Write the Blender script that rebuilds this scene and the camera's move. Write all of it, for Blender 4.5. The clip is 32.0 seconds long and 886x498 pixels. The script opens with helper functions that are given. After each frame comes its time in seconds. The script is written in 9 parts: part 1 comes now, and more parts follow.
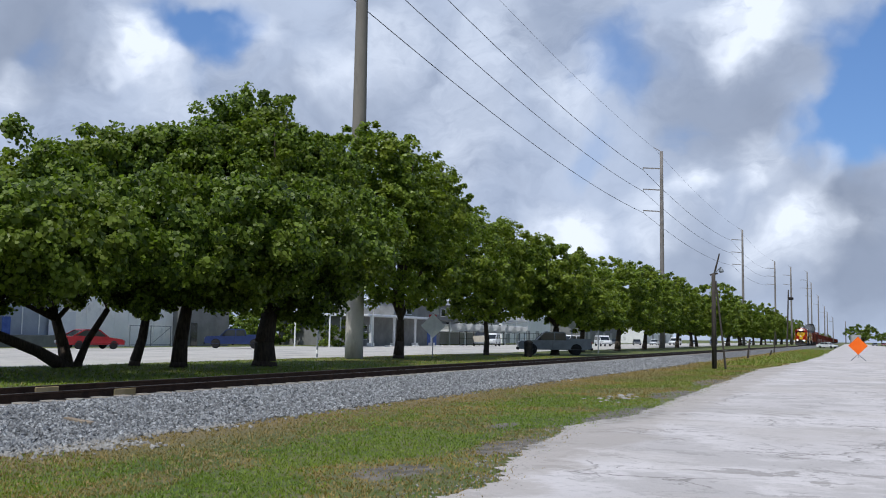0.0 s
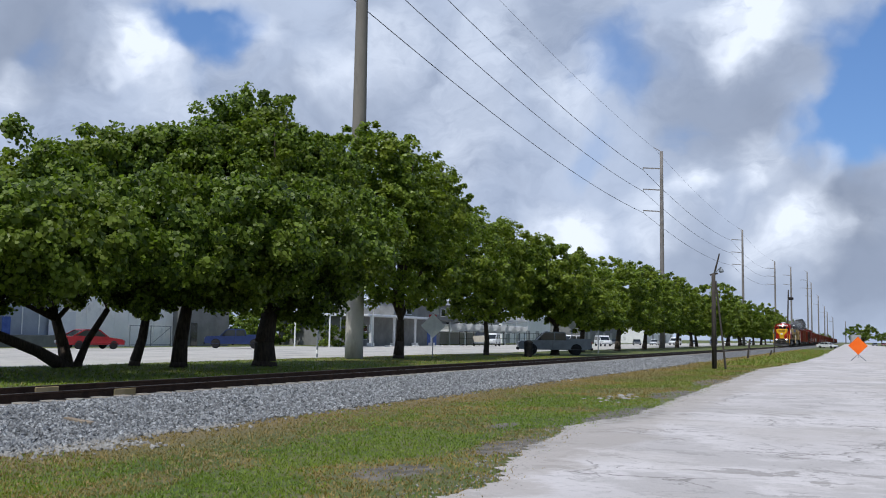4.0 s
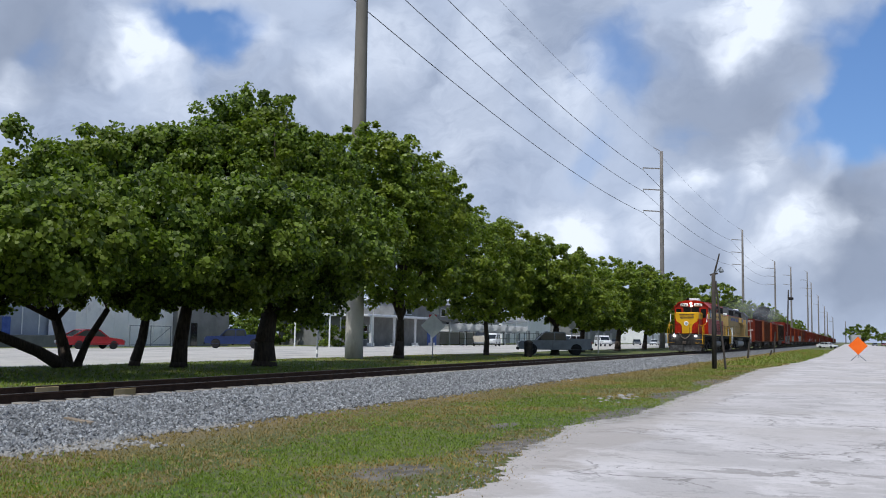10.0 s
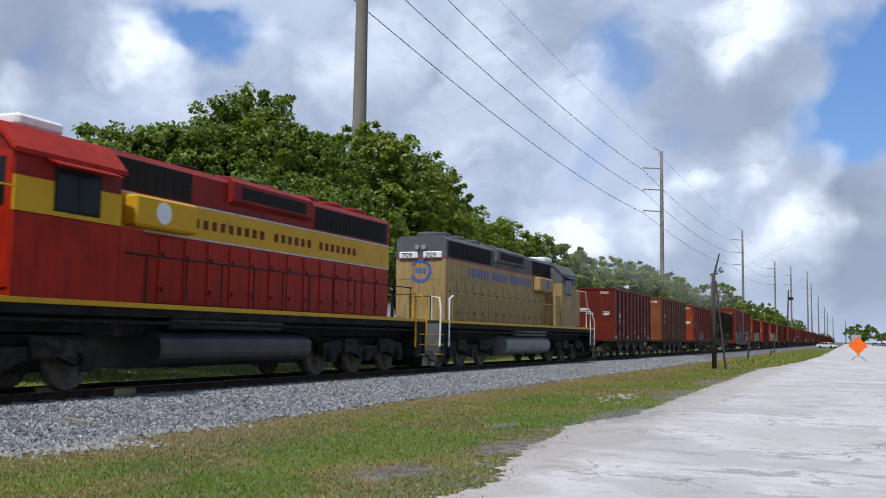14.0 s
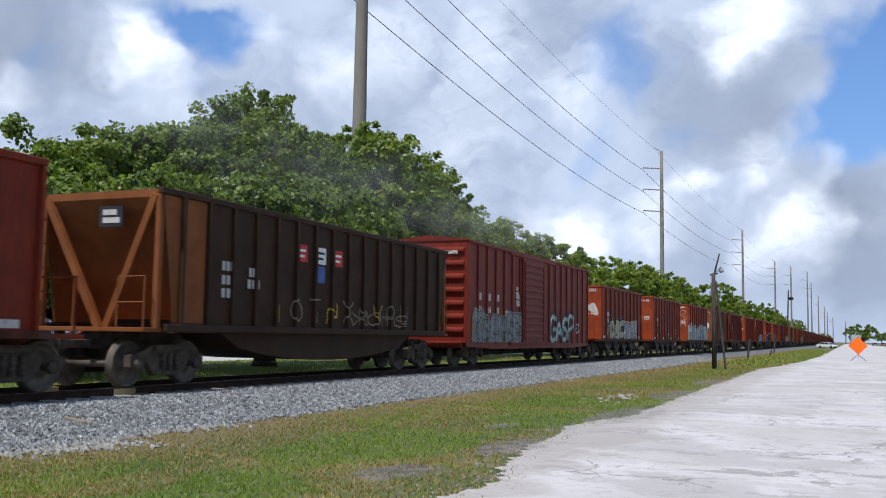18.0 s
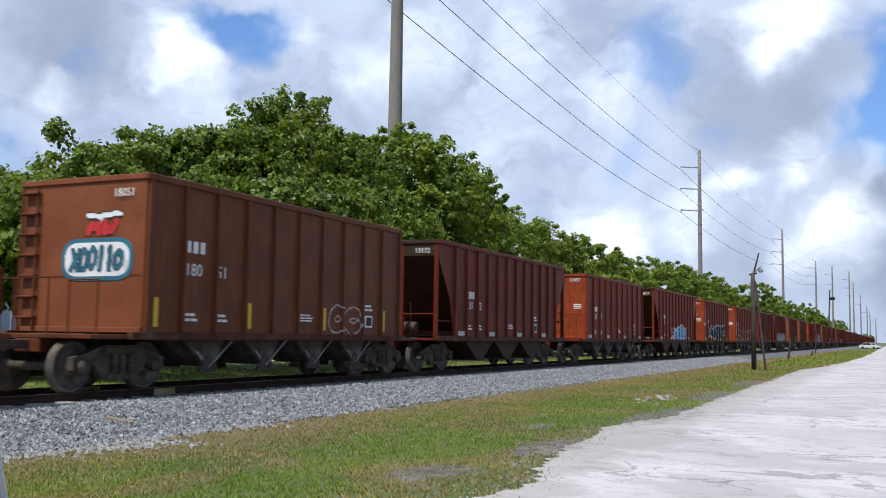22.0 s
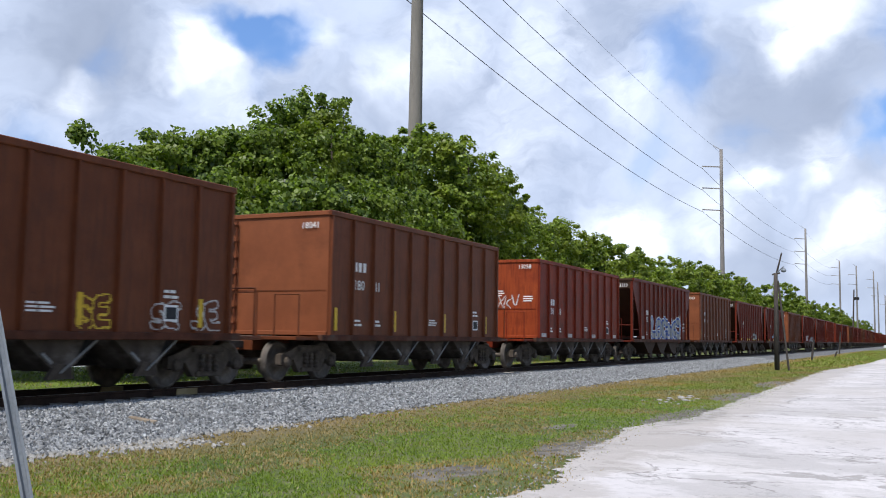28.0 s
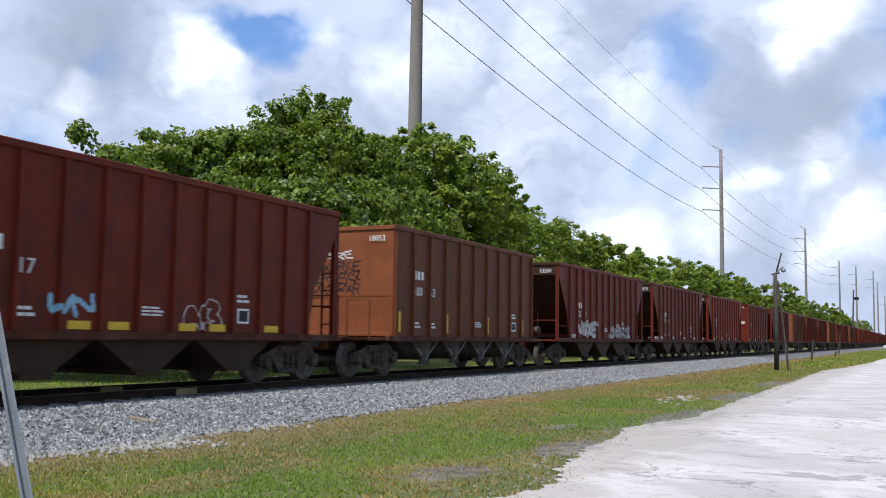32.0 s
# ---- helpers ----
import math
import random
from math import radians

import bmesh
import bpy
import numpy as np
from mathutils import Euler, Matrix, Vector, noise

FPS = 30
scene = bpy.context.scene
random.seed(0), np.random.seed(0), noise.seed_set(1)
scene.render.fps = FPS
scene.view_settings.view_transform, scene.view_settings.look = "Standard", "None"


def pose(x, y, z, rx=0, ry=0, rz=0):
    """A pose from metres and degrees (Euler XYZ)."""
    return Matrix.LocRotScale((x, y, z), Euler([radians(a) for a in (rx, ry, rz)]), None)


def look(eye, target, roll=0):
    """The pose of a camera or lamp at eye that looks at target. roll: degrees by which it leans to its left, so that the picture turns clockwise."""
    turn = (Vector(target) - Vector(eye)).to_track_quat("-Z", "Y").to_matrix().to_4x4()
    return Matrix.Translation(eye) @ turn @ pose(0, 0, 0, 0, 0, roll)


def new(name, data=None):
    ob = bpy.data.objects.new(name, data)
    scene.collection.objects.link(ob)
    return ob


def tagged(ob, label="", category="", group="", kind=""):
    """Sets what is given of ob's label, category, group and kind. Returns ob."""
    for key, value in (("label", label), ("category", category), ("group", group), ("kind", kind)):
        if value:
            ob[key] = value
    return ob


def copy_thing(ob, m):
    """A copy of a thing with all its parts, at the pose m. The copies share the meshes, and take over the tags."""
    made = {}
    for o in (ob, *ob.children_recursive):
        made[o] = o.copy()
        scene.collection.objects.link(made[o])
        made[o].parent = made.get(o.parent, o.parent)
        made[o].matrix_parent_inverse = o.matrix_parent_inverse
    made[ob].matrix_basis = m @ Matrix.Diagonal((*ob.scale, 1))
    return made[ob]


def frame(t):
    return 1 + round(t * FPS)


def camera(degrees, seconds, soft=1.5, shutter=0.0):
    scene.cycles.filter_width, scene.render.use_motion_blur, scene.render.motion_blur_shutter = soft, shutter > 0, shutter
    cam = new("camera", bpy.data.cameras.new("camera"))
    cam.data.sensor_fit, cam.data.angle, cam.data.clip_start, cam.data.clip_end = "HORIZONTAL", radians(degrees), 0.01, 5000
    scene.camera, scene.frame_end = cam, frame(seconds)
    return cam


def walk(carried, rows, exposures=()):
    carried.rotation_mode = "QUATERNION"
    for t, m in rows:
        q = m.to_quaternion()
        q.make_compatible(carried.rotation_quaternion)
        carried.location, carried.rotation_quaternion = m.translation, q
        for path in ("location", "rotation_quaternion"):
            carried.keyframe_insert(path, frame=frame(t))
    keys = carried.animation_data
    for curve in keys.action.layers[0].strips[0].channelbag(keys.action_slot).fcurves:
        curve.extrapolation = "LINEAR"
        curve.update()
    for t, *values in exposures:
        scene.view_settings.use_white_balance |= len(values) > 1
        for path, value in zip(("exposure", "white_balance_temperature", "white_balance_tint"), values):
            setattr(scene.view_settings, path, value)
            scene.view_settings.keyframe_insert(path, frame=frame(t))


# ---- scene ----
# One stand beside a single-track railway: the track runs along +y, the rail tops lie at z = 0.
CAM = (0.0, 0.0, 1.089)
HEADING, TILT, LEAN = -23.0876, 5.2312, 0.8664
GROUND = -0.40
TRACK_X = -13.83
CLIP = 32.0


def aim(turn):
    """The camera's pose, turned by that many degrees to the left of its first heading."""
    a, p = radians(HEADING - turn), radians(TILT)
    way = Vector((math.sin(a) * math.cos(p), math.cos(a) * math.cos(p), math.sin(p)))
    return look(Vector(CAM), Vector(CAM) + way * 10, LEAN)


cam = camera(49.947, CLIP, soft=1.0, shutter=0.12)
TURNS = [(0, 0), (20, 0), (20.5, 0.06), (21, 0.15), (21.5, 1.20), (22, 2.17), (22.5, 2.47), (23, 3.27), (23.5, 3.65),
         (24, 3.52), (25, 3.48), (27.5, 3.42), (30, 3.39), (CLIP, 3.39)]
LIGHTING = [(0, -0.16, 6080, 8.5), (12, -0.16, 6080, 8.5), (14.5, 0.0, 6080, 8.5), (17, 0.09, 6080, 8.5), (21, 0.14, 6080, 8.5), (24, 0.30, 6180, 9.5), (CLIP, 0.30, 6180, 9.5)]
walk(cam, [(t, aim(a)) for t, a in TURNS], LIGHTING)

# ---- light ----
SUN_DIR = Vector((-0.03, -0.50, 0.865)).normalized()
sun = new("sun", bpy.data.lights.new("sun", "SUN"))
sun.data.energy, sun.data.angle, sun.data.color = 3.30, radians(0.55), (1.0, 0.955, 0.88)
sun.matrix_world = Matrix.Translation((0, 0, 60)) @ SUN_DIR.to_track_quat("Z", "Y").to_matrix().to_4x4()


class Tree:
    """A short way to write shader nodes."""

    def __init__(self, tree):
        self.t = tree
        tree.nodes.clear()

    def add(self, kind, **sets):
        n = self.t.nodes.new(kind)
        for key, value in sets.items():
            if key.startswith("i_"):
                n.inputs[key[2:].replace("_", " ")].default_value = value
            elif key == "operation":
                n.operation = value
            elif key == "blend_type":
                n.blend_type = value
            elif key == "data_type":
                n.data_type = value
            elif key == "interpolation_type":
                n.interpolation_type = value
        return n

    def link(self, a, b):
        self.t.links.new(a, b)

    def math(self, op, a, b=0.0, clamp=False):
        n = self.add("ShaderNodeMath", operation=op)
        n.use_clamp = clamp
        for s, v in zip(n.inputs, (a, b)):
            if isinstance(v, (int, float)):
                s.default_value = v
            else:
                self.link(v, s)
        return n.outputs[0]

    def vmath(self, op, a, b, out=0):
        n = self.add("ShaderNodeVectorMath", operation=op)
        for s, v in zip(n.inputs, (a, b)):
            if isinstance(v, (tuple, Vector)):
                s.default_value = v
            else:
                self.link(v, s)
        return n.outputs[out]

    def scaled(self, v, k):
        n = self.add("ShaderNodeVectorMath", operation="SCALE")
        self.link(v, n.inputs[0])
        n.inputs["Scale"].default_value = k
        return n.outputs[0]

    def mix(self, f, a, b, blend="MIX"):
        n = self.add("ShaderNodeMix", data_type="RGBA", blend_type=blend)
        for s, v in ((n.inputs[0], f), (n.inputs[6], a), (n.inputs[7], b)):
            if isinstance(v, (int, float)):
                s.default_value = v
            elif isinstance(v, tuple):
                s.default_value = (*v[:3], 1)
            else:
                self.link(v, s)
        return n.outputs[2]

    def noise(self, vec, scale, detail=4.0, rough=0.55, out=0):
        n = self.add("ShaderNodeTexNoise", i_Scale=scale, i_Detail=detail, i_Roughness=rough)
        if vec is not None:
            self.link(vec, n.inputs["Vector"])
        return n.outputs[out]

    def ramp(self, v, a, b, lo=0.0, hi=1.0):
        n = self.add("ShaderNodeMapRange", interpolation_type="SMOOTHSTEP")
        n.inputs[1].default_value, n.inputs[2].default_value = a, b
        n.inputs[3].default_value, n.inputs[4].default_value = lo, hi
        self.link(v, n.inputs[0])
        return n.outputs[0]


LENS = 1683.34
BASIS = aim(0.0).to_3x3()


def toward(x, y):
    """The direction of a place in the sky, by its offsets right and down from the first view's upper left."""
    return (BASIS @ Vector(((x - 784) / LENS, (441 - y) / LENS, -1))).normalized()


def build_sky():
    world = bpy.data.worlds.new("sky")
    scene.world = world
    world.use_nodes = True
    w = Tree(world.node_tree)
    co = w.add("ShaderNodeTexCoord").outputs["Generated"]
    sky = w.add("ShaderNodeTexSky")
    sky.sky_type, sky.sun_disc = "NISHITA", False
    sky.sun_elevation = math.asin(SUN_DIR.z)
    sky.sun_rotation = math.atan2(SUN_DIR.x, SUN_DIR.y)
    blue = w.mix(1.0, w.mix(1.0, sky.outputs[0], (0.070, 0.080, 0.100), "MULTIPLY"), (0.045, 0.095, 0.20), "ADD")
    plain = w.mix(1.0, w.mix(1.0, sky.outputs[0], (0.080, 0.080, 0.085), "MULTIPLY"), (0.030, 0.050, 0.085), "ADD")
    # ragged edges: the direction is pushed about by two noises
    push = w.scaled(w.vmath("SUBTRACT", w.noise(co, 7.0, 4.0, 0.55, 1), (0.5, 0.5, 0.5)), 0.13)
    push2 = w.scaled(w.vmath("SUBTRACT", w.noise(co, 26.0, 4.0, 0.55, 1), (0.5, 0.5, 0.5)), 0.024)
    d = w.vmath("ADD", w.vmath("ADD", co, push), push2)

    def field(blobs):
        total = None
        for x, y, r, k in blobs:
            v = toward(x, y)
            dist = w.vmath("DISTANCE", d, (v.x, v.y, v.z), 1)
            m = w.ramp(dist, r / LENS * 1.35, r / LENS * 0.25, 0.0, k)
            total = m if total is None else w.math("ADD", total, m)
        return total

    holes = field([(300, 45, 60, .8), (375, 60, 60, .9), (430, 20, 60, .6), (70, 100, 60, .35), (365, 150, 45, .3), (1555, 130, 95, .80), (1500, 60, 80, .70), (1530, 200, 100, .5),
                   (1575, 215, 90, .65), (1490, 250, 60, .45), (1395, 262, 60, .5), (1080, 130, 85, .62), (1045, 275, 60, .65),
                   (1210, 255, 50, .4), (1500, 330, 90, .35), (1600, 60, 80, .6), (1640, 80, 110, .8), (1660, 200, 110, .7), (1120, 20, 60, .3), (-60, 300, 90, .5)])
    bright = field([(1300, 40, 78, 1.0), (1350, 30, 48, .5), (245, 62, 40, .9), (288, 105, 45, .8), (215, 105, 40, .5), (1055, 395, 55, .9),
                    (985, 405, 65, .8), (1225, 335, 38, .8), (1405, 425, 75, .7), (700, 70, 90, .4), (600, 120, 60, .45), (820, 190, 90, .35),
                    (25, 160, 45, .5), (1335, 290, 60, .5), (1545, 395, 45, .2), (1450, 350, 36, .25), (1485, 300, 30, .3), (1395, 398, 34, .45), (1495, 405, 30, .25), (1310, 335, 30, .5), (1160, 350, 34, .45), (880, 60, 80, .35), (1000, 170, 70, .45), (800, 290, 60, .4),
                    (450, 40, 50, .4), (1180, 420, 60, .5), (310, 180, 70, .3)])
    dark = field([(1275, 200, 130, .8), (1400, 150, 80, .4), (40, 60, 130, 1.0), (700, 170, 70, .5), (640, 230, 70, .4), (1500, 465, 135, 1.0), (1380, 350, 80, .45), (1530, 345, 90, .65), (1330, 470, 70, .3),
                  (1000, 20, 90, .3), (540, 180, 80, .3), (1250, 470, 90, .6)])
    # away from the view the cloud breaks up and more blue shows
    v = toward(784, 300)
    away = w.ramp(w.vmath("DISTANCE", co, (v.x, v.y, v.z), 1), 0.62, 0.95)
    broken = w.ramp(w.noise(co, 3.2, 6.0, 0.6), 0.68, 0.54)
    holes = w.math("ADD", holes, w.math("MULTIPLY", w.math("MULTIPLY", away, broken), 0.9))
    flat_co = w.vmath("MULTIPLY", d, (1.0, 1.0, 1.9))
    puff = w.ramp(w.math("SUBTRACT", 1.0, w.math("MULTIPLY", w.math("ABSOLUTE", w.math("SUBTRACT", w.noise(flat_co, 8.5, 6.0, 0.58), 0.5)), 3.2)), 0.25, 0.95)
    wisps = w.ramp(w.noise(d, 6.5, 5.0, 0.55), 0.38, 0.64)
    fine = w.ramp(w.noise(flat_co, 15.0, 6.0, 0.60), 0.36, 0.64)
    grey = w.mix(wisps, (0.320, 0.375, 0.505), (0.510, 0.575, 0.720))
    grey = w.mix(w.math("MULTIPLY", fine, 0.44), grey, (0.66, 0.72, 0.86))
    grey = w.mix(w.math("MULTIPLY", puff, 0.34), grey, (0.66, 0.735, 0.90))
    grey = w.mix(w.math("MULTIPLY", dark, 0.80, True), grey, (0.305, 0.350, 0.455))
    veil = w.ramp(w.math("ADD", holes, w.math("MULTIPLY", w.math("SUBTRACT", 0.5, wisps), 0.35)), 0.12, 1.05)
    tone = w.mix(veil, grey, w.mix(away, blue, plain))
    tone = w.mix(w.math("MULTIPLY", bright, w.math("ADD", 0.25, w.math("ADD", w.math("MULTIPLY", fine, 0.45), w.math("MULTIPLY", puff, 0.55))), True), tone, (1.03, 1.07, 1.17))
    bg = w.add("ShaderNodeBackground", i_Strength=1.0)
    w.link(tone, bg.inputs[0])
    w.link(bg.outputs[0], w.add("ShaderNodeOutputWorld").inputs[0])


build_sky()


# ---- materials ----
def surface(name, c1, c2, scale=6.0, rough=0.7, metal=0.0, bump=0.2, fine=60.0, stain=None, amount=0.5, stain_scale=1.2, vary=0.0, island=0.0, stretch=None, world_space=False, gloss=None, streak=None):
    """A node material: two tones by a noise, a stain with its own shape, grain and a fine relief."""
    m = bpy.data.materials.new(name)
    m.use_nodes = True
    w = Tree(m.node_tree)
    out = w.add("ShaderNodeOutputMaterial")
    sh = w.add("ShaderNodeBsdfPrincipled", i_Roughness=rough, i_Metallic=metal)
    sh.inputs["Specular IOR Level"].default_value = gloss if gloss is not None else (0.5 if rough < 0.5 else 0.2)
    w.link(sh.outputs[0], out.inputs[0])
    if world_space:
        co = w.add("ShaderNodeNewGeometry").outputs["Position"]
    else:
        co = w.add("ShaderNodeTexCoord").outputs["Object"]
    if stretch:
        co = w.vmath("MULTIPLY", co, stretch)
    tone = w.mix(w.ramp(w.noise(co, scale, 5.0, 0.6), 0.3, 0.7), c1, c2)
    grain = w.noise(co, fine, 3.0)
    tone = w.mix(0.35, tone, w.mix(grain, (0.25, 0.25, 0.25), (0.78, 0.78, 0.78)), "OVERLAY")
    if stain:
        tone = w.mix(w.ramp(w.noise(co, stain_scale, 7.0, 0.68), 0.62 - 0.3 * amount, 0.75), tone, stain)
    if streak:
        runs = w.noise(w.vmath("MULTIPLY", co, (5.0, 5.0, 0.45)), 2.2, 5.0, 0.65)
        tone = w.mix(w.ramp(runs, 0.46, 0.66, 0, .65), tone, streak)
        chips = w.noise(co, 11.0, 6.0, 0.75)
        tone = w.mix(w.ramp(chips, 0.60, 0.70, 0, .55), tone, tuple(k * 0.45 for k in streak))
    if vary:
        rnd = w.add("ShaderNodeObjectInfo").outputs["Random"]
        hsv = w.add("ShaderNodeHueSaturation")
        w.link(tone, hsv.inputs["Color"])
        w.link(w.math("ADD", 1 - vary / 2, w.math("MULTIPLY", rnd, vary)), hsv.inputs["Value"])
        tone = hsv.outputs[0]
    if island:
        rnd = w.add("ShaderNodeNewGeometry").outputs["Random Per Island"]
        hsv = w.add("ShaderNodeHueSaturation")
        w.link(tone, hsv.inputs["Color"])
        w.link(w.math("ADD", 1 - island / 2, w.math("MULTIPLY", rnd, island)), hsv.inputs["Value"])
        tone = hsv.outputs[0]
    w.link(tone, sh.inputs["Base Color"])
    if bump:
        b = w.add("ShaderNodeBump", i_Strength=bump, i_Distance=0.02)
        w.link(w.math("ADD", grain, w.noise(co, scale * 3, 4.0)), b.inputs["Height"])
        w.link(b.outputs[0], sh.inputs["Normal"])
    return m


def leafy(name, c1, c2, back=0.35):
    """Foliage: leaf by leaf variation, a waxy gloss and some light through the blade."""
    m = bpy.data.materials.new(name)
    m.use_nodes = True
    w = Tree(m.node_tree)
    out = w.add("ShaderNodeOutputMaterial")
    sh = w.add("ShaderNodeBsdfPrincipled", i_Roughness=0.42)
    sh.inputs["Specular IOR Level"].default_value = 0.28
    tr = w.add("ShaderNodeBsdfTranslucent")
    mx = w.add("ShaderNodeMixShader", i_Fac=back)
    geo = w.add("ShaderNodeNewGeometry")
    rnd = geo.outputs["Random Per Island"]
    patch = w.noise(geo.outputs["Position"], 0.35, 3.0)
    tone = w.mix(rnd, c1, c2)
    tone = w.mix(w.ramp(patch, 0.4, 0.7, 0.0, 0.6), tone, tuple(0.5 * (a + b) * k for a, b, k in zip(c1, c2, (1.35, 1.15, 0.7))))
    w.link(tone, sh.inputs["Base Color"])
    w.link(w.mix(1.0, tone, (1.5, 1.7, 0.6), "MULTIPLY"), tr.inputs[0])
    w.link(sh.outputs[0], mx.inputs[1])
    w.link(tr.outputs[0], mx.inputs[2])
    w.link(mx.outputs[0], out.inputs[0])
    return m


def glow(name, colour, strength):
    m = bpy.data.materials.new(name)
    m.use_nodes = True
    w = Tree(m.node_tree)
    e = w.add("ShaderNodeEmission", i_Strength=strength)
    e.inputs[0].default_value = (*colour, 1)
    w.link(e.outputs[0], w.add("ShaderNodeOutputMaterial").inputs[0])
    return m


# bare patches between grass and road: centre and half sizes
DIRT_PATCHES = [(-4.30, 12.5, 0.42, 1.2), (-4.62, 9.5, 0.36, 0.75), (-4.05, 18.8, 0.62, 2.6), (-5.4, 15.4, 0.20, 0.7), (-4.4, 26.5, 0.6, 2.6), (-4.6, 35.0, 0.5, 3.4)]


def in_dirt(x, y):
    return any(((x - a) / c) ** 2 + ((y - b) / d) ** 2 < 0.75 for a, b, c, d in DIRT_PATCHES)


def dirt_mask(w, co, wobble):
    """How bare the ground is: ragged round spots, by the place."""
    sep = w.add("ShaderNodeSeparateXYZ")
    w.link(w.vmath("ADD", co, w.scaled(w.vmath("SUBTRACT", w.noise(co, 1.7, 5.0, 0.65, 1), (0.5, 0.5, 0.5)), wobble)), sep.inputs[0])
    total = None
    for x, y, rx, ry in DIRT_PATCHES:
        u = w.math("MULTIPLY", w.math("SUBTRACT", sep.outputs[0], x), 1 / rx)
        v = w.math("MULTIPLY", w.math("SUBTRACT", sep.outputs[1], y), 1 / ry)
        m = w.ramp(w.math("ADD", w.math("MULTIPLY", u, u), w.math("MULTIPLY", v, v)), 1.25, 0.55)
        total = m if total is None else w.math("MAXIMUM", total, m)
    return total


def ground_material(name, kind):
    """Grass, lime-rock road and car park, mapped in metres of the place."""
    m = bpy.data.materials.new(name)
    m.use_nodes = True
    w = Tree(m.node_tree)
    out = w.add("ShaderNodeOutputMaterial")
    sh = w.add("ShaderNodeBsdfPrincipled", i_Roughness=0.95)
    w.link(sh.outputs[0], out.inputs[0])
    co = w.add("ShaderNodeNewGeometry").outputs["Position"]
    big, mid, small = w.noise(co, 0.35, 5.0), w.noise(co, 2.2, 5.0, 0.65), w.noise(co, 26.0, 4.0)
    if kind == "grass":
        sep = w.add("ShaderNodeSeparateXYZ")
        w.link(co, sep.inputs[0])
        x = w.math("ADD", sep.outputs[0], w.math("MULTIPLY", w.math("SUBTRACT", mid, 0.5), 2.2))
        tone = w.mix(w.ramp(big, 0.35, 0.7), (0.070, 0.112, 0.014), (0.155, 0.175, 0.040))
        tone = w.mix(w.ramp(mid, 0.42, 0.70, 0, .8), tone, (0.225, 0.180, 0.095))
        dry = w.math("MULTIPLY", w.ramp(x, -7.4, -9.2), w.ramp(x, -12.0, -11.0))
        tone = w.mix(w.math("MULTIPLY", dry, 0.85), tone, (0.265, 0.185, 0.105))
        verge = w.math("MULTIPLY", w.ramp(x, -5.6, -4.4), w.ramp(x, 0.0, -1.0))
        tone = w.mix(w.math("MULTIPLY", verge, w.ramp(mid, 0.46, 0.60, 0, .6)), tone, (0.165, 0.150, 0.095))
        tone = w.mix(w.ramp(small, 0.35, 0.7, 0, .45), tone, (0.045, 0.065, 0.020))
        soil = w.mix(w.ramp(w.noise(co, 3.5, 6.0, 0.7), 0.35, 0.65), (0.105, 0.092, 0.074), (0.225, 0.198, 0.165))
        tone = w.mix(dirt_mask(w, co, 0.7), tone, soil)
        height = w.math("ADD", small, mid)
        k = 0.9
    elif kind == "road":
        tone = w.mix(w.ramp(big, 0.3, 0.7), (0.56, 0.518, 0.505), (0.68, 0.634, 0.620))
        # broad worn patches, ragged scuffs with hard rims, pits, dark grit and thin cracks
        bent = w.vmath("ADD", co, w.scaled(w.noise(co, 0.45, 5.0, 0.6, 1), 2.4))
        worn = w.noise(w.vmath("MULTIPLY", bent, (0.7, 0.8, 1.0)), 0.55, 7.0, 0.66)
        tone = w.mix(w.ramp(worn, 0.48, 0.60, 0, .70), tone, (0.41, 0.378, 0.360))
        where = w.ramp(w.noise(co, 0.33, 3.0), 0.42, 0.58)
        scuffs = w.noise(w.vmath("MULTIPLY", bent, (0.8, 1.5, 1.0)), 1.25, 8.0, 0.70)
        tone = w.mix(w.math("MULTIPLY", where, w.ramp(scuffs, 0.565, 0.585, 0, .9)), tone, (0.30, 0.27, 0.25))
        rim = w.math("MULTIPLY", w.ramp(scuffs, 0.548, 0.562), w.ramp(scuffs, 0.590, 0.572))
        tone = w.mix(w.math("MULTIPLY", rim, 0.55), tone, (0.25, 0.228, 0.21))
        tone = w.mix(w.ramp(w.noise(co, 5.5, 7.0, 0.75), 0.50, 0.66, 0, .50), tone, (0.38, 0.355, 0.34))
        tone = w.mix(w.ramp(w.noise(w.vmath("MULTIPLY", co, (0.8, 1.3, 1.0)), 2.6, 5.0, 0.7), 0.69, 0.73, 0, .8), tone, (0.19, 0.17, 0.155))
        grit = w.add("ShaderNodeTexVoronoi", i_Scale=4.5)
        w.link(co, grit.inputs["Vector"])
        tone = w.mix(w.math("MULTIPLY", w.ramp(grit.outputs["Distance"], 0.13, 0.07), w.ramp(w.noise(co, 1.1, 4.0), 0.52, 0.60, 0, .8)), tone, (0.16, 0.14, 0.125))
        for scale, wide, seen in ((0.42, 0.016, 0.49), (1.15, 0.026, 0.56)):
            cr = w.add("ShaderNodeTexVoronoi", i_Scale=scale)
            cr.feature = "DISTANCE_TO_EDGE"
            w.link(w.vmath("ADD", co, w.scaled(w.noise(co, 1.8, 5.0, 0.6, 1), 0.9)), cr.inputs["Vector"])
            crack = w.math("MULTIPLY", w.ramp(cr.outputs[0], wide, wide * 0.25), w.ramp(w.noise(co, 0.5, 3.0), seen, seen + 0.06))
            tone = w.mix(w.math("MULTIPLY", crack, 0.85), tone, (0.20, 0.18, 0.165))
        tone = w.mix(w.ramp(small, 0.3, 0.7, 0, .3), tone, (0.54, 0.51, 0.50))
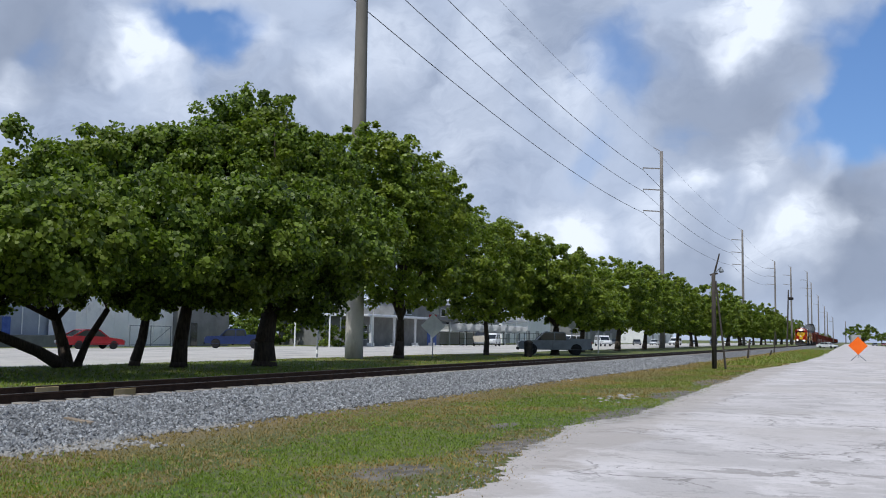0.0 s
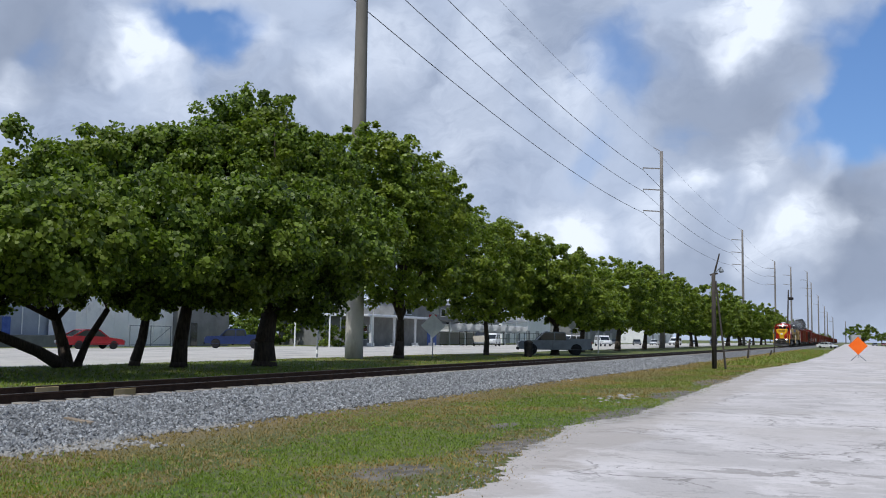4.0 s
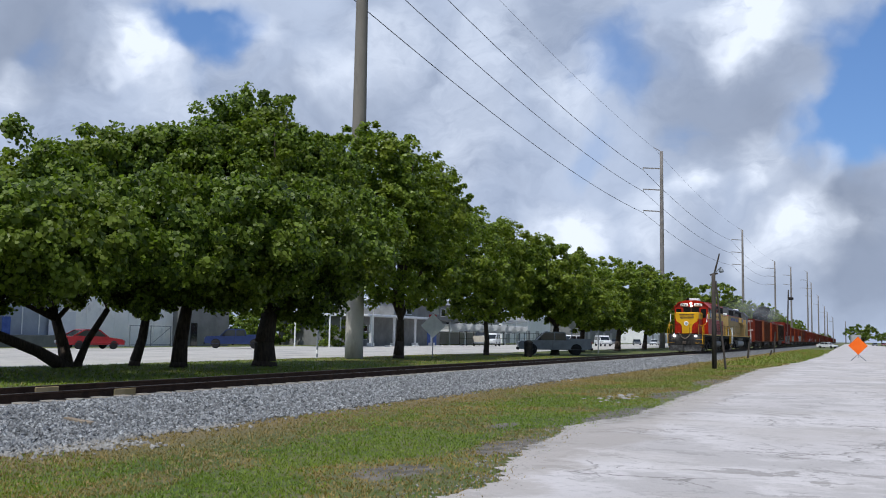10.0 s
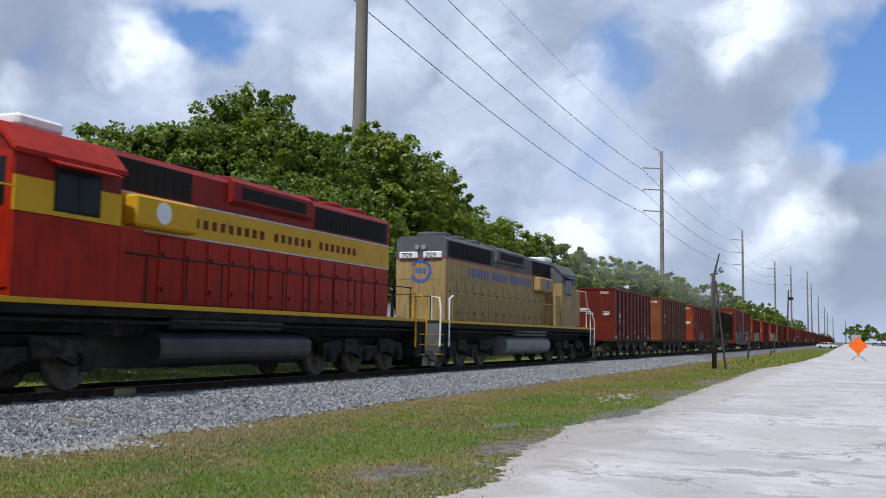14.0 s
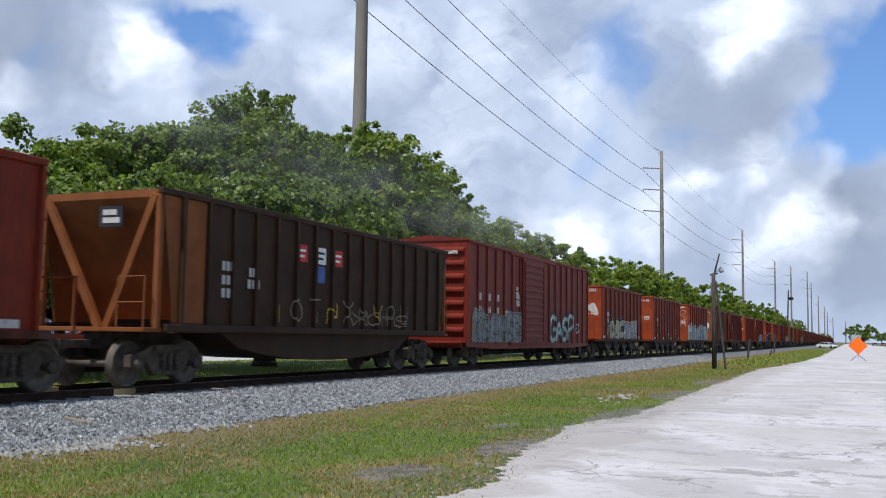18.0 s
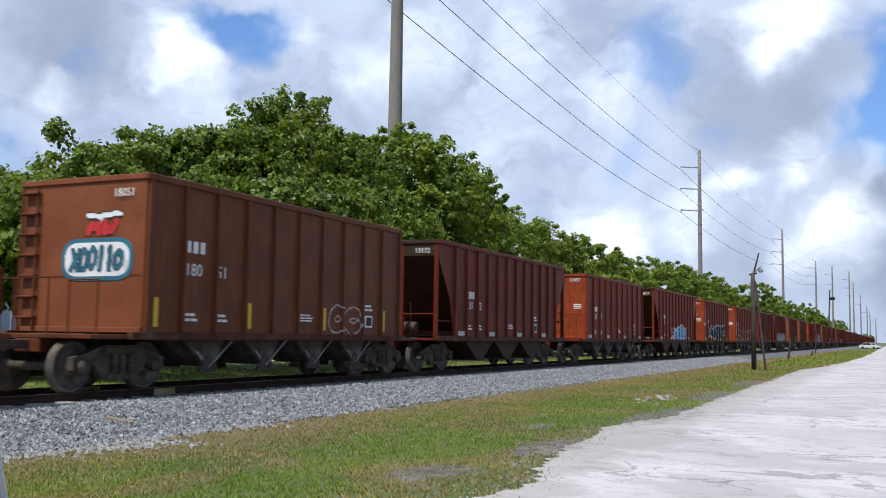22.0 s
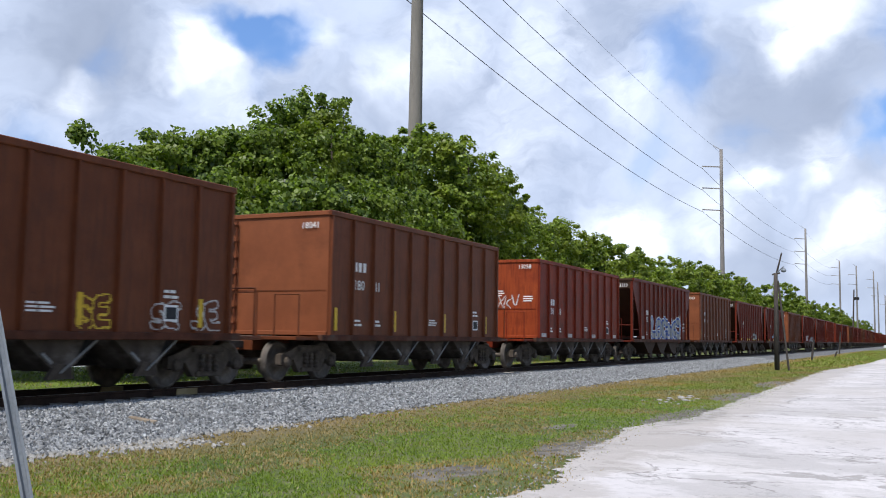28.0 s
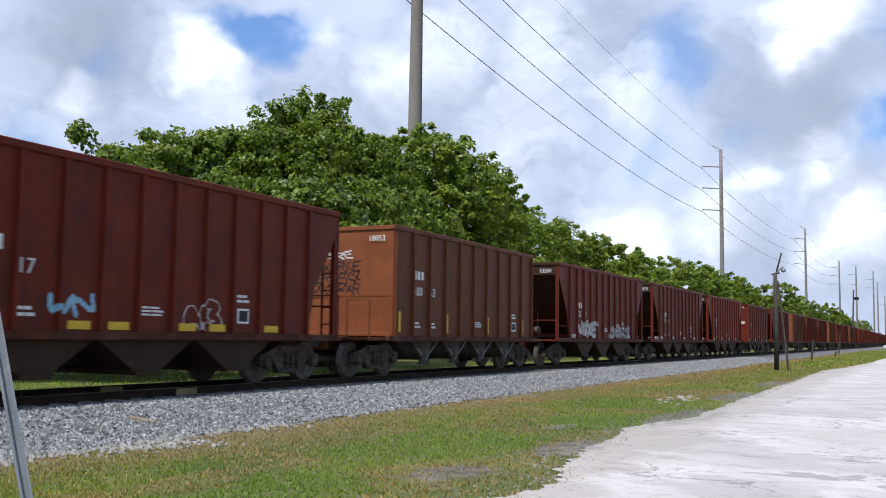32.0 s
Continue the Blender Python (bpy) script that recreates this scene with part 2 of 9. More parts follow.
        tone = w.mix(w.ramp(w.noise(co, 0.22, 5.0, 0.62), 0.46, 0.62, 0, .45), tone, (0.48, 0.435, 0.395))
        sep = w.add("ShaderNodeSeparateXYZ")
        w.link(co, sep.inputs[0])
        fringe = w.math("ADD", sep.outputs[0], w.math("MULTIPLY", w.math("SUBTRACT", w.noise(co, 0.9, 6.0, 0.68), 0.5), 2.6))
        tone = w.mix(w.ramp(fringe, -2.75, -3.25, 0, .66), tone, (0.395, 0.350, 0.312))
        soil = w.mix(w.ramp(w.noise(co, 3.5, 6.0, 0.7), 0.35, 0.65), (0.26, 0.235, 0.21), (0.44, 0.405, 0.375))
        tone = w.mix(w.math("MULTIPLY", dirt_mask(w, co, 0.9), 0.85), tone, soil)
        height = w.math("ADD", w.math("MULTIPLY", small, 0.4), mid)
        k = 0.45
    else:
        tone = w.mix(w.ramp(big, 0.3, 0.7), (0.45, 0.425, 0.39), (0.56, 0.53, 0.49))
        tone = w.mix(w.ramp(mid, 0.5, 0.75, 0, .6), tone, (0.31, 0.30, 0.285))
        tone = w.mix(w.ramp(w.noise(w.vmath("MULTIPLY", co, (1.0, 0.3, 1)), 0.5, 6.0, 0.7), 0.52, 0.66, 0, .7), tone, (0.24, 0.235, 0.225))
        height = small
        k = 0.3
    tone = w.mix(0.25, tone, w.mix(w.noise(co, 90.0, 2.0), (0.2, 0.2, 0.2), (0.8, 0.8, 0.8)), "OVERLAY")
    w.link(tone, sh.inputs["Base Color"])
    b = w.add("ShaderNodeBump", i_Strength=k, i_Distance=0.05)
    w.link(height, b.inputs["Height"])
    w.link(b.outputs[0], sh.inputs["Normal"])
    return m


def pane_material(name, tint, rough=0.06):
    m = bpy.data.materials.new(name)
    m.use_nodes = True
    w = Tree(m.node_tree)
    sh = w.add("ShaderNodeBsdfPrincipled", i_Roughness=rough)
    sh.inputs["Base Color"].default_value = (*tint, 1)
    sh.inputs["Specular IOR Level"].default_value = 0.8
    w.link(sh.outputs[0], w.add("ShaderNodeOutputMaterial").inputs[0])
    return m


GRASS, ROAD, LOT = ground_material("grass_ground", "grass"), ground_material("lime_rock", "road"), ground_material("car_park", "lot")
BLADE = leafy("grass_blades", (0.104, 0.176, 0.016), (0.240, 0.298, 0.050), 0.3)
DRY = leafy("dry_grass_blades", (0.225, 0.168, 0.062), (0.340, 0.255, 0.105), 0.2)
LEAF_DARK = leafy("broad_leaves", (0.024, 0.049, 0.006), (0.232, 0.308, 0.048), 0.36)
LEAF_LIGHT = leafy("feathery_leaves", (0.050, 0.085, 0.009), (0.265, 0.335, 0.046))
BARK = surface("bark", (0.040, 0.031, 0.024), (0.090, 0.070, 0.055), 5.0, 0.9, bump=0.8, stretch=(2.5, 2.5, 0.6))
STONE = surface("ballast", (0.155, 0.158, 0.160), (0.38, 0.382, 0.38), 9.0, 0.9, bump=0.9, fine=30, island=0.95)
BED = surface("ballast_bed_stone", (0.048, 0.048, 0.049), (0.275, 0.275, 0.275), 16.0, 0.95, bump=1.0, fine=34)
RUST = surface("rail_rust", (0.030, 0.018, 0.013), (0.062, 0.036, 0.024), 4.0, 0.75, 0.3, 0.4)
RAILTOP = surface("rail_head", (0.22, 0.20, 0.19), (0.30, 0.28, 0.26), 4.0, 0.30, 0.9, 0.05)
TIE = surface("sleeper_concrete", (0.30, 0.27, 0.23), (0.42, 0.39, 0.34), 3.0, 0.9, bump=0.4, stain=(0.12, 0.08, 0.06), amount=0.7, vary=0.25)
TANPLATE = surface("joint_bar_paint", (0.30, 0.23, 0.11), (0.40, 0.31, 0.17), 3.0, 0.8, stain=(0.16, 0.09, 0.05))
SUNLITCONC = surface("sunlit_pole_concrete", (0.50, 0.46, 0.40), (0.62, 0.58, 0.51), 1.2, 0.85, bump=0.25, stain=(0.36, 0.32, 0.27), amount=0.35, stretch=(1, 1, 0.25))
CONCRETE = surface("pole_concrete", (0.185, 0.168, 0.144), (0.255, 0.232, 0.202), 1.2, 0.85, bump=0.25, stain=(0.165, 0.145, 0.125), amount=0.3, stretch=(1, 1, 0.25))
GREYPOLE = surface("weathered_steel_pole", (0.21, 0.19, 0.175), (0.28, 0.255, 0.235), 1.5, 0.8, 0.2, 0.1)
WOOD = surface("old_pole_wood", (0.050, 0.042, 0.037), (0.105, 0.090, 0.078), 4.0, 0.9, bump=0.6, stretch=(3, 3, 0.4))
WIRE = surface("wire", (0.05, 0.05, 0.055), (0.08, 0.08, 0.085), 3.0, 0.6, 0.4, 0)
OXIDE = surface("red_oxide_paint", (0.160, 0.0155, 0.004), (0.214, 0.026, 0.006), 1.4, 0.55, 0.0, 0.12, stain=(0.090, 0.020, 0.009), amount=0.42, stain_scale=0.9, vary=0.22, gloss=0.22, streak=(0.095, 0.017, 0.006))
MAROON = surface("maroon_paint", (0.120, 0.014, 0.005), (0.164, 0.022, 0.007), 1.4, 0.55, 0.0, 0.12, stain=(0.068, 0.014, 0.008), amount=0.42, stain_scale=0.9, vary=0.22, gloss=0.22, streak=(0.070, 0.014, 0.006))
BROWN = surface("brown_mineral_paint", (0.120, 0.032, 0.010), (0.160, 0.046, 0.016), 1.4, 0.55, 0.0, 0.12, stain=(0.100, 0.030, 0.013), amount=0.42, stain_scale=0.9, vary=0.16, gloss=0.22, streak=(0.082, 0.026, 0.011))
BOXRED = surface("boxcar_paint", (0.160, 0.018, 0.009), (0.205, 0.026, 0.013), 1.4, 0.55, 0.0, 0.12, stain=(0.090, 0.018, 0.013), amount=0.42, stain_scale=0.9, vary=0.0, gloss=0.22, streak=(0.085, 0.016, 0.010))
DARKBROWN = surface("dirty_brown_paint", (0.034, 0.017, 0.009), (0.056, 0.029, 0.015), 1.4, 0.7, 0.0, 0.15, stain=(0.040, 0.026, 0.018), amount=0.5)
# sill paint darkened for both its grime and the shadow it lies in
SILLBROWN = surface("grimy_shaded_sill_paint", (0.052, 0.017, 0.009), (0.105, 0.034, 0.017), 2.2, 0.75, 0.0, 0.2, stain=(0.10, 0.075, 0.058), amount=0.4, stain_scale=1.6)
SUNLITOXIDE = surface("sunlit_oxide_paint", (0.245, 0.041, 0.010), (0.335, 0.062, 0.015), 0.9, 0.6, 0.0, 0.12, stain=(0.19, 0.028, 0.009), amount=0.40, stain_scale=0.8, gloss=0.22, streak=(0.15, 0.024, 0.008))
SUNLITBROWN = surface("sunlit_brown_paint", (0.185, 0.056, 0.021), (0.245, 0.078, 0.030), 0.9, 0.6, 0.0, 0.10, stain=(0.15, 0.045, 0.018), amount=0.38, stain_scale=0.8, gloss=0.22)
SUNLIT_ENDS = {OXIDE: SUNLITOXIDE, BROWN: SUNLITBROWN}     # the upright end sheets: lighter copies of the paint, sunlight put into the colour
RUSTORANGE = surface("rusty_end_paint", (0.185, 0.058, 0.016), (0.250, 0.088, 0.027), 1.8, 0.7, 0.0, 0.15, stain=(0.18, 0.07, 0.03), amount=0.45)
DUSTY = surface("dusty_chute_steel", (0.042, 0.032, 0.025), (0.088, 0.070, 0.056), 2.2, 0.9, 0.0, 0.3, stain=(0.20, 0.175, 0.15), amount=0.55, stain_scale=1.6)
GRIME = surface("running_gear_grime", (0.052, 0.040, 0.031), (0.125, 0.100, 0.078), 4.0, 0.85, 0.1, 0.4, stain=(0.11, 0.094, 0.078), amount=0.3, stain_scale=2.0)
WHEEL = surface("wheel_steel", (0.100, 0.084, 0.068), (0.195, 0.164, 0.134), 6.0, 0.6, 0.5, 0.2)
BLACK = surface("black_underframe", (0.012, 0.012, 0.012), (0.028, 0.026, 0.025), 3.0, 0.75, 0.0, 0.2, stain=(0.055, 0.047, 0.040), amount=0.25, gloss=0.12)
PLOUGH = surface("scraped_plough_steel", (0.020, 0.020, 0.021), (0.048, 0.047, 0.046), 3.0, 0.7, 0.1, 0.2, stain=(0.15, 0.147, 0.143), amount=0.5, stain_scale=2.4, gloss=0.2)
CABGLASS = surface("dark_cab_glass", (0.004, 0.005, 0.006), (0.010, 0.011, 0.012), 1.0, 0.25, 0.0, 0.0, gloss=0.25)
LOCORED = surface("locomotive_red", (0.350, 0.016, 0.006), (0.430, 0.025, 0.008), 1.0, 0.42, 0.0, 0.04, stain=(0.13, 0.012, 0.007), amount=0.3, stain_scale=0.8, gloss=0.12, streak=(0.17, 0.013, 0.006))
LOCOTOP = surface("sooty_locomotive_red", (0.190, 0.013, 0.011), (0.270, 0.020, 0.015), 1.2, 0.50, 0.0, 0.06, stain=(0.075, 0.016, 0.014), amount=0.35, stain_scale=0.7, gloss=0.15)
TANKGREY = surface("worn_fuel_tank", (0.022, 0.022, 0.022), (0.048, 0.047, 0.046), 1.5, 0.45, 0.1, 0.15, stain=(0.014, 0.013, 0.012), amount=0.5)
LOCOYELLOW = surface("locomotive_yellow", (0.620, 0.330, 0.010), (0.680, 0.380, 0.018), 1.0, 0.40, 0.0, 0.04, stain=(0.45, 0.26, 0.03), amount=0.2, stain_scale=0.8, gloss=0.15)
LOCOTAN = surface("faded_tan", (0.360, 0.240, 0.090), (0.430, 0.300, 0.125), 1.0, 0.6, 0.0, 0.06, stain=(0.23, 0.16, 0.08), amount=0.4, stain_scale=0.8, streak=(0.20, 0.135, 0.06))
LOCOGREY = surface("faded_grey", (0.085, 0.085, 0.090), (0.130, 0.130, 0.135), 1.0, 0.6, 0.0, 0.06, stain=(0.10, 0.10, 0.10), amount=0.4, stain_scale=0.8)
LOCOGRIME = surface("locomotive_grime", (0.014, 0.013, 0.012), (0.042, 0.036, 0.031), 5.0, 0.8, 0.1, 0.4, stain=(0.10, 0.085, 0.07), amount=0.3, stain_scale=2.0)
SILVER = surface("silver_grey_tank", (0.21, 0.21, 0.205), (0.30, 0.30, 0.29), 1.2, 0.55, 0.2, 0.1, stain=(0.10, 0.09, 0.08), amount=0.4)
GRILLE = surface("radiator_grille", (0.018, 0.016, 0.016), (0.035, 0.030, 0.028), 30.0, 0.8, 0.2, 0.8)
LETTERING = surface("lettering_white", (0.76, 0.74, 0.70), (0.86, 0.84, 0.80), 6.0, 0.6, 0.0, 0.0)
WHITE = surface("white_paint", (0.80, 0.80, 0.78), (0.88, 0.88, 0.86), 2.0, 0.5, 0.0, 0.05, stain=(0.55, 0.53, 0.50), amount=0.25)
FADEDWHITE = surface("faded_white_paint", (0.48, 0.45, 0.43), (0.64, 0.61, 0.58), 3.0, 0.75, 0.0, 0.05, stain=(0.30, 0.22, 0.20), amount=0.4, stain_scale=4)
PALEGREY = surface("pale_grey_paint", (0.32, 0.318, 0.312), (0.45, 0.447, 0.435), 3.0, 0.7, 0.0, 0.05, stain=(0.28, 0.26, 0.26), amount=0.4, stain_scale=3)
PILOTGREY = surface("grey_pilot_paint", (0.085, 0.085, 0.082), (0.150, 0.150, 0.145), 2.0, 0.7, 0.0, 0.1, stain=(0.05, 0.045, 0.04), amount=0.5)
CREAM = surface("cream_spray_paint", (0.42, 0.39, 0.27), (0.52, 0.48, 0.35), 2.5, 0.8, 0.0, 0.03, stain=(0.25, 0.24, 0.18), amount=0.4)
MINT = surface("pale_green_spray_paint", (0.34, 0.42, 0.37), (0.46, 0.54, 0.48), 2.5, 0.8, 0.0, 0.03, stain=(0.16, 0.20, 0.19), amount=0.4)
DULL = surface("dull_silver_spray_paint", (0.20, 0.205, 0.20), (0.32, 0.325, 0.31), 2.5, 0.8, 0.0, 0.03, stain=(0.15, 0.14, 0.13), amount=0.5)
SMOKE = surface("smoke_grey_spray_paint", (0.075, 0.080, 0.082), (0.135, 0.140, 0.140), 2.5, 0.8, 0.0, 0.03)
TEAL = surface("teal_spray_paint", (0.030, 0.130, 0.190), (0.055, 0.190, 0.250), 2.5, 0.8, 0.0, 0.03)
BLUEPAINT = surface("blue_paint", (0.06, 0.10, 0.32), (0.10, 0.16, 0.42), 3.0, 0.6, 0.0, 0.05)
HAZYBLUE = surface("hazy_blue_spray_paint", (0.20, 0.255, 0.30), (0.30, 0.36, 0.40), 2.5, 0.8, 0.0, 0.03, stain=(0.34, 0.37, 0.37), amount=0.4)
MISTGREY = surface("mist_grey_spray_paint", (0.29, 0.315, 0.300), (0.43, 0.445, 0.425), 1.5, 0.8, 0.0, 0.03, stain=(0.16, 0.165, 0.160), amount=0.45, stain_scale=2.0)
NAVY = surface("navy_spray_paint", (0.022, 0.030, 0.075), (0.045, 0.058, 0.12), 2.5, 0.7, 0.0, 0.03)
SKYPAINT = surface("light_blue_paint", (0.25, 0.45, 0.60), (0.34, 0.55, 0.68), 3.0, 0.6, 0.0, 0.05)
BLACKPAINT = surface("black_paint", (0.022, 0.022, 0.026), (0.040, 0.040, 0.045), 3.0, 0.6, 0.0, 0.05)
REDPAINT = surface("red_paint", (0.50, 0.03, 0.03), (0.60, 0.05, 0.04), 3.0, 0.5, 0.0, 0.05)
YELLOWPAINT = surface("yellow_reflector", (0.65, 0.42, 0.03), (0.75, 0.50, 0.06), 3.0, 0.5, 0.0, 0.05)
ORANGE = surface("orange_sign_fabric", (0.95, 0.14, 0.01), (1.0, 0.19, 0.02), 2.0, 0.5, 0.0, 0.02)
GLASS = pane_material("dark_glass", (0.020, 0.024, 0.028))
LAMPGLOW = glow("headlight_glow", (1.0, 0.97, 0.92), 80.0)
TYRE = surface("tyre_rubber", (0.016, 0.016, 0.017), (0.028, 0.028, 0.03), 8.0, 0.85, 0, 0.1)
CHROME = surface("wheel_alloy", (0.45, 0.45, 0.46), (0.55, 0.55, 0.56), 5.0, 0.35, 0.8, 0.05)
METALROOF = surface("white_metal_roof", (0.66, 0.68, 0.72), (0.76, 0.78, 0.82), 1.0, 0.45, 0.1, 0.05)
WALLWHITE = surface("off_white_wall", (0.80, 0.80, 0.79), (0.88, 0.87, 0.85), 0.6, 0.8, 0, 0.1, stain=(0.48, 0.48, 0.48), amount=0.3, stain_scale=0.4)
WALLGREY = surface("grey_block_wall", (0.17, 0.172, 0.168), (0.235, 0.235, 0.228), 0.6, 0.85, 0, 0.2, stain=(0.14, 0.14, 0.135), amount=0.3, stain_scale=0.4)
GALV = surface("galvanised_post", (0.20, 0.22, 0.24), (0.28, 0.30, 0.32), 5.0, 0.55, 0.4, 0.1)
SIGNBACK = surface("bare_sign_back", (0.62, 0.61, 0.54), (0.72, 0.71, 0.64), 3.0, 0.6, 0.0, 0.05, stain=(0.45, 0.44, 0.40), amount=0.3)
BLUEWALL = surface("blue_grey_cladding", (0.30, 0.335, 0.39), (0.38, 0.42, 0.48), 0.6, 0.8, 0, 0.1, stain=(0.24, 0.26, 0.30), amount=0.3, stain_scale=0.4)
LIMESTONE = surface("limestone", (0.27, 0.255, 0.23), (0.42, 0.40, 0.37), 8.0, 0.9, bump=0.4)
DRIFT = surface("driftwood", (0.23, 0.18, 0.13), (0.33, 0.27, 0.2), 6.0, 0.9, bump=0.4)


# ---- shapes ----
class Geo:
    """Collects the vertices and faces of one mesh."""

    def __init__(self):
        self.v, self.f = [], []

    def add(self, verts, faces):
        n = len(self.v)
        self.v += [tuple(p) for p in verts]
        self.f += [tuple(n + i for i in f) for f in faces]
        return self

    def box(self, x0, x1, y0, y1, z0, z1, c=0.0):
        """A box; c: the width of the chamfer along its edges."""
        lo, hi = (x0, y0, z0), (x1, y1, z1)
        if c <= 0:
            pts = [(x, y, z) for x in (x0, x1) for y in (y0, y1) for z in (z0, z1)]
            return self.add(pts, [(0, 1, 3, 2), (4, 6, 7, 5), (0, 4, 5, 1), (2, 3, 7, 6), (0, 2, 6, 4), (1, 5, 7, 3)])
        pts, idx = [], {}
        for sx in (0, 1):
            for sy in (0, 1):
                for sz in (0, 1):
                    s = (sx, sy, sz)
                    for a in range(3):
                        p = [(hi[i] if s[i] else lo[i]) + (0 if i == a else (-c if s[i] else c)) for i in range(3)]
                        idx[s, a] = len(pts)
                        pts.append(p)
        faces = []
        for a in range(3):
            b, d = (a + 1) % 3, (a + 2) % 3
            for k in (0, 1):
                ring = []
                for u, w in ((0, 0), (1, 0), (1, 1), (0, 1)):
                    s = [0, 0, 0]
                    s[a], s[b], s[d] = k, u, w
                    ring.append(idx[tuple(s), a])
                faces.append(ring if k else ring[::-1])
            for u in (0, 1):
                for w in (0, 1):
                    s0, s1 = [0, 0, 0], [0, 0, 0]
                    s0[a], s1[a] = 0, 1
                    s0[b] = s1[b] = u
                    s0[d] = s1[d] = w
                    q = [idx[tuple(s0), b], idx[tuple(s1), b], idx[tuple(s1), d], idx[tuple(s0), d]]
                    faces.append(q if (u == w) else q[::-1])
        for s in [(x, y, z) for x in (0, 1) for y in (0, 1) for z in (0, 1)]:
            t = [idx[s, 0], idx[s, 1], idx[s, 2]]
            faces.append(t if sum(s) % 2 else t[::-1])
        return self.add(pts, faces)

    def prism(self, outline, axis, a, b):
        n = len(outline)
        put = {"x": lambda p, k: (k, p[0], p[1]), "y": lambda p, k: (p[0], k, p[1]), "z": lambda p, k: (p[0], p[1], k)}[axis]
        pts = [put(p, a) for p in outline] + [put(p, b) for p in outline]
        faces = [tuple(range(n))[::-1], tuple(range(n, 2 * n))]
        faces += [(i, (i + 1) % n, n + (i + 1) % n, n + i) for i in range(n)]
        return self.add(pts, faces)

    def tube(self, p0, p1, r0, r1=None, n=8):
        p0, p1 = Vector(p0), Vector(p1)
        r1 = r0 if r1 is None else r1
        q = (p1 - p0).to_track_quat("Z", "Y")
        ring = [q @ Vector((math.cos(2 * math.pi * i / n), math.sin(2 * math.pi * i / n), 0)) for i in range(n)]
        pts = [p0 + r * r0 for r in ring] + [p1 + r * r1 for r in ring]
        faces = [tuple(range(n))[::-1], tuple(range(n, 2 * n))] + [(i, (i + 1) % n, n + (i + 1) % n, n + i) for i in range(n)]
        return self.add(pts, faces)

    def pipe(self, pts, r, n=6):
        """One bent rod through all the points."""
        pts = [Vector(p) for p in pts]
        rows, k = [], len(pts)
        up = None
        for i, p in enumerate(pts):
            d = ((pts[i] - pts[i - 1]).normalized() if i else Vector()) + ((pts[i + 1] - pts[i]).normalized() if i < k - 1 else Vector())
            d.normalize()
            if up is None:
                up = d.orthogonal().normalized()
            up = (up - d * up.dot(d)).normalized()
            side = d.cross(up)
            rows += [p + (up * math.cos(2 * math.pi * j / n) + side * math.sin(2 * math.pi * j / n)) * r for j in range(n)]
        faces = [(i * n + j, i * n + (j + 1) % n, (i + 1) * n + (j + 1) % n, (i + 1) * n + j) for i in range(k - 1) for j in range(n)]
        return self.add(rows, faces + [tuple(range(n))[::-1], tuple(range((k - 1) * n, k * n))])

    def beam(self, p0, p1, w, h, up=(0, 0, 1)):
        p0, p1 = Vector(p0), Vector(p1)
        d = (p1 - p0).normalized()
        side = d.cross(Vector(up))
        side = side.normalized() if side.length > 1e-4 else Vector((1, 0, 0))
        u = side.cross(d)
        pts = [p + side * (sx * w / 2) + u * (sz * h / 2) for p in (p0, p1) for sx, sz in ((-1, -1), (1, -1), (1, 1), (-1, 1))]
        return self.add(pts, [(3, 2, 1, 0), (4, 5, 6, 7), (0, 1, 5, 4), (1, 2, 6, 5), (2, 3, 7, 6), (3, 0, 4, 7)])

    def lathe(self, outline, centre, n=20, axis="x"):
        """outline: pairs of radius and offset along the axis."""
        cx, cy, cz = centre
        pts = []
        for r, o in outline:
            for i in range(n):
                a = 2 * math.pi * i / n
                c, s = r * math.cos(a), r * math.sin(a)
                pts.append({"x": (cx + o, cy + c, cz + s), "y": (cx + c, cy + o, cz + s), "z": (cx + c, cy + s, cz + o)}[axis])
        k = len(outline)
        faces = [(j * n + i, j * n + (i + 1) % n, (j + 1) * n + (i + 1) % n, (j + 1) * n + i) for j in range(k - 1) for i in range(n)]
        faces += [tuple(range(n))[::-1], tuple(range((k - 1) * n, k * n))]
        return self.add(pts, faces)

    def plate(self, pts):
        return self.add(pts, [tuple(range(len(pts)))])

    def turned(self, m):
        self.v = [tuple(m @ Vector(p)) for p in self.v]
        return self

    def mesh(self, name, material, smooth=False):
        me = bpy.data.meshes.new(name)
        me.from_pydata(self.v, [], self.f)
        me.materials.append(material)
        if smooth:
            me.polygons.foreach_set("use_smooth", [True] * len(me.polygons))
        bm = bmesh.new()
        bm.from_mesh(me)
        bmesh.ops.recalc_face_normals(bm, faces=bm.faces)
        bm.to_mesh(me)
        bm.free()
        return me


MESHES = {}


def shared(key, build, material, smooth=False):
    """One mesh for all alike pieces."""
    if key not in MESHES:
        MESHES[key] = build().mesh(key if isinstance(key, str) else key[0], material, smooth)
    return MESHES[key]


def part(name, geo, material=None, parent=None, label="", at=None, smooth=False):
    data = geo.mesh(name, material, smooth) if isinstance(geo, Geo) else geo
    ob = new(name, data)
    if parent is not None:
        ob.parent = parent
    if at is not None:
        ob.matrix_basis = at if isinstance(at, Matrix) else Matrix.Translation(at)
    return tagged(ob, label)


def thing(name, at, label, category, group="", kind=""):
    ob = new(name)
    ob.matrix_basis = at if isinstance(at, Matrix) else Matrix.Translation(at)
    return tagged(ob, label, category, group, kind)


def solid(name, geo, material, label, category, at=None, group="", kind="", smooth=False):
    ob = part(name, geo, material, None, "", at, smooth)
    return tagged(ob, label, category, group, kind)


LETTERS = {}


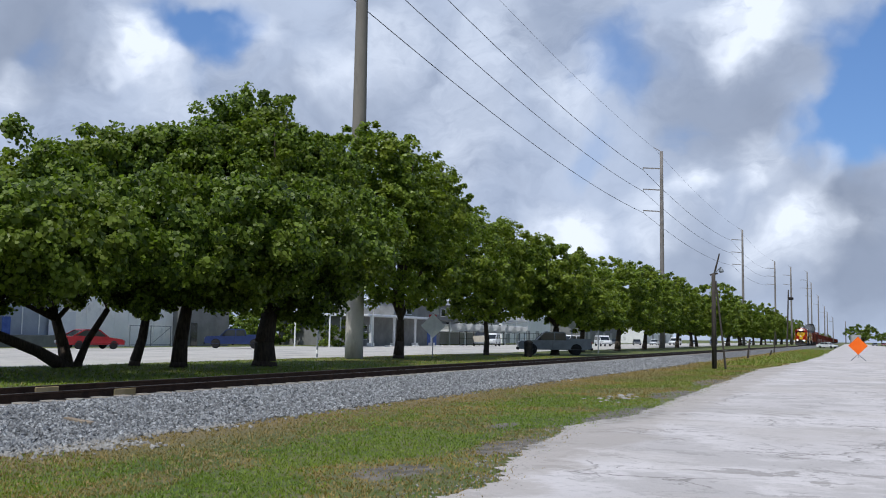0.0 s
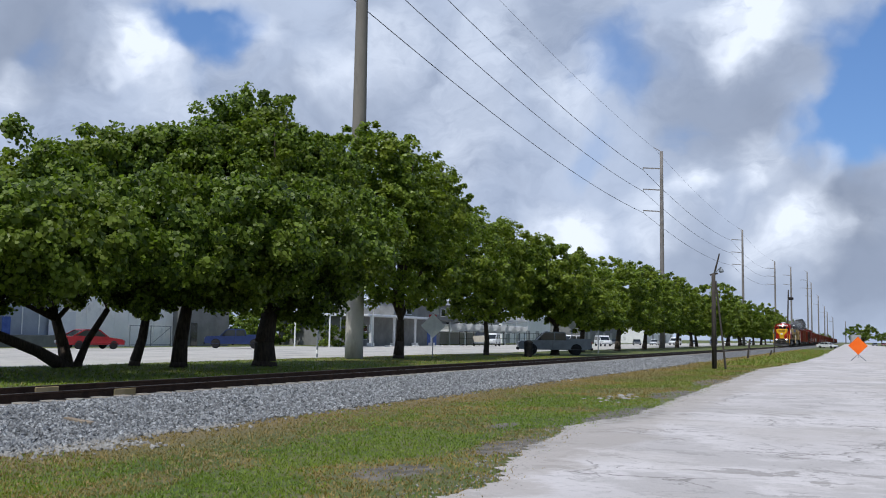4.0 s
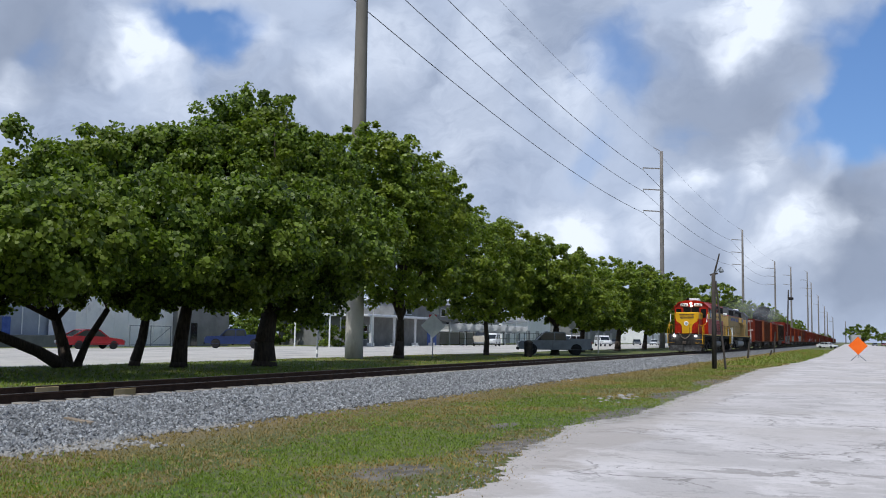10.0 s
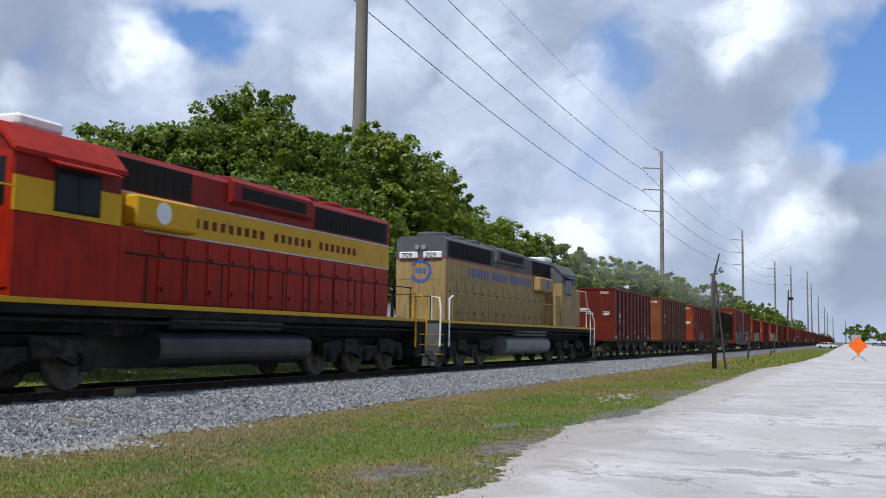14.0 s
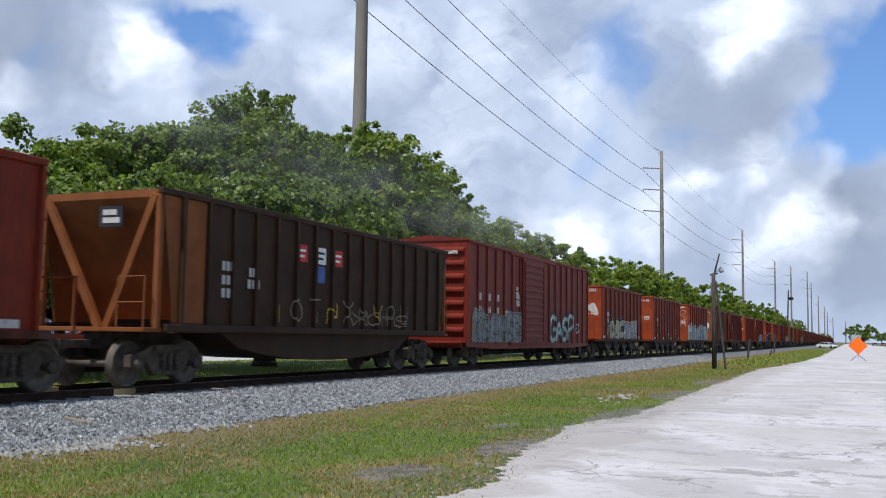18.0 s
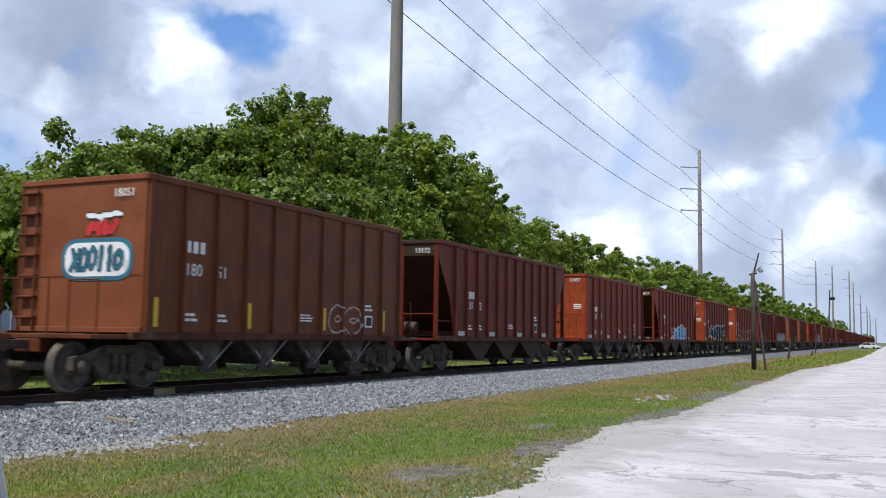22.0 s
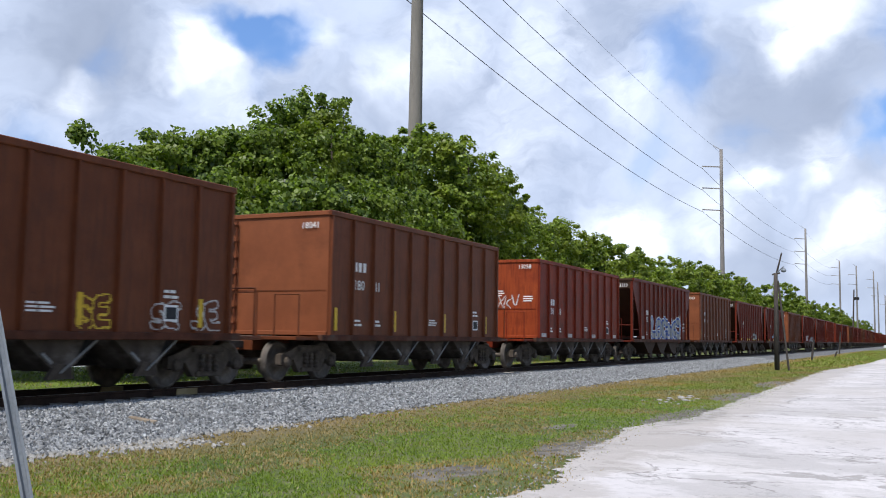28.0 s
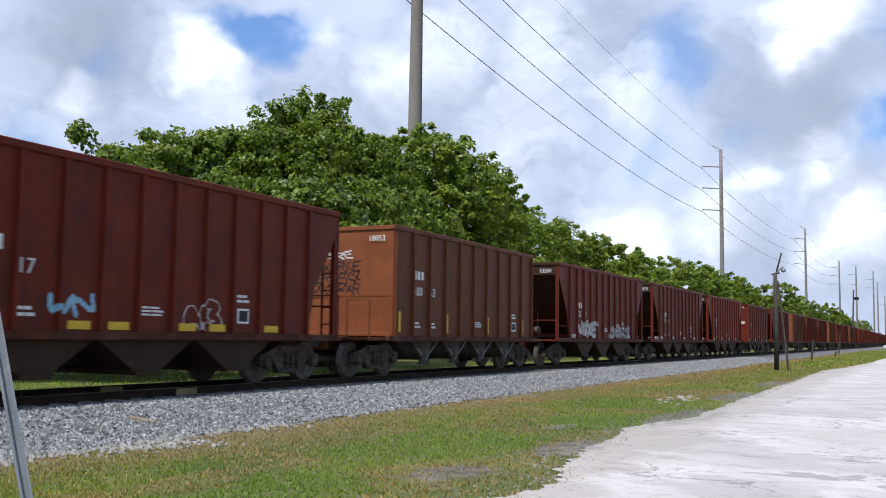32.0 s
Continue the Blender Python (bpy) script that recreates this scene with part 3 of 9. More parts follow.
def lettering(text, height, depth=0.006):
    """Words as a mesh, lying in the x-y plane from the origin; cached by text."""
    key = (text, round(height, 3))
    if key not in LETTERS:
        cu = bpy.data.curves.new("text", "FONT")
        cu.body, cu.size, cu.extrude = text, height * 1.38, depth / 2
        cu.resolution_u = 2
        ob = new("text", cu)
        dg = bpy.context.evaluated_depsgraph_get()
        me = bpy.data.meshes.new_from_object(ob.evaluated_get(dg))
        bpy.data.objects.remove(ob)
        bpy.data.curves.remove(cu)
        me.materials.clear()
        LETTERS[key] = me
    return LETTERS[key].copy()


# lettering on the side that faces +x, reading towards +y; on an end that faces -y, reading towards +x
SIDE = Matrix(((0, 0, 1, 0), (1, 0, 0, 0), (0, 1, 0, 0), (0, 0, 0, 1)))
FRONT = Matrix(((1, 0, 0, 0), (0, 0, -1, 0), (0, 1, 0, 0), (0, 0, 0, 1)))


def words(name, text, height, material, parent, at, facing=SIDE, squeeze=1.0, label=""):
    me = lettering(text, height)
    me.materials.append(material)
    me.transform(Matrix.Diagonal((squeeze, 1, 1, 1)))
    return part(name, me, None, parent, label, Matrix.Translation(at) @ facing)


# ---- ground, road, track ----
def wander(y, seed, size=1.0):
    return size * (noise.noise(Vector((y * 0.21, seed, 0.3))) + 0.5 * noise.noise(Vector((y * 0.83, seed, 7.1))) + 0.25 * noise.noise(Vector((y * 2.9, seed, 3.7))))


def strip(name, edge_a, edge_b, ys, z, material, label, category="ground", across=2):
    g = Geo()
    n = across + 1
    for y in ys:
        a, b = edge_a(y), edge_b(y)
        g.v += [(a + (b - a) * i / across, y, z) for i in range(n)]
    g.f = [(j * n + i, j * n + i + 1, (j + 1) * n + i + 1, (j + 1) * n + i) for j in range(len(ys) - 1) for i in range(across)]
    return solid(name, g, material, label, category, kind="structure")


def far_steps(y0, y1, y2, near, far):
    ys, y = [], y0
    while y < y2:
        ys.append(y)
        y += near if y < y1 else far
    return ys + [y2]


def track_x(y):
    """The track runs straight, then bears very slightly to the right far off."""
    return TRACK_X + float(np.interp(y, [30, 60, 85, 124, 162, 240, 320, 400, 600, 1500], [0, 0.32, 0.62, 0.95, 1.25, 1.75, 1.8, 1.6, 1.1, 0.6]))


def road_edge(y):
    base = float(np.interp(y, [5, 9.5, 11, 12.3, 14, 15.5, 17, 18.5, 21, 25, 31, 40, 52, 66, 100], [-3.8, -3.42, -3.8, -4.0, -3.98, -4.32, -4.25, -3.95, -3.95, -4.0, -4.05, -4.3, -4.35, -3.6, -2.75]))
    return base + wander(y, 1.5, 0.20) + 0.13 * noise.noise(Vector((y * 4.3, 2.0, 0.0))) + 0.08 * noise.noise(Vector((y * 19.0, 5.0, 0.0)))


def grid_sheet():
    """The ground in one sheet to the horizon."""
    xs = [-3000, -900, -300, -120, -60, -40, -30, -20, -10, 0, 10, 20, 40, 120, 400, 1500, 3000]
    ys = [-3000, -800, -200, -60, -20, 0, 10, 20, 30, 45, 60, 90, 130, 200, 350, 700, 1500, 4500]
    g = Geo()
    n = len(xs)
    g.v = [(x, y, GROUND) for y in ys for x in xs]
    g.f = [(j * n + i, j * n + i + 1, (j + 1) * n + i + 1, (j + 1) * n + i) for j in range(len(ys) - 1) for i in range(n - 1)]
    return solid("ground", g, GRASS, "patchy green and dry grass on level ground", "grass", kind="structure")


def build_ground():
    grid_sheet()
    strip("road", road_edge, lambda y: 13.0, far_steps(-10, 70, 900, 0.08, 6), GROUND + 0.012, ROAD,
          "bleached lime-rock service road with cracks and worn patches", "road", 8)
    strip("car_park", lambda y: -60.5 + wander(y, 9, 1.0), lambda y: -30.5 + wander(y, 4.0, 0.8), far_steps(-40, 200, 700, 2, 12), GROUND + 0.010, LOT,
          "pale sunlit asphalt car park behind the trees", "car park", 6)
    # ballast bed under the rails: a low bank with a rough shoulder
    g = Geo()
    ys = far_steps(-60, 80, 1500, 0.25, 5)
    prof = [(-4.7, GROUND - 0.05), (-3.4, -0.30), (-1.9, -0.145), (-0.9, -0.155), (0.9, -0.155), (1.9, -0.145), (2.35, -0.17), (3.0, -0.24), (3.7, -0.33), (4.6, GROUND - 0.05)]
    n = len(prof)
    for y in ys:
        g.v += [(track_x(y) + a + (wander(y, 20 + i, 0.10) if i in (0, 1, 8, 9) else 0), y, z + (0.03 * noise.noise(Vector((y * 2.0, i * 5.0, 1))) if i not in (0, 9) else 0)) for i, (a, z) in enumerate(prof)]
    g.f = [(j * n + i, j * n + i + 1, (j + 1) * n + i + 1, (j + 1) * n + i) for j in range(len(ys) - 1) for i in range(n - 1)]
    solid("ballast_bed", g, BED, "bank of grey crushed-stone ballast carrying the track", "ballast", kind="structure")
    # loose stones on the near shoulder
    rnd = random.Random(5)
    g = Geo()
    hull = [(1, 0, 0), (-1, 0, 0), (0, 1, 0), (0, -1, 0), (0, 0, 1), (0, 0, -1)]
    tri = [(0, 2, 4), (2, 1, 4), (1, 3, 4), (3, 0, 4), (2, 0, 5), (1, 2, 5), (3, 1, 5), (0, 3, 5)]
    for _ in range(62000):
        y = 5 + 70 * rnd.random() ** 1.7
        u = rnd.random()
        x = track_x(y) + 1.35 + 3.15 * u + (0.5 * rnd.random() if rnd.random() < 0.1 else 0)
        z = float(np.interp(x - track_x(y), [0.9, 1.9, 2.35, 3.0, 3.7, 4.6], [-0.155, -0.145, -0.17, -0.24, -0.33, GROUND]))
        s = rnd.uniform(0.018, 0.044)
        e = Euler((rnd.random() * 6, rnd.random() * 6, rnd.random() * 6)).to_matrix()
        k = (rnd.uniform(.7, 1.3), rnd.uniform(.7, 1.3), rnd.uniform(.5, 1.0))
        g.add([e @ Vector((a * s * k[0], b * s * k[1], c * s * k[2])) + Vector((x, y, z + s * 0.3)) for a, b, c in hull], tri)
    me = bpy.data.meshes.new("ballast_stones")
    me.from_pydata(g.v, [], g.f)
    me.materials.append(STONE)
    tagged(new("ballast_stones", me), "loose angular grey ballast stones on the track shoulder", "stones", kind="stuff")


def rail_outline(x):
    half = [(0.070, -0.172), (0.070, -0.160), (0.012, -0.142), (0.012, -0.046), (0.036, -0.034), (0.037, -0.006), (0.030, 0.0)]
    return [(x + a, z) for a, z in half] + [(x - a, z) for a, z in half[::-1]]


def build_track():
    track = thing("railway_track", (TRACK_X, 0, 0), "single railway track with rusty rails on concrete sleepers", "track", kind="structure")
    for side in (-1, 1):
        ys = [-200, 0, 30] + list(range(40, 260, 10)) + list(range(260, 1501, 40))
        out = rail_outline(side * 0.7525)
        top = [(side * 0.7525 + a, z) for a, z in ((-0.026, 0.001), (0.026, 0.001), (0.026, 0.003), (-0.026, 0.003))]
        made = []
        for ring in (out, top):
            g, n = Geo(), len(ring)
            g.v = [(a + track_x(y) - TRACK_X, y, z) for y in ys for a, z in ring]
            g.f = [(j * n + i, j * n + (i + 1) % n, (j + 1) * n + (i + 1) % n, (j + 1) * n + i) for j in range(len(ys) - 1) for i in range(n)]
            made.append(g)
        rail = part("rail", made[0], RUST, track, "rust-brown steel rail")
        part("running_surface", made[1], RAILTOP, rail, "worn rail head")
    sl = shared("sleeper", lambda: Geo().box(-1.29, 1.29, -0.13, 0.13, -0.36, -0.135, 0.02), TIE)
    clip = shared("rail_clip", lambda: Geo().box(-0.045, 0.045, -0.06, 0.06, -0.17, -0.135, 0.012), RUST)
    for i in range(300):
        y = -14 + i * 0.61
        s = part("sleeper", sl, None, track, at=(track_x(y) - TRACK_X, y, 0))
        if 8 < y < 60:
            for cx in (-0.87, 0.87):
                part("rail_clip", clip, None, s, at=(cx, 0, 0))
    g = Geo()
    for i in range(700):
        y = -14 + (300 + i) * 0.61
        d = track_x(y) - TRACK_X
        g.box(d - 1.29, d + 1.29, y - 0.13, y + 0.13, -0.36, -0.135)
    tagged(part("far_sleepers", g, TIE, track), kind="stuff")
    part("joint_bar", Geo().box(0.765, 0.80, 14.55, 15.15, -0.15, -0.02, 0.01), TANPLATE, track, "tan-painted joint bar on the rail web")
    part("joint_bar", Geo().box(-0.74, -0.70, 14.05, 14.65, -0.15, -0.02, 0.01), TANPLATE, track, "tan-painted joint bar on the rail web")


def build_grass():
    """Blades and tufts on the verge, in patches of green, olive and straw."""
    rnd = random.Random(11)
    green, dry = Geo(), Geo()
    for _ in range(150000):
        y = 5.5 + 62 * rnd.random() ** 1.8
        x = rnd.uniform(-11.0, -3.0)
        edge = road_edge(y)
        if x > edge + rnd.gauss(0.02, 0.20) or x < -9.35 + 0.45 * noise.noise(Vector((y * 0.6, 12.0, 0))) + rnd.gauss(0, 0.22):
            continue
        if in_dirt(x, y) and rnd.random() < 0.75:
            continue
        patch = 1.2 * noise.noise(Vector((x * 0.42, y * 0.26, 9.0))) + 0.4 * noise.noise(Vector((x * 1.3, y * 0.9, 4.0)))
        straw = 0.01 + 0.85 * min(1.0, max(0.0, (patch + 0.02) / 0.22)) + (0.72 if x < -7.5 + rnd.gauss(0, 0.6) else 0) + 0.35 * min(1.0, max(0.0, (y - 20) / 15))
        if rnd.random() < 0.12 + min(0.40, 0.5 * max(0, patch)) + (0.15 if x < -8.4 else 0):
            continue
        g = dry if rnd.random() < straw else green
        h = rnd.uniform(0.014, 0.036) * (1.9 if rnd.random() < 0.03 else 1)
        for _ in range(2):
            a = rnd.random() * 6.28
            w = rnd.uniform(0.004, 0.008) * (1 + y * 0.035)
            lean = rnd.uniform(0.2, 1.3) * h
            px, py = x + rnd.gauss(0, 0.03), y + rnd.gauss(0, 0.03)
            dx, dy = math.cos(a) * w, math.sin(a) * w
            g.add([(px - dx, py - dy, GROUND), (px + dx, py + dy, GROUND), (px + lean * math.sin(a), py - lean * math.cos(a), GROUND + h)], [(0, 1, 2)])
    for _ in range(34000):
        y = 14 + 60 * rnd.random() ** 1.3
        x = -18.2 - 12.5 * rnd.random() ** 1.3
        g = dry if rnd.random() < (0.06 if y < 44 else 0.40) else green
        h = rnd.uniform(0.03, 0.085)
        a = rnd.random() * 6.28
        w = rnd.uniform(0.012, 0.026)
        dx, dy = math.cos(a) * w, math.sin(a) * w
        g.add([(x - dx, y - dy, GROUND), (x + dx, y + dy, GROUND), (x + h * math.sin(a), y - h * math.cos(a), GROUND + h)], [(0, 1, 2)])
    for _ in range(22000):
        y = 60 + 130 * rnd.random() ** 1.6
        x = rnd.uniform(-11.0, road_edge(y) + rnd.gauss(0, 0.15))
        if x < -9.3 + rnd.gauss(0, 0.3):
            continue
        patch = noise.noise(Vector((x * 0.45, y * 0.16, 9.0))) + 0.5 * noise.noise(Vector((x * 1.2, y * 0.5, 4.0)))
        g = dry if rnd.random() < 0.22 + max(0, patch) * 1.0 + (0.6 if x < -7.8 else 0) else green
        h = rnd.uniform(0.04, 0.09)
        a = rnd.random() * 6.28
        w = rnd.uniform(0.03, 0.07)
        dx, dy = math.cos(a) * w, math.sin(a) * w
        g.add([(x - dx, y - dy, GROUND), (x + dx, y + dy, GROUND), (x + h * math.sin(a), y - h * math.cos(a), GROUND + h)], [(0, 1, 2)])
    for name, g, m, lab in (("grass", green, BLADE, "short green grass on the verge"), ("dry_grass", dry, DRY, "straw-coloured dry grass along the ballast")):
        me = bpy.data.meshes.new(name)
        me.from_pydata(g.v, [], g.f)
        me.materials.append(m)
        tagged(new(name, me), lab, "grass", kind="stuff")
    # pale crushed limestone spilt between ballast and grass
    g = Geo()
    hull = [(1, 0, 0), (-1, 0, 0), (0, 1, 0), (0, -1, 0), (0, 0, 1), (0, 0, -1)]
    tri = [(0, 2, 4), (2, 1, 4), (1, 3, 4), (3, 0, 4), (2, 0, 5), (1, 2, 5), (3, 1, 5), (0, 3, 5)]
    for _ in range(2000):
        y = 5 + 55 * rnd.random() ** 1.8
        x = road_edge(y) + rnd.gauss(-0.02, 0.22)
        r = rnd.uniform(0.006, 0.020)
        e = Euler((rnd.random() * 6, rnd.random() * 6, rnd.random() * 6)).to_matrix()
        g.add([e @ (Vector(c) * r) + Vector((x, y, GROUND + 0.008)) for c in hull], tri)
    for _ in range(2600):
        y = rnd.uniform(4, 13) if rnd.random() < 0.75 else rnd.uniform(13, 40)
        x = -9.45 + rnd.gauss(0, 0.26) + 0.3 * noise.noise(Vector((0, y * 0.8, 0)))
        if y < 10.6 and rnd.random() < 0.75:
            x, y = -9.25 + rnd.gauss(0, 0.30) + 0.25 * (y - 9), y - 0.3
        elif noise.noise(Vector((x * 0.9, y * 0.5, 5.0))) < (0.02 if y < 13 else 0.22):
            continue
        r = rnd.uniform(0.014, 0.05)
        e = Euler((rnd.random() * 6, rnd.random() * 6, rnd.random() * 6)).to_matrix()
        g.add([e @ (Vector(c) * r) + Vector((x, y, GROUND + 0.01)) for c in hull], tri)
    me = bpy.data.meshes.new("limestone_chips")
    me.from_pydata(g.v, [], g.f)
    me.materials.append(LIMESTONE)
    tagged(new("limestone_chips", me), "pale limestone chips at the foot of the ballast", "stones", kind="stuff")


build_ground()
build_track()
build_grass()


# ---- trees ----
def crown_mesh(name, seed, material, lobes, leaves, size):
    """Many small leaves in clumps over uneven lobes. lobes: centre, radii."""
    r = np.random.RandomState(seed)
    centres, spread = [], []
    vol = np.array([b[3] * b[4] * b[5] for b in lobes]) ** (2 / 3)
    for (x, y, z, rx, ry, rz), share in zip(lobes, vol / vol.sum()):
        n = max(6, int(leaves / (58 if leaves > 40000 else 48) * share))
        d = r.normal(size=(n, 3))
        d /= np.linalg.norm(d, axis=1)[:, None]
        lump = np.array([1 + 0.22 * noise.noise(Vector((a * 2.1 + seed, b * 2.1, c * 2.1))) + 0.10 * noise.noise(Vector((a * 5.3, b * 5.3 + seed, c * 5.3))) for a, b, c in d])
        rad = (0.45 + 0.55 * r.rand(n) ** 0.5) * lump
        c = d * rad[:, None] * np.array([rx, ry, rz])
        c[:, 2] = np.where(c[:, 2] < 0, c[:, 2] * 0.85, c[:, 2])
        centres.append(c + np.array([x, y, z]))
        spread.append(d)
    c, spread = np.concatenate(centres), np.concatenate(spread)
    # gaps between the boughs
    if leaves > 20000:
        f = 1.05 if material is LEAF_DARK else 0.75
        full = np.array([noise.noise(Vector((a * f + seed * 3.1, b * f, z * f * 1.35))) + 0.35 * noise.noise(Vector((a * 2.6, b * 2.6 + seed, z * 2.6))) for a, b, z in c]) > (-0.20 if material is LEAF_DARK else -0.42)
        c, spread = c[full], spread[full]
    k = max(1, leaves // len(c))
    base = np.repeat(c, k, axis=0)
    off = r.normal(size=base.shape)
    off /= np.linalg.norm(off, axis=1)[:, None]
    off *= (r.rand(len(base)) ** 0.45)[:, None] * np.repeat(r.uniform(0.24, 0.62, len(c)), k)[:, None]
    off[:, 2] *= 0.72
    p = base + off
    # the blades face outwards from their clump and lobe, each with a tilt of its own
    round_leaf = material is LEAF_DARK and leaves > 40000
    out = np.repeat(spread, k, axis=0) * np.array([1.0, 1.0, 0.35])
    from_clump = off / (np.linalg.norm(off, axis=1)[:, None] + 1e-6)
    up = r.normal(0, 0.50 if round_leaf else 0.42, p.shape) + from_clump * 0.55 + out * 0.45 + np.array([0, 0, 0.35 if round_leaf else 0.60])
    up /= np.linalg.norm(up, axis=1)[:, None]
    a = r.normal(size=p.shape)
    a -= up * (a * up).sum(1)[:, None]
    a /= np.linalg.norm(a, axis=1)[:, None]
    b = np.cross(up, a)
    s = size * r.uniform(0.65, 1.25, len(p))[:, None]
    if round_leaf:
        ring = [(-1.0, 0.0, 0.0), (-0.25, 0.82, 0.14), (0.80, 0.52, 0.05), (0.80, -0.52, 0.05), (-0.25, -0.82, 0.14)]
    else:
        ring = [(-1.0, 0.0, 0.0), (0.0, 0.80, 0.15), (1.0, 0.0, 0.0), (0.0, -0.80, 0.15)]
    blade = np.stack([p + (a * i + b * j + up * h) * s for i, j, h in ring], 1).reshape(-1, 3)
    me = bpy.data.meshes.new(name)
    n, m = len(p), len(ring)
    me.vertices.add(m * n)
    me.vertices.foreach_set("co", blade.ravel())
    me.loops.add(m * n)
    me.loops.foreach_set("vertex_index", np.arange(m * n))
    me.polygons.add(n)
    me.polygons.foreach_set("loop_start", np.arange(n) * m)
    me.polygons.foreach_set("loop_total", np.full(n, m))
    me.update(calc_edges=True)
    me.materials.append(material)
    return me


def limb(g, pts, r0, r1, n=8):
    """A bent, tapering limb."""
    m = len(pts) - 1
    for i, (a, b) in enumerate(zip(pts, pts[1:])):
        g.tube(a, b, r0 + (r1 - r0) * i / m, r0 + (r1 - r0) * (i + 1) / m, n)


def tree(at, seed, material, lobes, trunks, leaves, size, label):
    """trunks: foot offset, first fork, radius. Limbs run from the fork into each lobe."""
    ob = thing("tree", at, label, "tree", "trees beside the track")
    rnd = random.Random(seed)
    g = Geo()
    limbs = Geo()
    for (fx, fy), (kx, ky, kz), rad in trunks:
        mid = Vector((fx + (kx - fx) * 0.35 + rnd.uniform(-.1, .1), fy + (ky - fy) * 0.35 + rnd.uniform(-.1, .1), kz * 0.45))
        limb(g, [Vector((fx, fy, -0.05)), Vector((fx + (kx - fx) * .17 / kz, fy + (ky - fy) * .17 / kz, 0.22)), mid, Vector((kx, ky, kz))], rad * 1.25, rad * 0.72, 10)
        for b in lobes:
            c = Vector(b[:3])
            if len(trunks) > 1 and (c - Vector((kx, ky, kz))).length > 5.5:
                continue
            for _ in range(2):
                tip = c + Vector((rnd.uniform(-.6, .6) * b[3], rnd.uniform(-.6, .6) * b[4], rnd.uniform(0.0, .7) * b[5]))
                k = Vector((kx, ky, kz))
                bend = k.lerp(tip, 0.5) + Vector((rnd.uniform(-.4, .4), rnd.uniform(-.4, .4), rnd.uniform(-.1, .6)))
                limb(limbs, [k, bend, tip], rad * 0.42, 0.03, 6)
    g.add(limbs.v, limbs.f)
    part("trunk", g, BARK, ob, smooth=True)
    part("crown", crown_mesh("crown", seed, material, lobes, leaves, size), None, ob)
    return ob


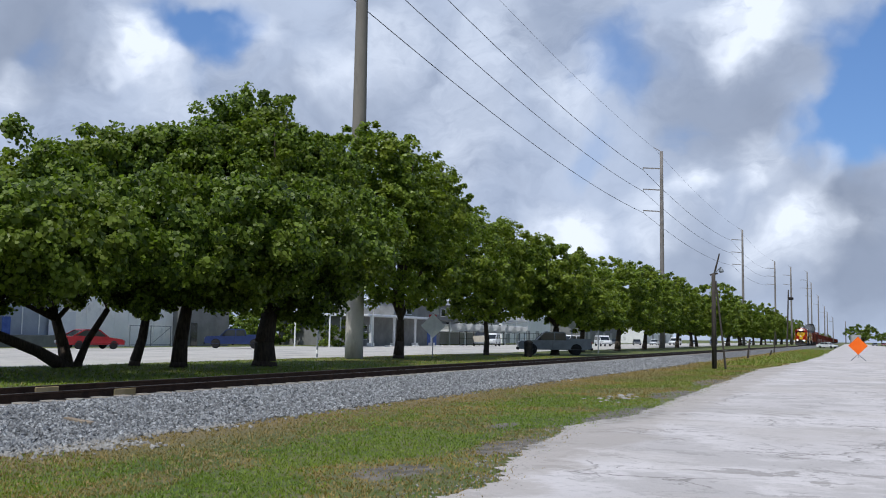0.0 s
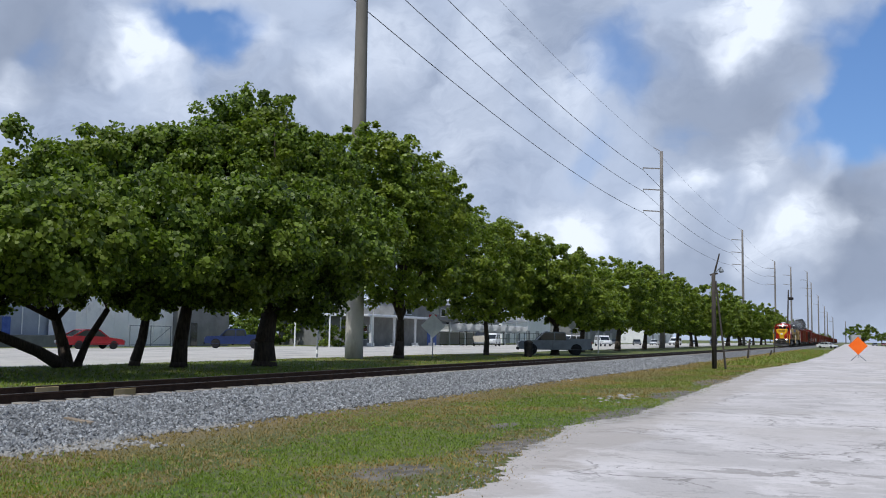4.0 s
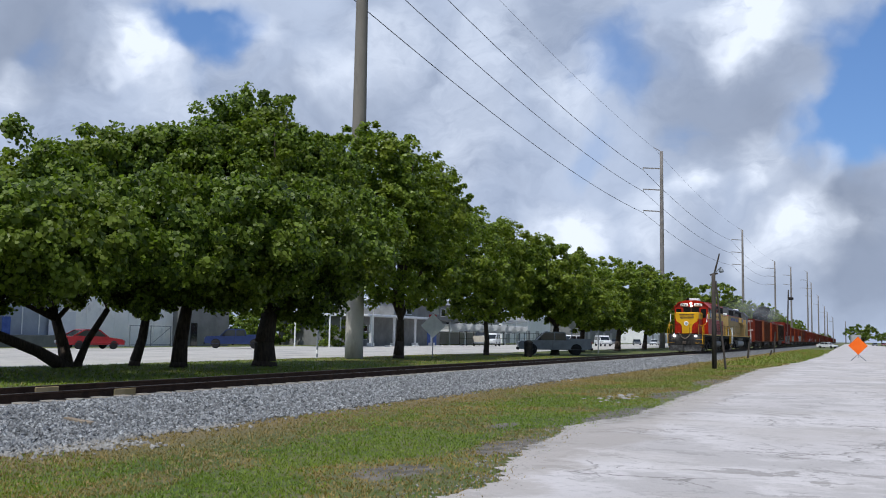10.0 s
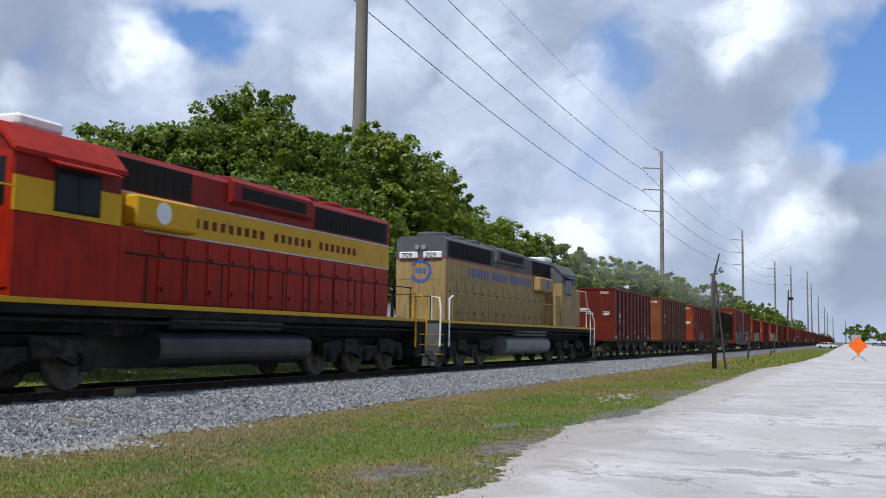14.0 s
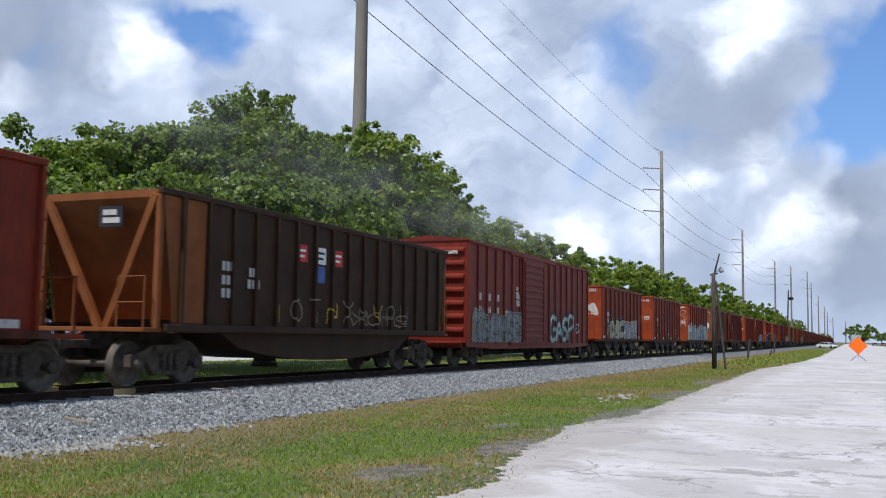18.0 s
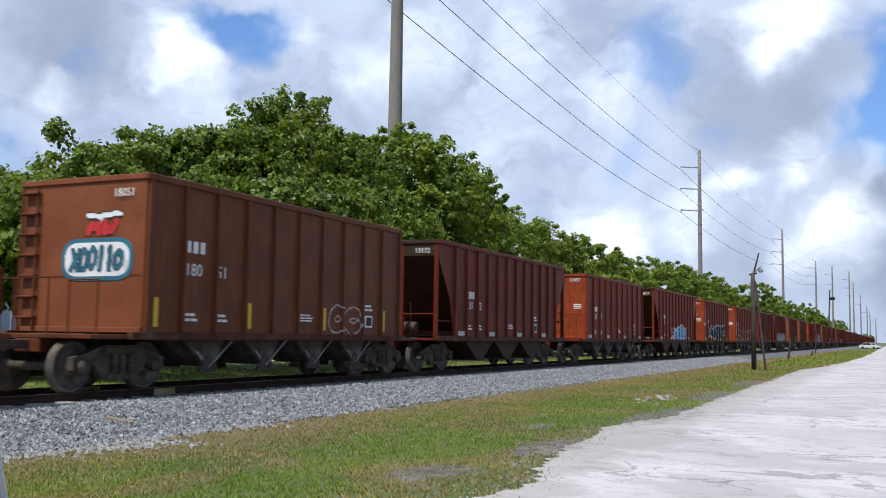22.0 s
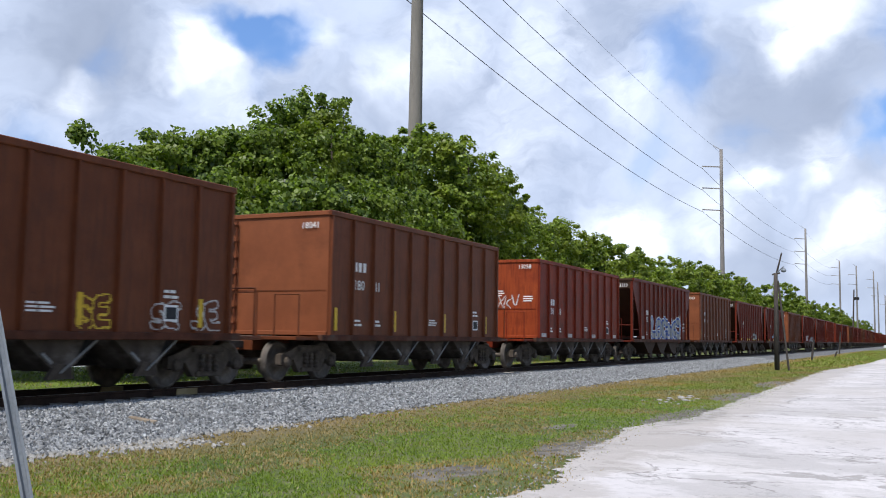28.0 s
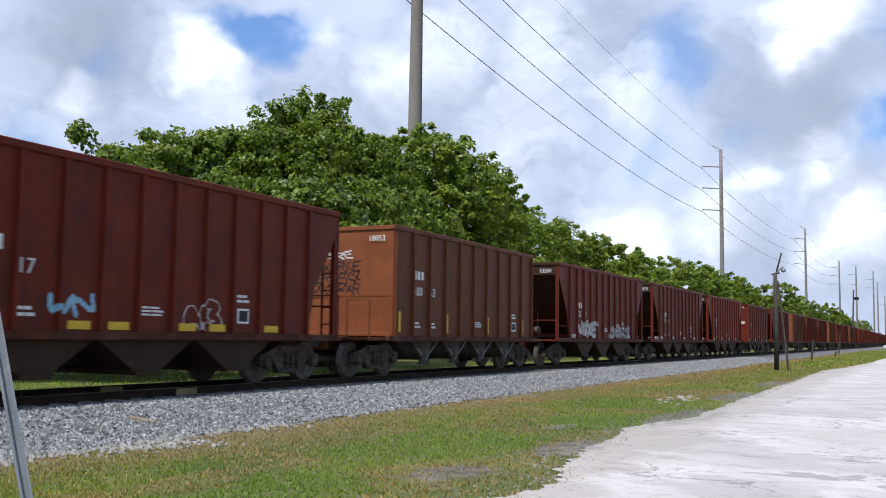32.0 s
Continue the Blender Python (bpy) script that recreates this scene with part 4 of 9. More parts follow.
def build_trees():
    G = GROUND
    broad, fine = "broad-leaved tree with a dense dark green crown", "spreading tree with a light green feathery crown"
    D, L = LEAF_DARK, LEAF_LIGHT
    # each lobe: its centre from the foot, and its radii
    tree((-29.1, 29.7, G), 1, D, [(0.6, -4.6, 5.0, 3.4, 3.2, 2.7), (0.4, -6.6, 5.2, 1.8, 1.8, 1.5), (1.6, -1.0, 4.6, 3.0, 3.0, 2.6), (1.0, -8.0, 4.0, 3.0, 2.6, 2.6), (1.4, -5.0, 3.3, 2.4, 2.6, 1.5), (0.8, -3.4, 7.2, 1.3, 1.2, 1.0), (6.6, -3.6, 5.0, 4.2, 3.6, 2.4), (6.4, -8.0, 4.2, 3.8, 3.4, 2.0), (2.5, -5.7, 8.0, 0.5, 0.45, 0.8), (2.8, -3.7, 7.2, 1.1, 1.0, 1.1)],
         [((0, 0), (-0.3, -0.4, 1.9), 0.26), ((0.1, -0.2), (0.4, -4.6, 1.5), 0.24), ((0.2, 0.3), (0.6, 1.5, 2.4), 0.16)], 76000, 0.092, "multi-stemmed broad-leaved tree with leaning trunks")
    # extra low tree, mostly out of view, added to shade the ground beside it
    tree((-27.4, 20.6, G), 12, D, [(0.6, 0.4, 3.9, 3.0, 3.4, 2.0), (4.4, 0.4, 3.9, 3.0, 3.4, 1.5), (2.4, -2.6, 3.6, 2.6, 2.6, 1.8)],
         [((0, 0), (0.3, 0.3, 1.9), 0.22)], 46000, 0.092, broad)
    tree((-28.2, 32.6, G), 2, D, [(1.0, -3.4, 6.0, 3.4, 3.2, 3.0), (1.6, -1.2, 4.4, 3.0, 3.2, 2.4), (0.5, -4.6, 7.6, 1.6, 1.5, 1.3), (2.6, -2.8, 3.5, 2.0, 2.2, 1.5), (6.4, -2.4, 5.1, 4.0, 3.4, 2.5), (0.9, -3.6, 8.3, 1.5, 1.5, 1.4)],
         [((0, 0), (0.1, 0.6, 2.6), 0.22)], 62000, 0.092, broad)
    tree((-26.1, 32.9, G), 3, D, [(0.4, 0.4, 7.0, 3.4, 3.2, 3.3), (1.0, 1.6, 4.8, 3.2, 3.2, 2.6), (0.3, -1.2, 8.6, 2.2, 2.0, 1.7), (1.4, -1.6, 4.2, 2.6, 2.6, 2.0), (2.2, 0.2, 3.7, 2.2, 2.6, 1.7), (5.0, 0.2, 5.2, 3.4, 3.2, 2.5), (-0.6, -1.9, 8.6, 1.5, 1.5, 1.4), (-0.9, 1.2, 9.2, 1.8, 1.8, 1.6)],
         [((0, 0), (0.1, 0.3, 2.6), 0.33)], 72000, 0.092, broad)
    tree((-24.4, 36.8, G), 4, D, [(-0.6, 1.0, 7.8, 4.0, 3.6, 4.0), (0.2, 2.4, 6.4, 3.4, 2.8, 3.4), (-1.9, 1.6, 11.6, 2.2, 1.9, 1.9), (-0.7, 3.4, 10.2, 1.9, 1.8, 1.8), (-2.2, -0.8, 10.3, 2.0, 1.8, 1.8), (0.8, -1.2, 5.2, 3.2, 2.8, 2.6), (-0.2, 4.6, 8.2, 2.8, 2.8, 3.2), (0.9, 3.4, 5.0, 2.6, 2.0, 2.0), (1.4, 1.6, 3.8, 2.4, 3.0, 1.8), (-0.2, 5.2, 9.2, 2.4, 2.0, 2.2), (0.8, 1.9, 3.0, 1.7, 1.6, 1.5), (-0.6, -0.8, 9.6, 2.2, 1.8, 1.8), (3.6, 0.4, 5.5, 3.0, 3.2, 2.6)],
         [((0, 0), (0.0, 0.3, 2.4), 0.50)], 116000, 0.092, "large broad-leaved tree with a thick dark trunk")
    tree((-26.9, 56.0, G), 5, L, [(0.8, -5.6, 9.4, 4.4, 4.0, 4.4), (0.8, -1.6, 9.6, 4.4, 4.0, 4.2), (1.6, -6.6, 7.8, 3.4, 3.0, 3.0), (1.2, 2.4, 8.4, 3.8, 3.6, 3.6), (1.8, -2.6, 5.6, 3.6, 3.8, 3.1), (0.6, -7.4, 11.6, 2.6, 2.4, 2.2)],
         [((0, 0), (0.1, 0.0, 2.5), 0.33)], 80000, 0.115, fine)
    tree((-27.2, 73.1, G), 6, L, [(0.4, -6.0, 7.4, 4.4, 4.4, 4.0), (0.6, -0.6, 7.4, 4.4, 4.6, 4.0), (1.0, 3.4, 7.0, 3.4, 3.4, 2.8), (1.2, -3.6, 4.7, 3.6, 5.0, 2.4), (0.8, 3.6, 5.0, 3.4, 3.6, 2.2)],
         [((0, 0), (0.0, -0.2, 2.7), 0.22)], 64000, 0.125, fine)
    tree((-23.6, 80.6, G), 7, L, [(0.0, -3.2, 6.8, 4.2, 4.2, 3.2), (0.2, 3.2, 6.0, 4.2, 4.6, 3.0), (0.6, 0.4, 4.6, 4.2, 6.0, 2.2)],
         [((0, 0), (0.1, 0.1, 2.4), 0.36)], 54000, 0.128, fine)
    tree((-26.6, 101.0, G), 8, L, [(0.2, -3.6, 5.4, 4.2, 4.6, 3.2), (0.3, 4.0, 5.6, 4.2, 4.8, 3.2), (0.6, 0, 4.2, 4.2, 7.0, 2.2)],
         [((0, 0), (0.1, 0.1, 2.2), 0.34)], 46000, 0.145, fine)
    a = tree((-26.8, 119.3, G), 9, L, [(0.2, -3.0, 7.4, 4.6, 5.0, 4.0), (0.3, 4.6, 7.8, 4.6, 5.4, 3.8), (0.6, 0, 5.0, 4.4, 8.0, 2.8)],
             [((0, 0), (0.2, 0.2, 2.6), 0.38)], 34000, 0.165, fine)
    b = tree((-27.2, 138.5, G), 10, L, [(0.2, -4.0, 8.0, 4.6, 5.4, 3.8), (0.3, 4.6, 7.0, 4.6, 6.0, 4.0), (0.6, 0, 4.6, 4.4, 8.6, 2.8)],
             [((0, 0), (0.2, 0.2, 2.4), 0.34)], 31000, 0.18, fine)
    c = tree((-28.6, 160.0, G), 11, L, [(0.2, -3.6, 7.6, 4.6, 5.4, 4.0), (0.2, 4.6, 8.8, 4.6, 5.4, 3.8), (0.6, 0, 5.0, 4.4, 9.0, 2.8)],
             [((0, 0), (0.2, 0.2, 2.4), 0.36)], 28000, 0.195, fine)
    y = 178.0
    k = 0
    while y < 620:
        src = (a, b, c)[k % 3]
        copy_thing(src, Matrix.Translation((-29.0 - (k % 4) * 0.5 + 0.8 * math.sin(k * 2.3), y, G)) @ Matrix.Rotation(k * 1.3, 4, "Z") @ Matrix.Scale(1.0 + 0.10 * math.sin(k * 1.7), 4))
        y += 17 + 3 * math.sin(k * 1.1) + k * 0.6
        k += 1
    # a clump across the road and a hazy line of trees at the far end
    far = tree((3.5, 330, G), 21, D, [(0, 0, 4.6, 4.6, 4, 2.6), (-2.6, 1, 4.0, 2.6, 3, 2.0), (2.8, 0, 4.0, 2.6, 3, 2.0)], [((0, 0), (0, 0, 1.8), 0.3)], 5000, 0.28, "round dark tree at the far end of the road")
    rnd = random.Random(8)
    for i in range(26):
        copy_thing(far, Matrix.Translation((rnd.uniform(-70, 130), rnd.uniform(640, 900), G)) @ Matrix.Rotation(i * 1.9, 4, "Z") @ Matrix.Scale(rnd.uniform(0.8, 1.5), 4))
    for i in range(16):
        copy_thing(far, Matrix.Translation((-82 - rnd.uniform(0, 24), 60 + i * 26 + rnd.uniform(-6, 6), G)) @ Matrix.Rotation(i * 2.1, 4, "Z") @ Matrix.Scale(rnd.uniform(0.9, 1.3), 4))
    bush = thing("bush", (-57.6, 103.5, G), "bright green rounded bush beside the car park", "bush")
    part("foliage", crown_mesh("bush_leaves", 31, LEAF_LIGHT, [(0, 0, 1.4, 1.8, 3.0, 1.6), (0.2, -3.2, 1.3, 1.6, 2.0, 1.4), (-0.2, 3, 1.8, 1.8, 2.0, 1.8)], 3500, 0.14), None, bush)
    part("stems", Geo().tube((0, 0, -0.02), (0.1, 0.3, 1.4), 0.07, 0.03).tube((0, 0, -0.02), (-0.2, -1.5, 1.3), 0.06, 0.03).tube((0, 0, -0.02), (0, 1.8, 1.4), 0.06, 0.03), BARK, bush)


build_trees()


def build_hedge():
    for i, (x, y, h) in enumerate(((-71, 93, 1.9), (-70, 98.5, 2.3), (-71, 104, 2.0), (-70.5, 110, 2.2))):
        b = thing("bush", pose(x, y, GROUND, 0, 0, 40 * i), "tall dark green bush beyond the car park", "bush", "bushes beyond the car park")
        part("foliage", crown_mesh("bush_leaves", 41 + i, LEAF_DARK, [(0, 0, h, 2.6, 3.0, h * 1.05), (0.3, 1.6, h * 0.8, 2.0, 2.4, h * 0.85)], 2600, 0.22), None, b)
        part("stems", Geo().tube((0, 0, -0.02), (0.1, 0.3, h), 0.12, 0.05).tube((0, 0, -0.02), (-0.3, 1.2, h), 0.09, 0.04), BARK, b)


build_hedge()


# ---- poles and wires ----
def power_pole(x, y, height, r0, r1, arms, material, label):
    ob = thing("power_pole", (x, y, GROUND), label, "power pole", "power poles along the track")
    part("shaft", Geo().lathe([(r0 + (r1 - r0) * i / 6, (height - GROUND) * i / 6) for i in range(7)], (0, 0, 0), 16, "z"), material, ob, smooth=True)
    if material is CONCRETE:
        # added sleeve: sunlight on the lower shaft is put into its paler colour
        part("lower_section", Geo().lathe([(r0 + 0.02 + (r1 - r0) * i / 24, 9.6 * i / 6) for i in range(7)], (0, 0, 0), 16, "z"), SUNLITCONC, ob, "added lower sleeve, concrete lightened as if sunlit", smooth=True)
    for z in arms:
        h = z - GROUND
        a = part("arm", Geo().beam((-r1 * 0.5, 0, h - 0.12), (-3.1, 0, h + 0.18), 0.14, 0.18), GREYPOLE, ob)
        part("insulator", Geo().lathe([(0.05, 0.0), (0.11, -0.05), (0.05, -0.12), (0.11, -0.18), (0.05, -0.25), (0.03, -0.32)], (-3.05, 0, h + 0.1), 8, "z"), WHITE, a)
    part("top_bracket", Geo().beam((0, 0, height - GROUND - 0.1), (-1.3, 0, height - GROUND + 0.75), 0.07, 0.09), GREYPOLE, ob)
    return ob


def wire(p, q, sag, r, label):
    g = Geo()
    n = 16
    pts = []
    for i in range(n + 1):
        u = i / n
        c = Vector(p).lerp(Vector(q), u)
        c.z -= 4 * sag * u * (1 - u)
        pts.append(c)
    g.pipe(pts, r, 5)
    solid("power_line", g, WIRE, label, "cable", group="power lines overhead")


def build_poles():
    grey = "tall grey transmission pole with three short arms"
    power_pole(-28.55, 53.0, 33.5, 0.56, 0.30, (24.8, 28.1, 31.5), CONCRETE, "thick pale concrete transmission pole rising behind the trees")
    spots = [(-28.05, 158.0, 32.3, (22.3, 25.9, 29.5)), (-28.1, 290.0, 33.5, (23.3, 26.9, 30.6)), (-27.0, 407.0, 33.3, (24, 27.3, 30.5)), (-22.0, 428.0, 32.6, (25, 29)),
             (-18.0, 496.0, 35.0, (27, 31)), (-17.6, 536.0, 32.0, (25, 29)), (-16.0, 600.0, 28.0, (23,)), (-14.0, 660.0, 24.0, (20,)), (-13.5, 720.0, 22.0, (19,)), (-11.0, 800.0, 20.0, (17,)), (-2.0, 800.0, 17.0, ())]
    for x, y, h, arms in spots:
        power_pole(x, y, h, 0.42, 0.26, arms, GREYPOLE, grey)
    line = [(-31.2, 53.0, (24.6, 27.95, 31.3), 34.2, -30.0), (-31.1, 158.0, (22.1, 25.7, 29.3), 33.0, -29.35), (-31.15, 290.0, (23.1, 26.7, 30.4), 34.2, -29.4), (-30.05, 407.0, (23.8, 27.1, 30.3), 34.0, -28.3)]
    back = (-31.9, -60.0, (23.5, 27.0, 30.6), 34.0, -30.2)
    for a, b in zip([back] + line, line):
        for za, zb in zip(a[2], b[2]):
            wire((a[0], a[1], za), (b[0], b[1], zb), 1.5, 0.034, "thin dark power conductor sagging between poles")
        wire((a[4], a[1], a[3]), (b[4], b[1], b[3]), 1.1, 0.016, "very thin earth wire above the conductors")
    # an old leaning pole with a lamp beside the verge
    old = thing("lamp_pole", (-6.5, 51.7, GROUND), "weathered wooden pole with a raking strut and a street lamp", "lamp post")
    part("post", Geo().lathe([(0.13, 0), (0.115, 3), (0.10, 5.0)], (0, 0, 0), 10, "z"), WOOD, old, smooth=True)
    part("strut", Geo().tube((0.62, -0.4, 0.0), (0.12, -0.05, 4.6), 0.055, 0.045), WOOD, old)
    part("mast", Geo().tube((-0.05, 0, 4.6), (0.32, 0, 6.05), 0.06, 0.035), WOOD, old)
    lamp = part("lamp_head", Geo().lathe([(0.03, 0.13), (0.08, 0.10), (0.13, 0.0), (0.12, -0.06), (0.06, -0.10)], (0.42, -0.15, 5.12), 12, "z"), GALV, old, "small grey bell-shaped lamp head")
    part("lamp_bracket", Geo().beam((0, 0, 4.95), (0.42, -0.15, 5.32), 0.04, 0.05), GALV, lamp)
    part("crossbar", Geo().beam((-0.18, 0, 4.92), (0.22, 0, 5.0), 0.06, 0.08), WOOD, old)
    w = thing("lamp_pole", (-12.3, 219.0, GROUND), "slender wooden pole with a floodlight far along the verge", "lamp post")
    part("post", Geo().tube((0, 0, 0), (0.5, 0, 12.6), 0.19, 0.13, 8), WOOD, w)
    part("floodlight", Geo().box(0.5, 1.5, -0.3, 0.3, 10.4, 11.0, 0.1), BLACK, w)
    for x, y, h in ((-7.7, 83.8, 1.55), (-8.6, 127.7, 2.6), (-7.4, 104.0, 0.5)):
        m = thing("marker_post", (x, y, GROUND), "short dark leaning marker post in the grass", "post")
        part("stake", Geo().tube((-0.12, 0, 0), (0.06, 0, h), 0.09, 0.075, 8), WOOD, m)
        part("cap", Geo().box(-0.02, 0.14, -0.09, 0.09, h - 0.05, h + 0.06, 0.02), WOOD, m)
    for x, y, h in ((-23.3, 95.0, 2.2),):
        m = thing("whistle_post", (x, y, GROUND), "thin grey marker post across the track", "post")
        part("stake", Geo().box(-0.05, 0.05, -0.05, 0.05, 0, h, 0.01), GALV, m)
        part("plate", Geo().box(0.05, 0.07, -0.1, 0.1, h - 0.35, h, 0.01), GALV, m)


build_poles()


# ---- signs ----
def diamond(r, axis, a, b):
    return Geo().prism([(0, -r), (r, 0), (0, r), (-r, 0)], axis, a, b)


def build_signs():
    s = thing("road_work_sign", pose(0.68, 84.2, GROUND, 0, 0, 3), "bright orange diamond work sign on a spindly stand", "sign")
    part("panel", diamond(0.73, "y", -0.006, 0.006).turned(Matrix.Translation((0, 0, 1.22))), ORANGE, s, "fluorescent orange fabric diamond")
    part("mast", Geo().box(-0.02, 0.02, 0.01, 0.05, 0.25, 2.0), GALV, s)
    for dx, dy in ((-0.55, -0.35), (0.55, -0.35), (-0.55, 0.4), (0.55, 0.4)):
        part("leg", Geo().beam((0, 0.03, 0.55), (dx, dy, 0.0), 0.025, 0.03), GALV, s)
    d = thing("diamond_sign", pose(-26.8, 61.3, GROUND, 0, 0, 28), "bare metal back of a diamond road sign on a post", "sign")
    part("post", Geo().box(-0.035, 0.035, 0.01, 0.06, 0, 3.1, 0.008), GALV, d)
    part("panel", diamond(0.86, "y", -0.012, 0.0).turned(Matrix.Translation((0, 0, 2.2))), SIGNBACK, d)
    part("flag", Geo().box(-0.28, 0.24, 0.065, 0.085, 2.66, 2.98), REDPAINT, d, "small red marker over the sign")
    part("flag", Geo().box(-0.05, 0.40, 0.065, 0.085, 3.0, 3.6), SIGNBACK, d)
    o = thing("street_sign", pose(-23.7, 86.5, GROUND, 0, 0, 25), "grey back of an octagonal sign with a red marker", "sign")
    part("post", Geo().box(-0.04, 0.04, 0.01, 0.06, 0, 3.4, 0.008), GALV, o)
    part("panel", Geo().prism([(0.42 * math.cos(math.pi / 8 + i * math.pi / 4), 2.75 + 0.42 * math.sin(math.pi / 8 + i * math.pi / 4)) for i in range(8)], "y", -0.012, 0.0), SIGNBACK, o)
    part("flag", Geo().box(0.25, 0.75, -0.03, -0.01, 2.95, 3.35), REDPAINT, o)
    p = thing("sign_post", pose(-3.40, 3.12, GROUND, 0, 0, 40), "leaning galvanised steel channel post near the road", "post")
    part("channel", Geo().prism([(-0.026, -0.015), (-0.020, 0.015), (0.020, 0.015), (0.026, -0.015), (0.014, -0.015), (0.009, 0.004), (-0.009, 0.004), (-0.014, -0.015)], "z", 0.0, 2.6).turned(Matrix.Rotation(radians(-12.3), 4, "Y")), GALV, p)
    for x, y in ((-31.5, 53.5),):
        m = thing("stub_post", (x, y, GROUND), "thin grey stub post beside the grass edge", "post")
        part("stake", Geo().tube((0, 0, 0), (0, 0, 1.7), 0.06, 0.06, 8), GALV, m)
        part("band", Geo().tube((0, 0, 0.25), (0, 0, 0.5), 0.065, 0.065, 8), WHITE, m)


build_signs()


# ---- rocks on the verge ----
def build_rocks():
    rnd = random.Random(17)
    for i in range(24):
        g = Geo()
        s = rnd.uniform(0.03, 0.085)
        rings = [(0.55, 0.0), (1.0, 0.25), (0.8, 0.6), (0.35, 0.78)]
        n = 7
        for r, z in rings:
            for k in range(n):
                a = 2 * math.pi * k / n
                q = r * rnd.uniform(0.75, 1.2)
                g.v.append((s * q * 1.3 * math.cos(a), s * q * math.sin(a), s * z * 0.7))
        g.f = [(j * n + k, j * n + (k + 1) % n, (j + 1) * n + (k + 1) % n, (j + 1) * n + k) for j in range(3) for k in range(n)] + [tuple(range(3 * n, 4 * n)), tuple(range(n))[::-1]]
        y = 23.8 + rnd.gauss(0, 0.9)
        solid("limestone_rock", g, LIMESTONE, "pale broken limestone lump in the grass", "rock", (-5.2 + rnd.gauss(0, 0.45), y, GROUND), "limestone rocks on the verge")
    plank = Geo().box(-0.22, 0.22, -0.06, 0.06, 0, 0.05, 0.01)
    solid("driftwood_board", plank, DRIFT, "short weathered board lying on the ballast", "board", pose(-10.55, 11.05, -0.27, 0, 8, 15))


build_rocks()


# ---- vehicles ----
def car_wheel(parent, x, y, r, w=0.2):
    t = part("wheel", shared(("car_tyre", r, w), lambda: Geo().lathe([(r * 0.62, -w / 2), (r * 0.95, -w / 2), (r, -w * 0.35), (r, w * 0.35), (r * 0.95, w / 2), (r * 0.62, w / 2)], (0, 0, 0), 18), TYRE, True), None, parent, "", (x, y, r))
    part("rim", shared(("car_rim", r, w), lambda: Geo().lathe([(r * 0.62, -w * 0.46), (r * 0.60, -w * 0.2), (r * 0.15, -w * 0.3), (r * 0.15, w * 0.3), (r * 0.60, w * 0.2), (r * 0.62, w * 0.46)], (0, 0, 0), 14), CHROME), None, t)


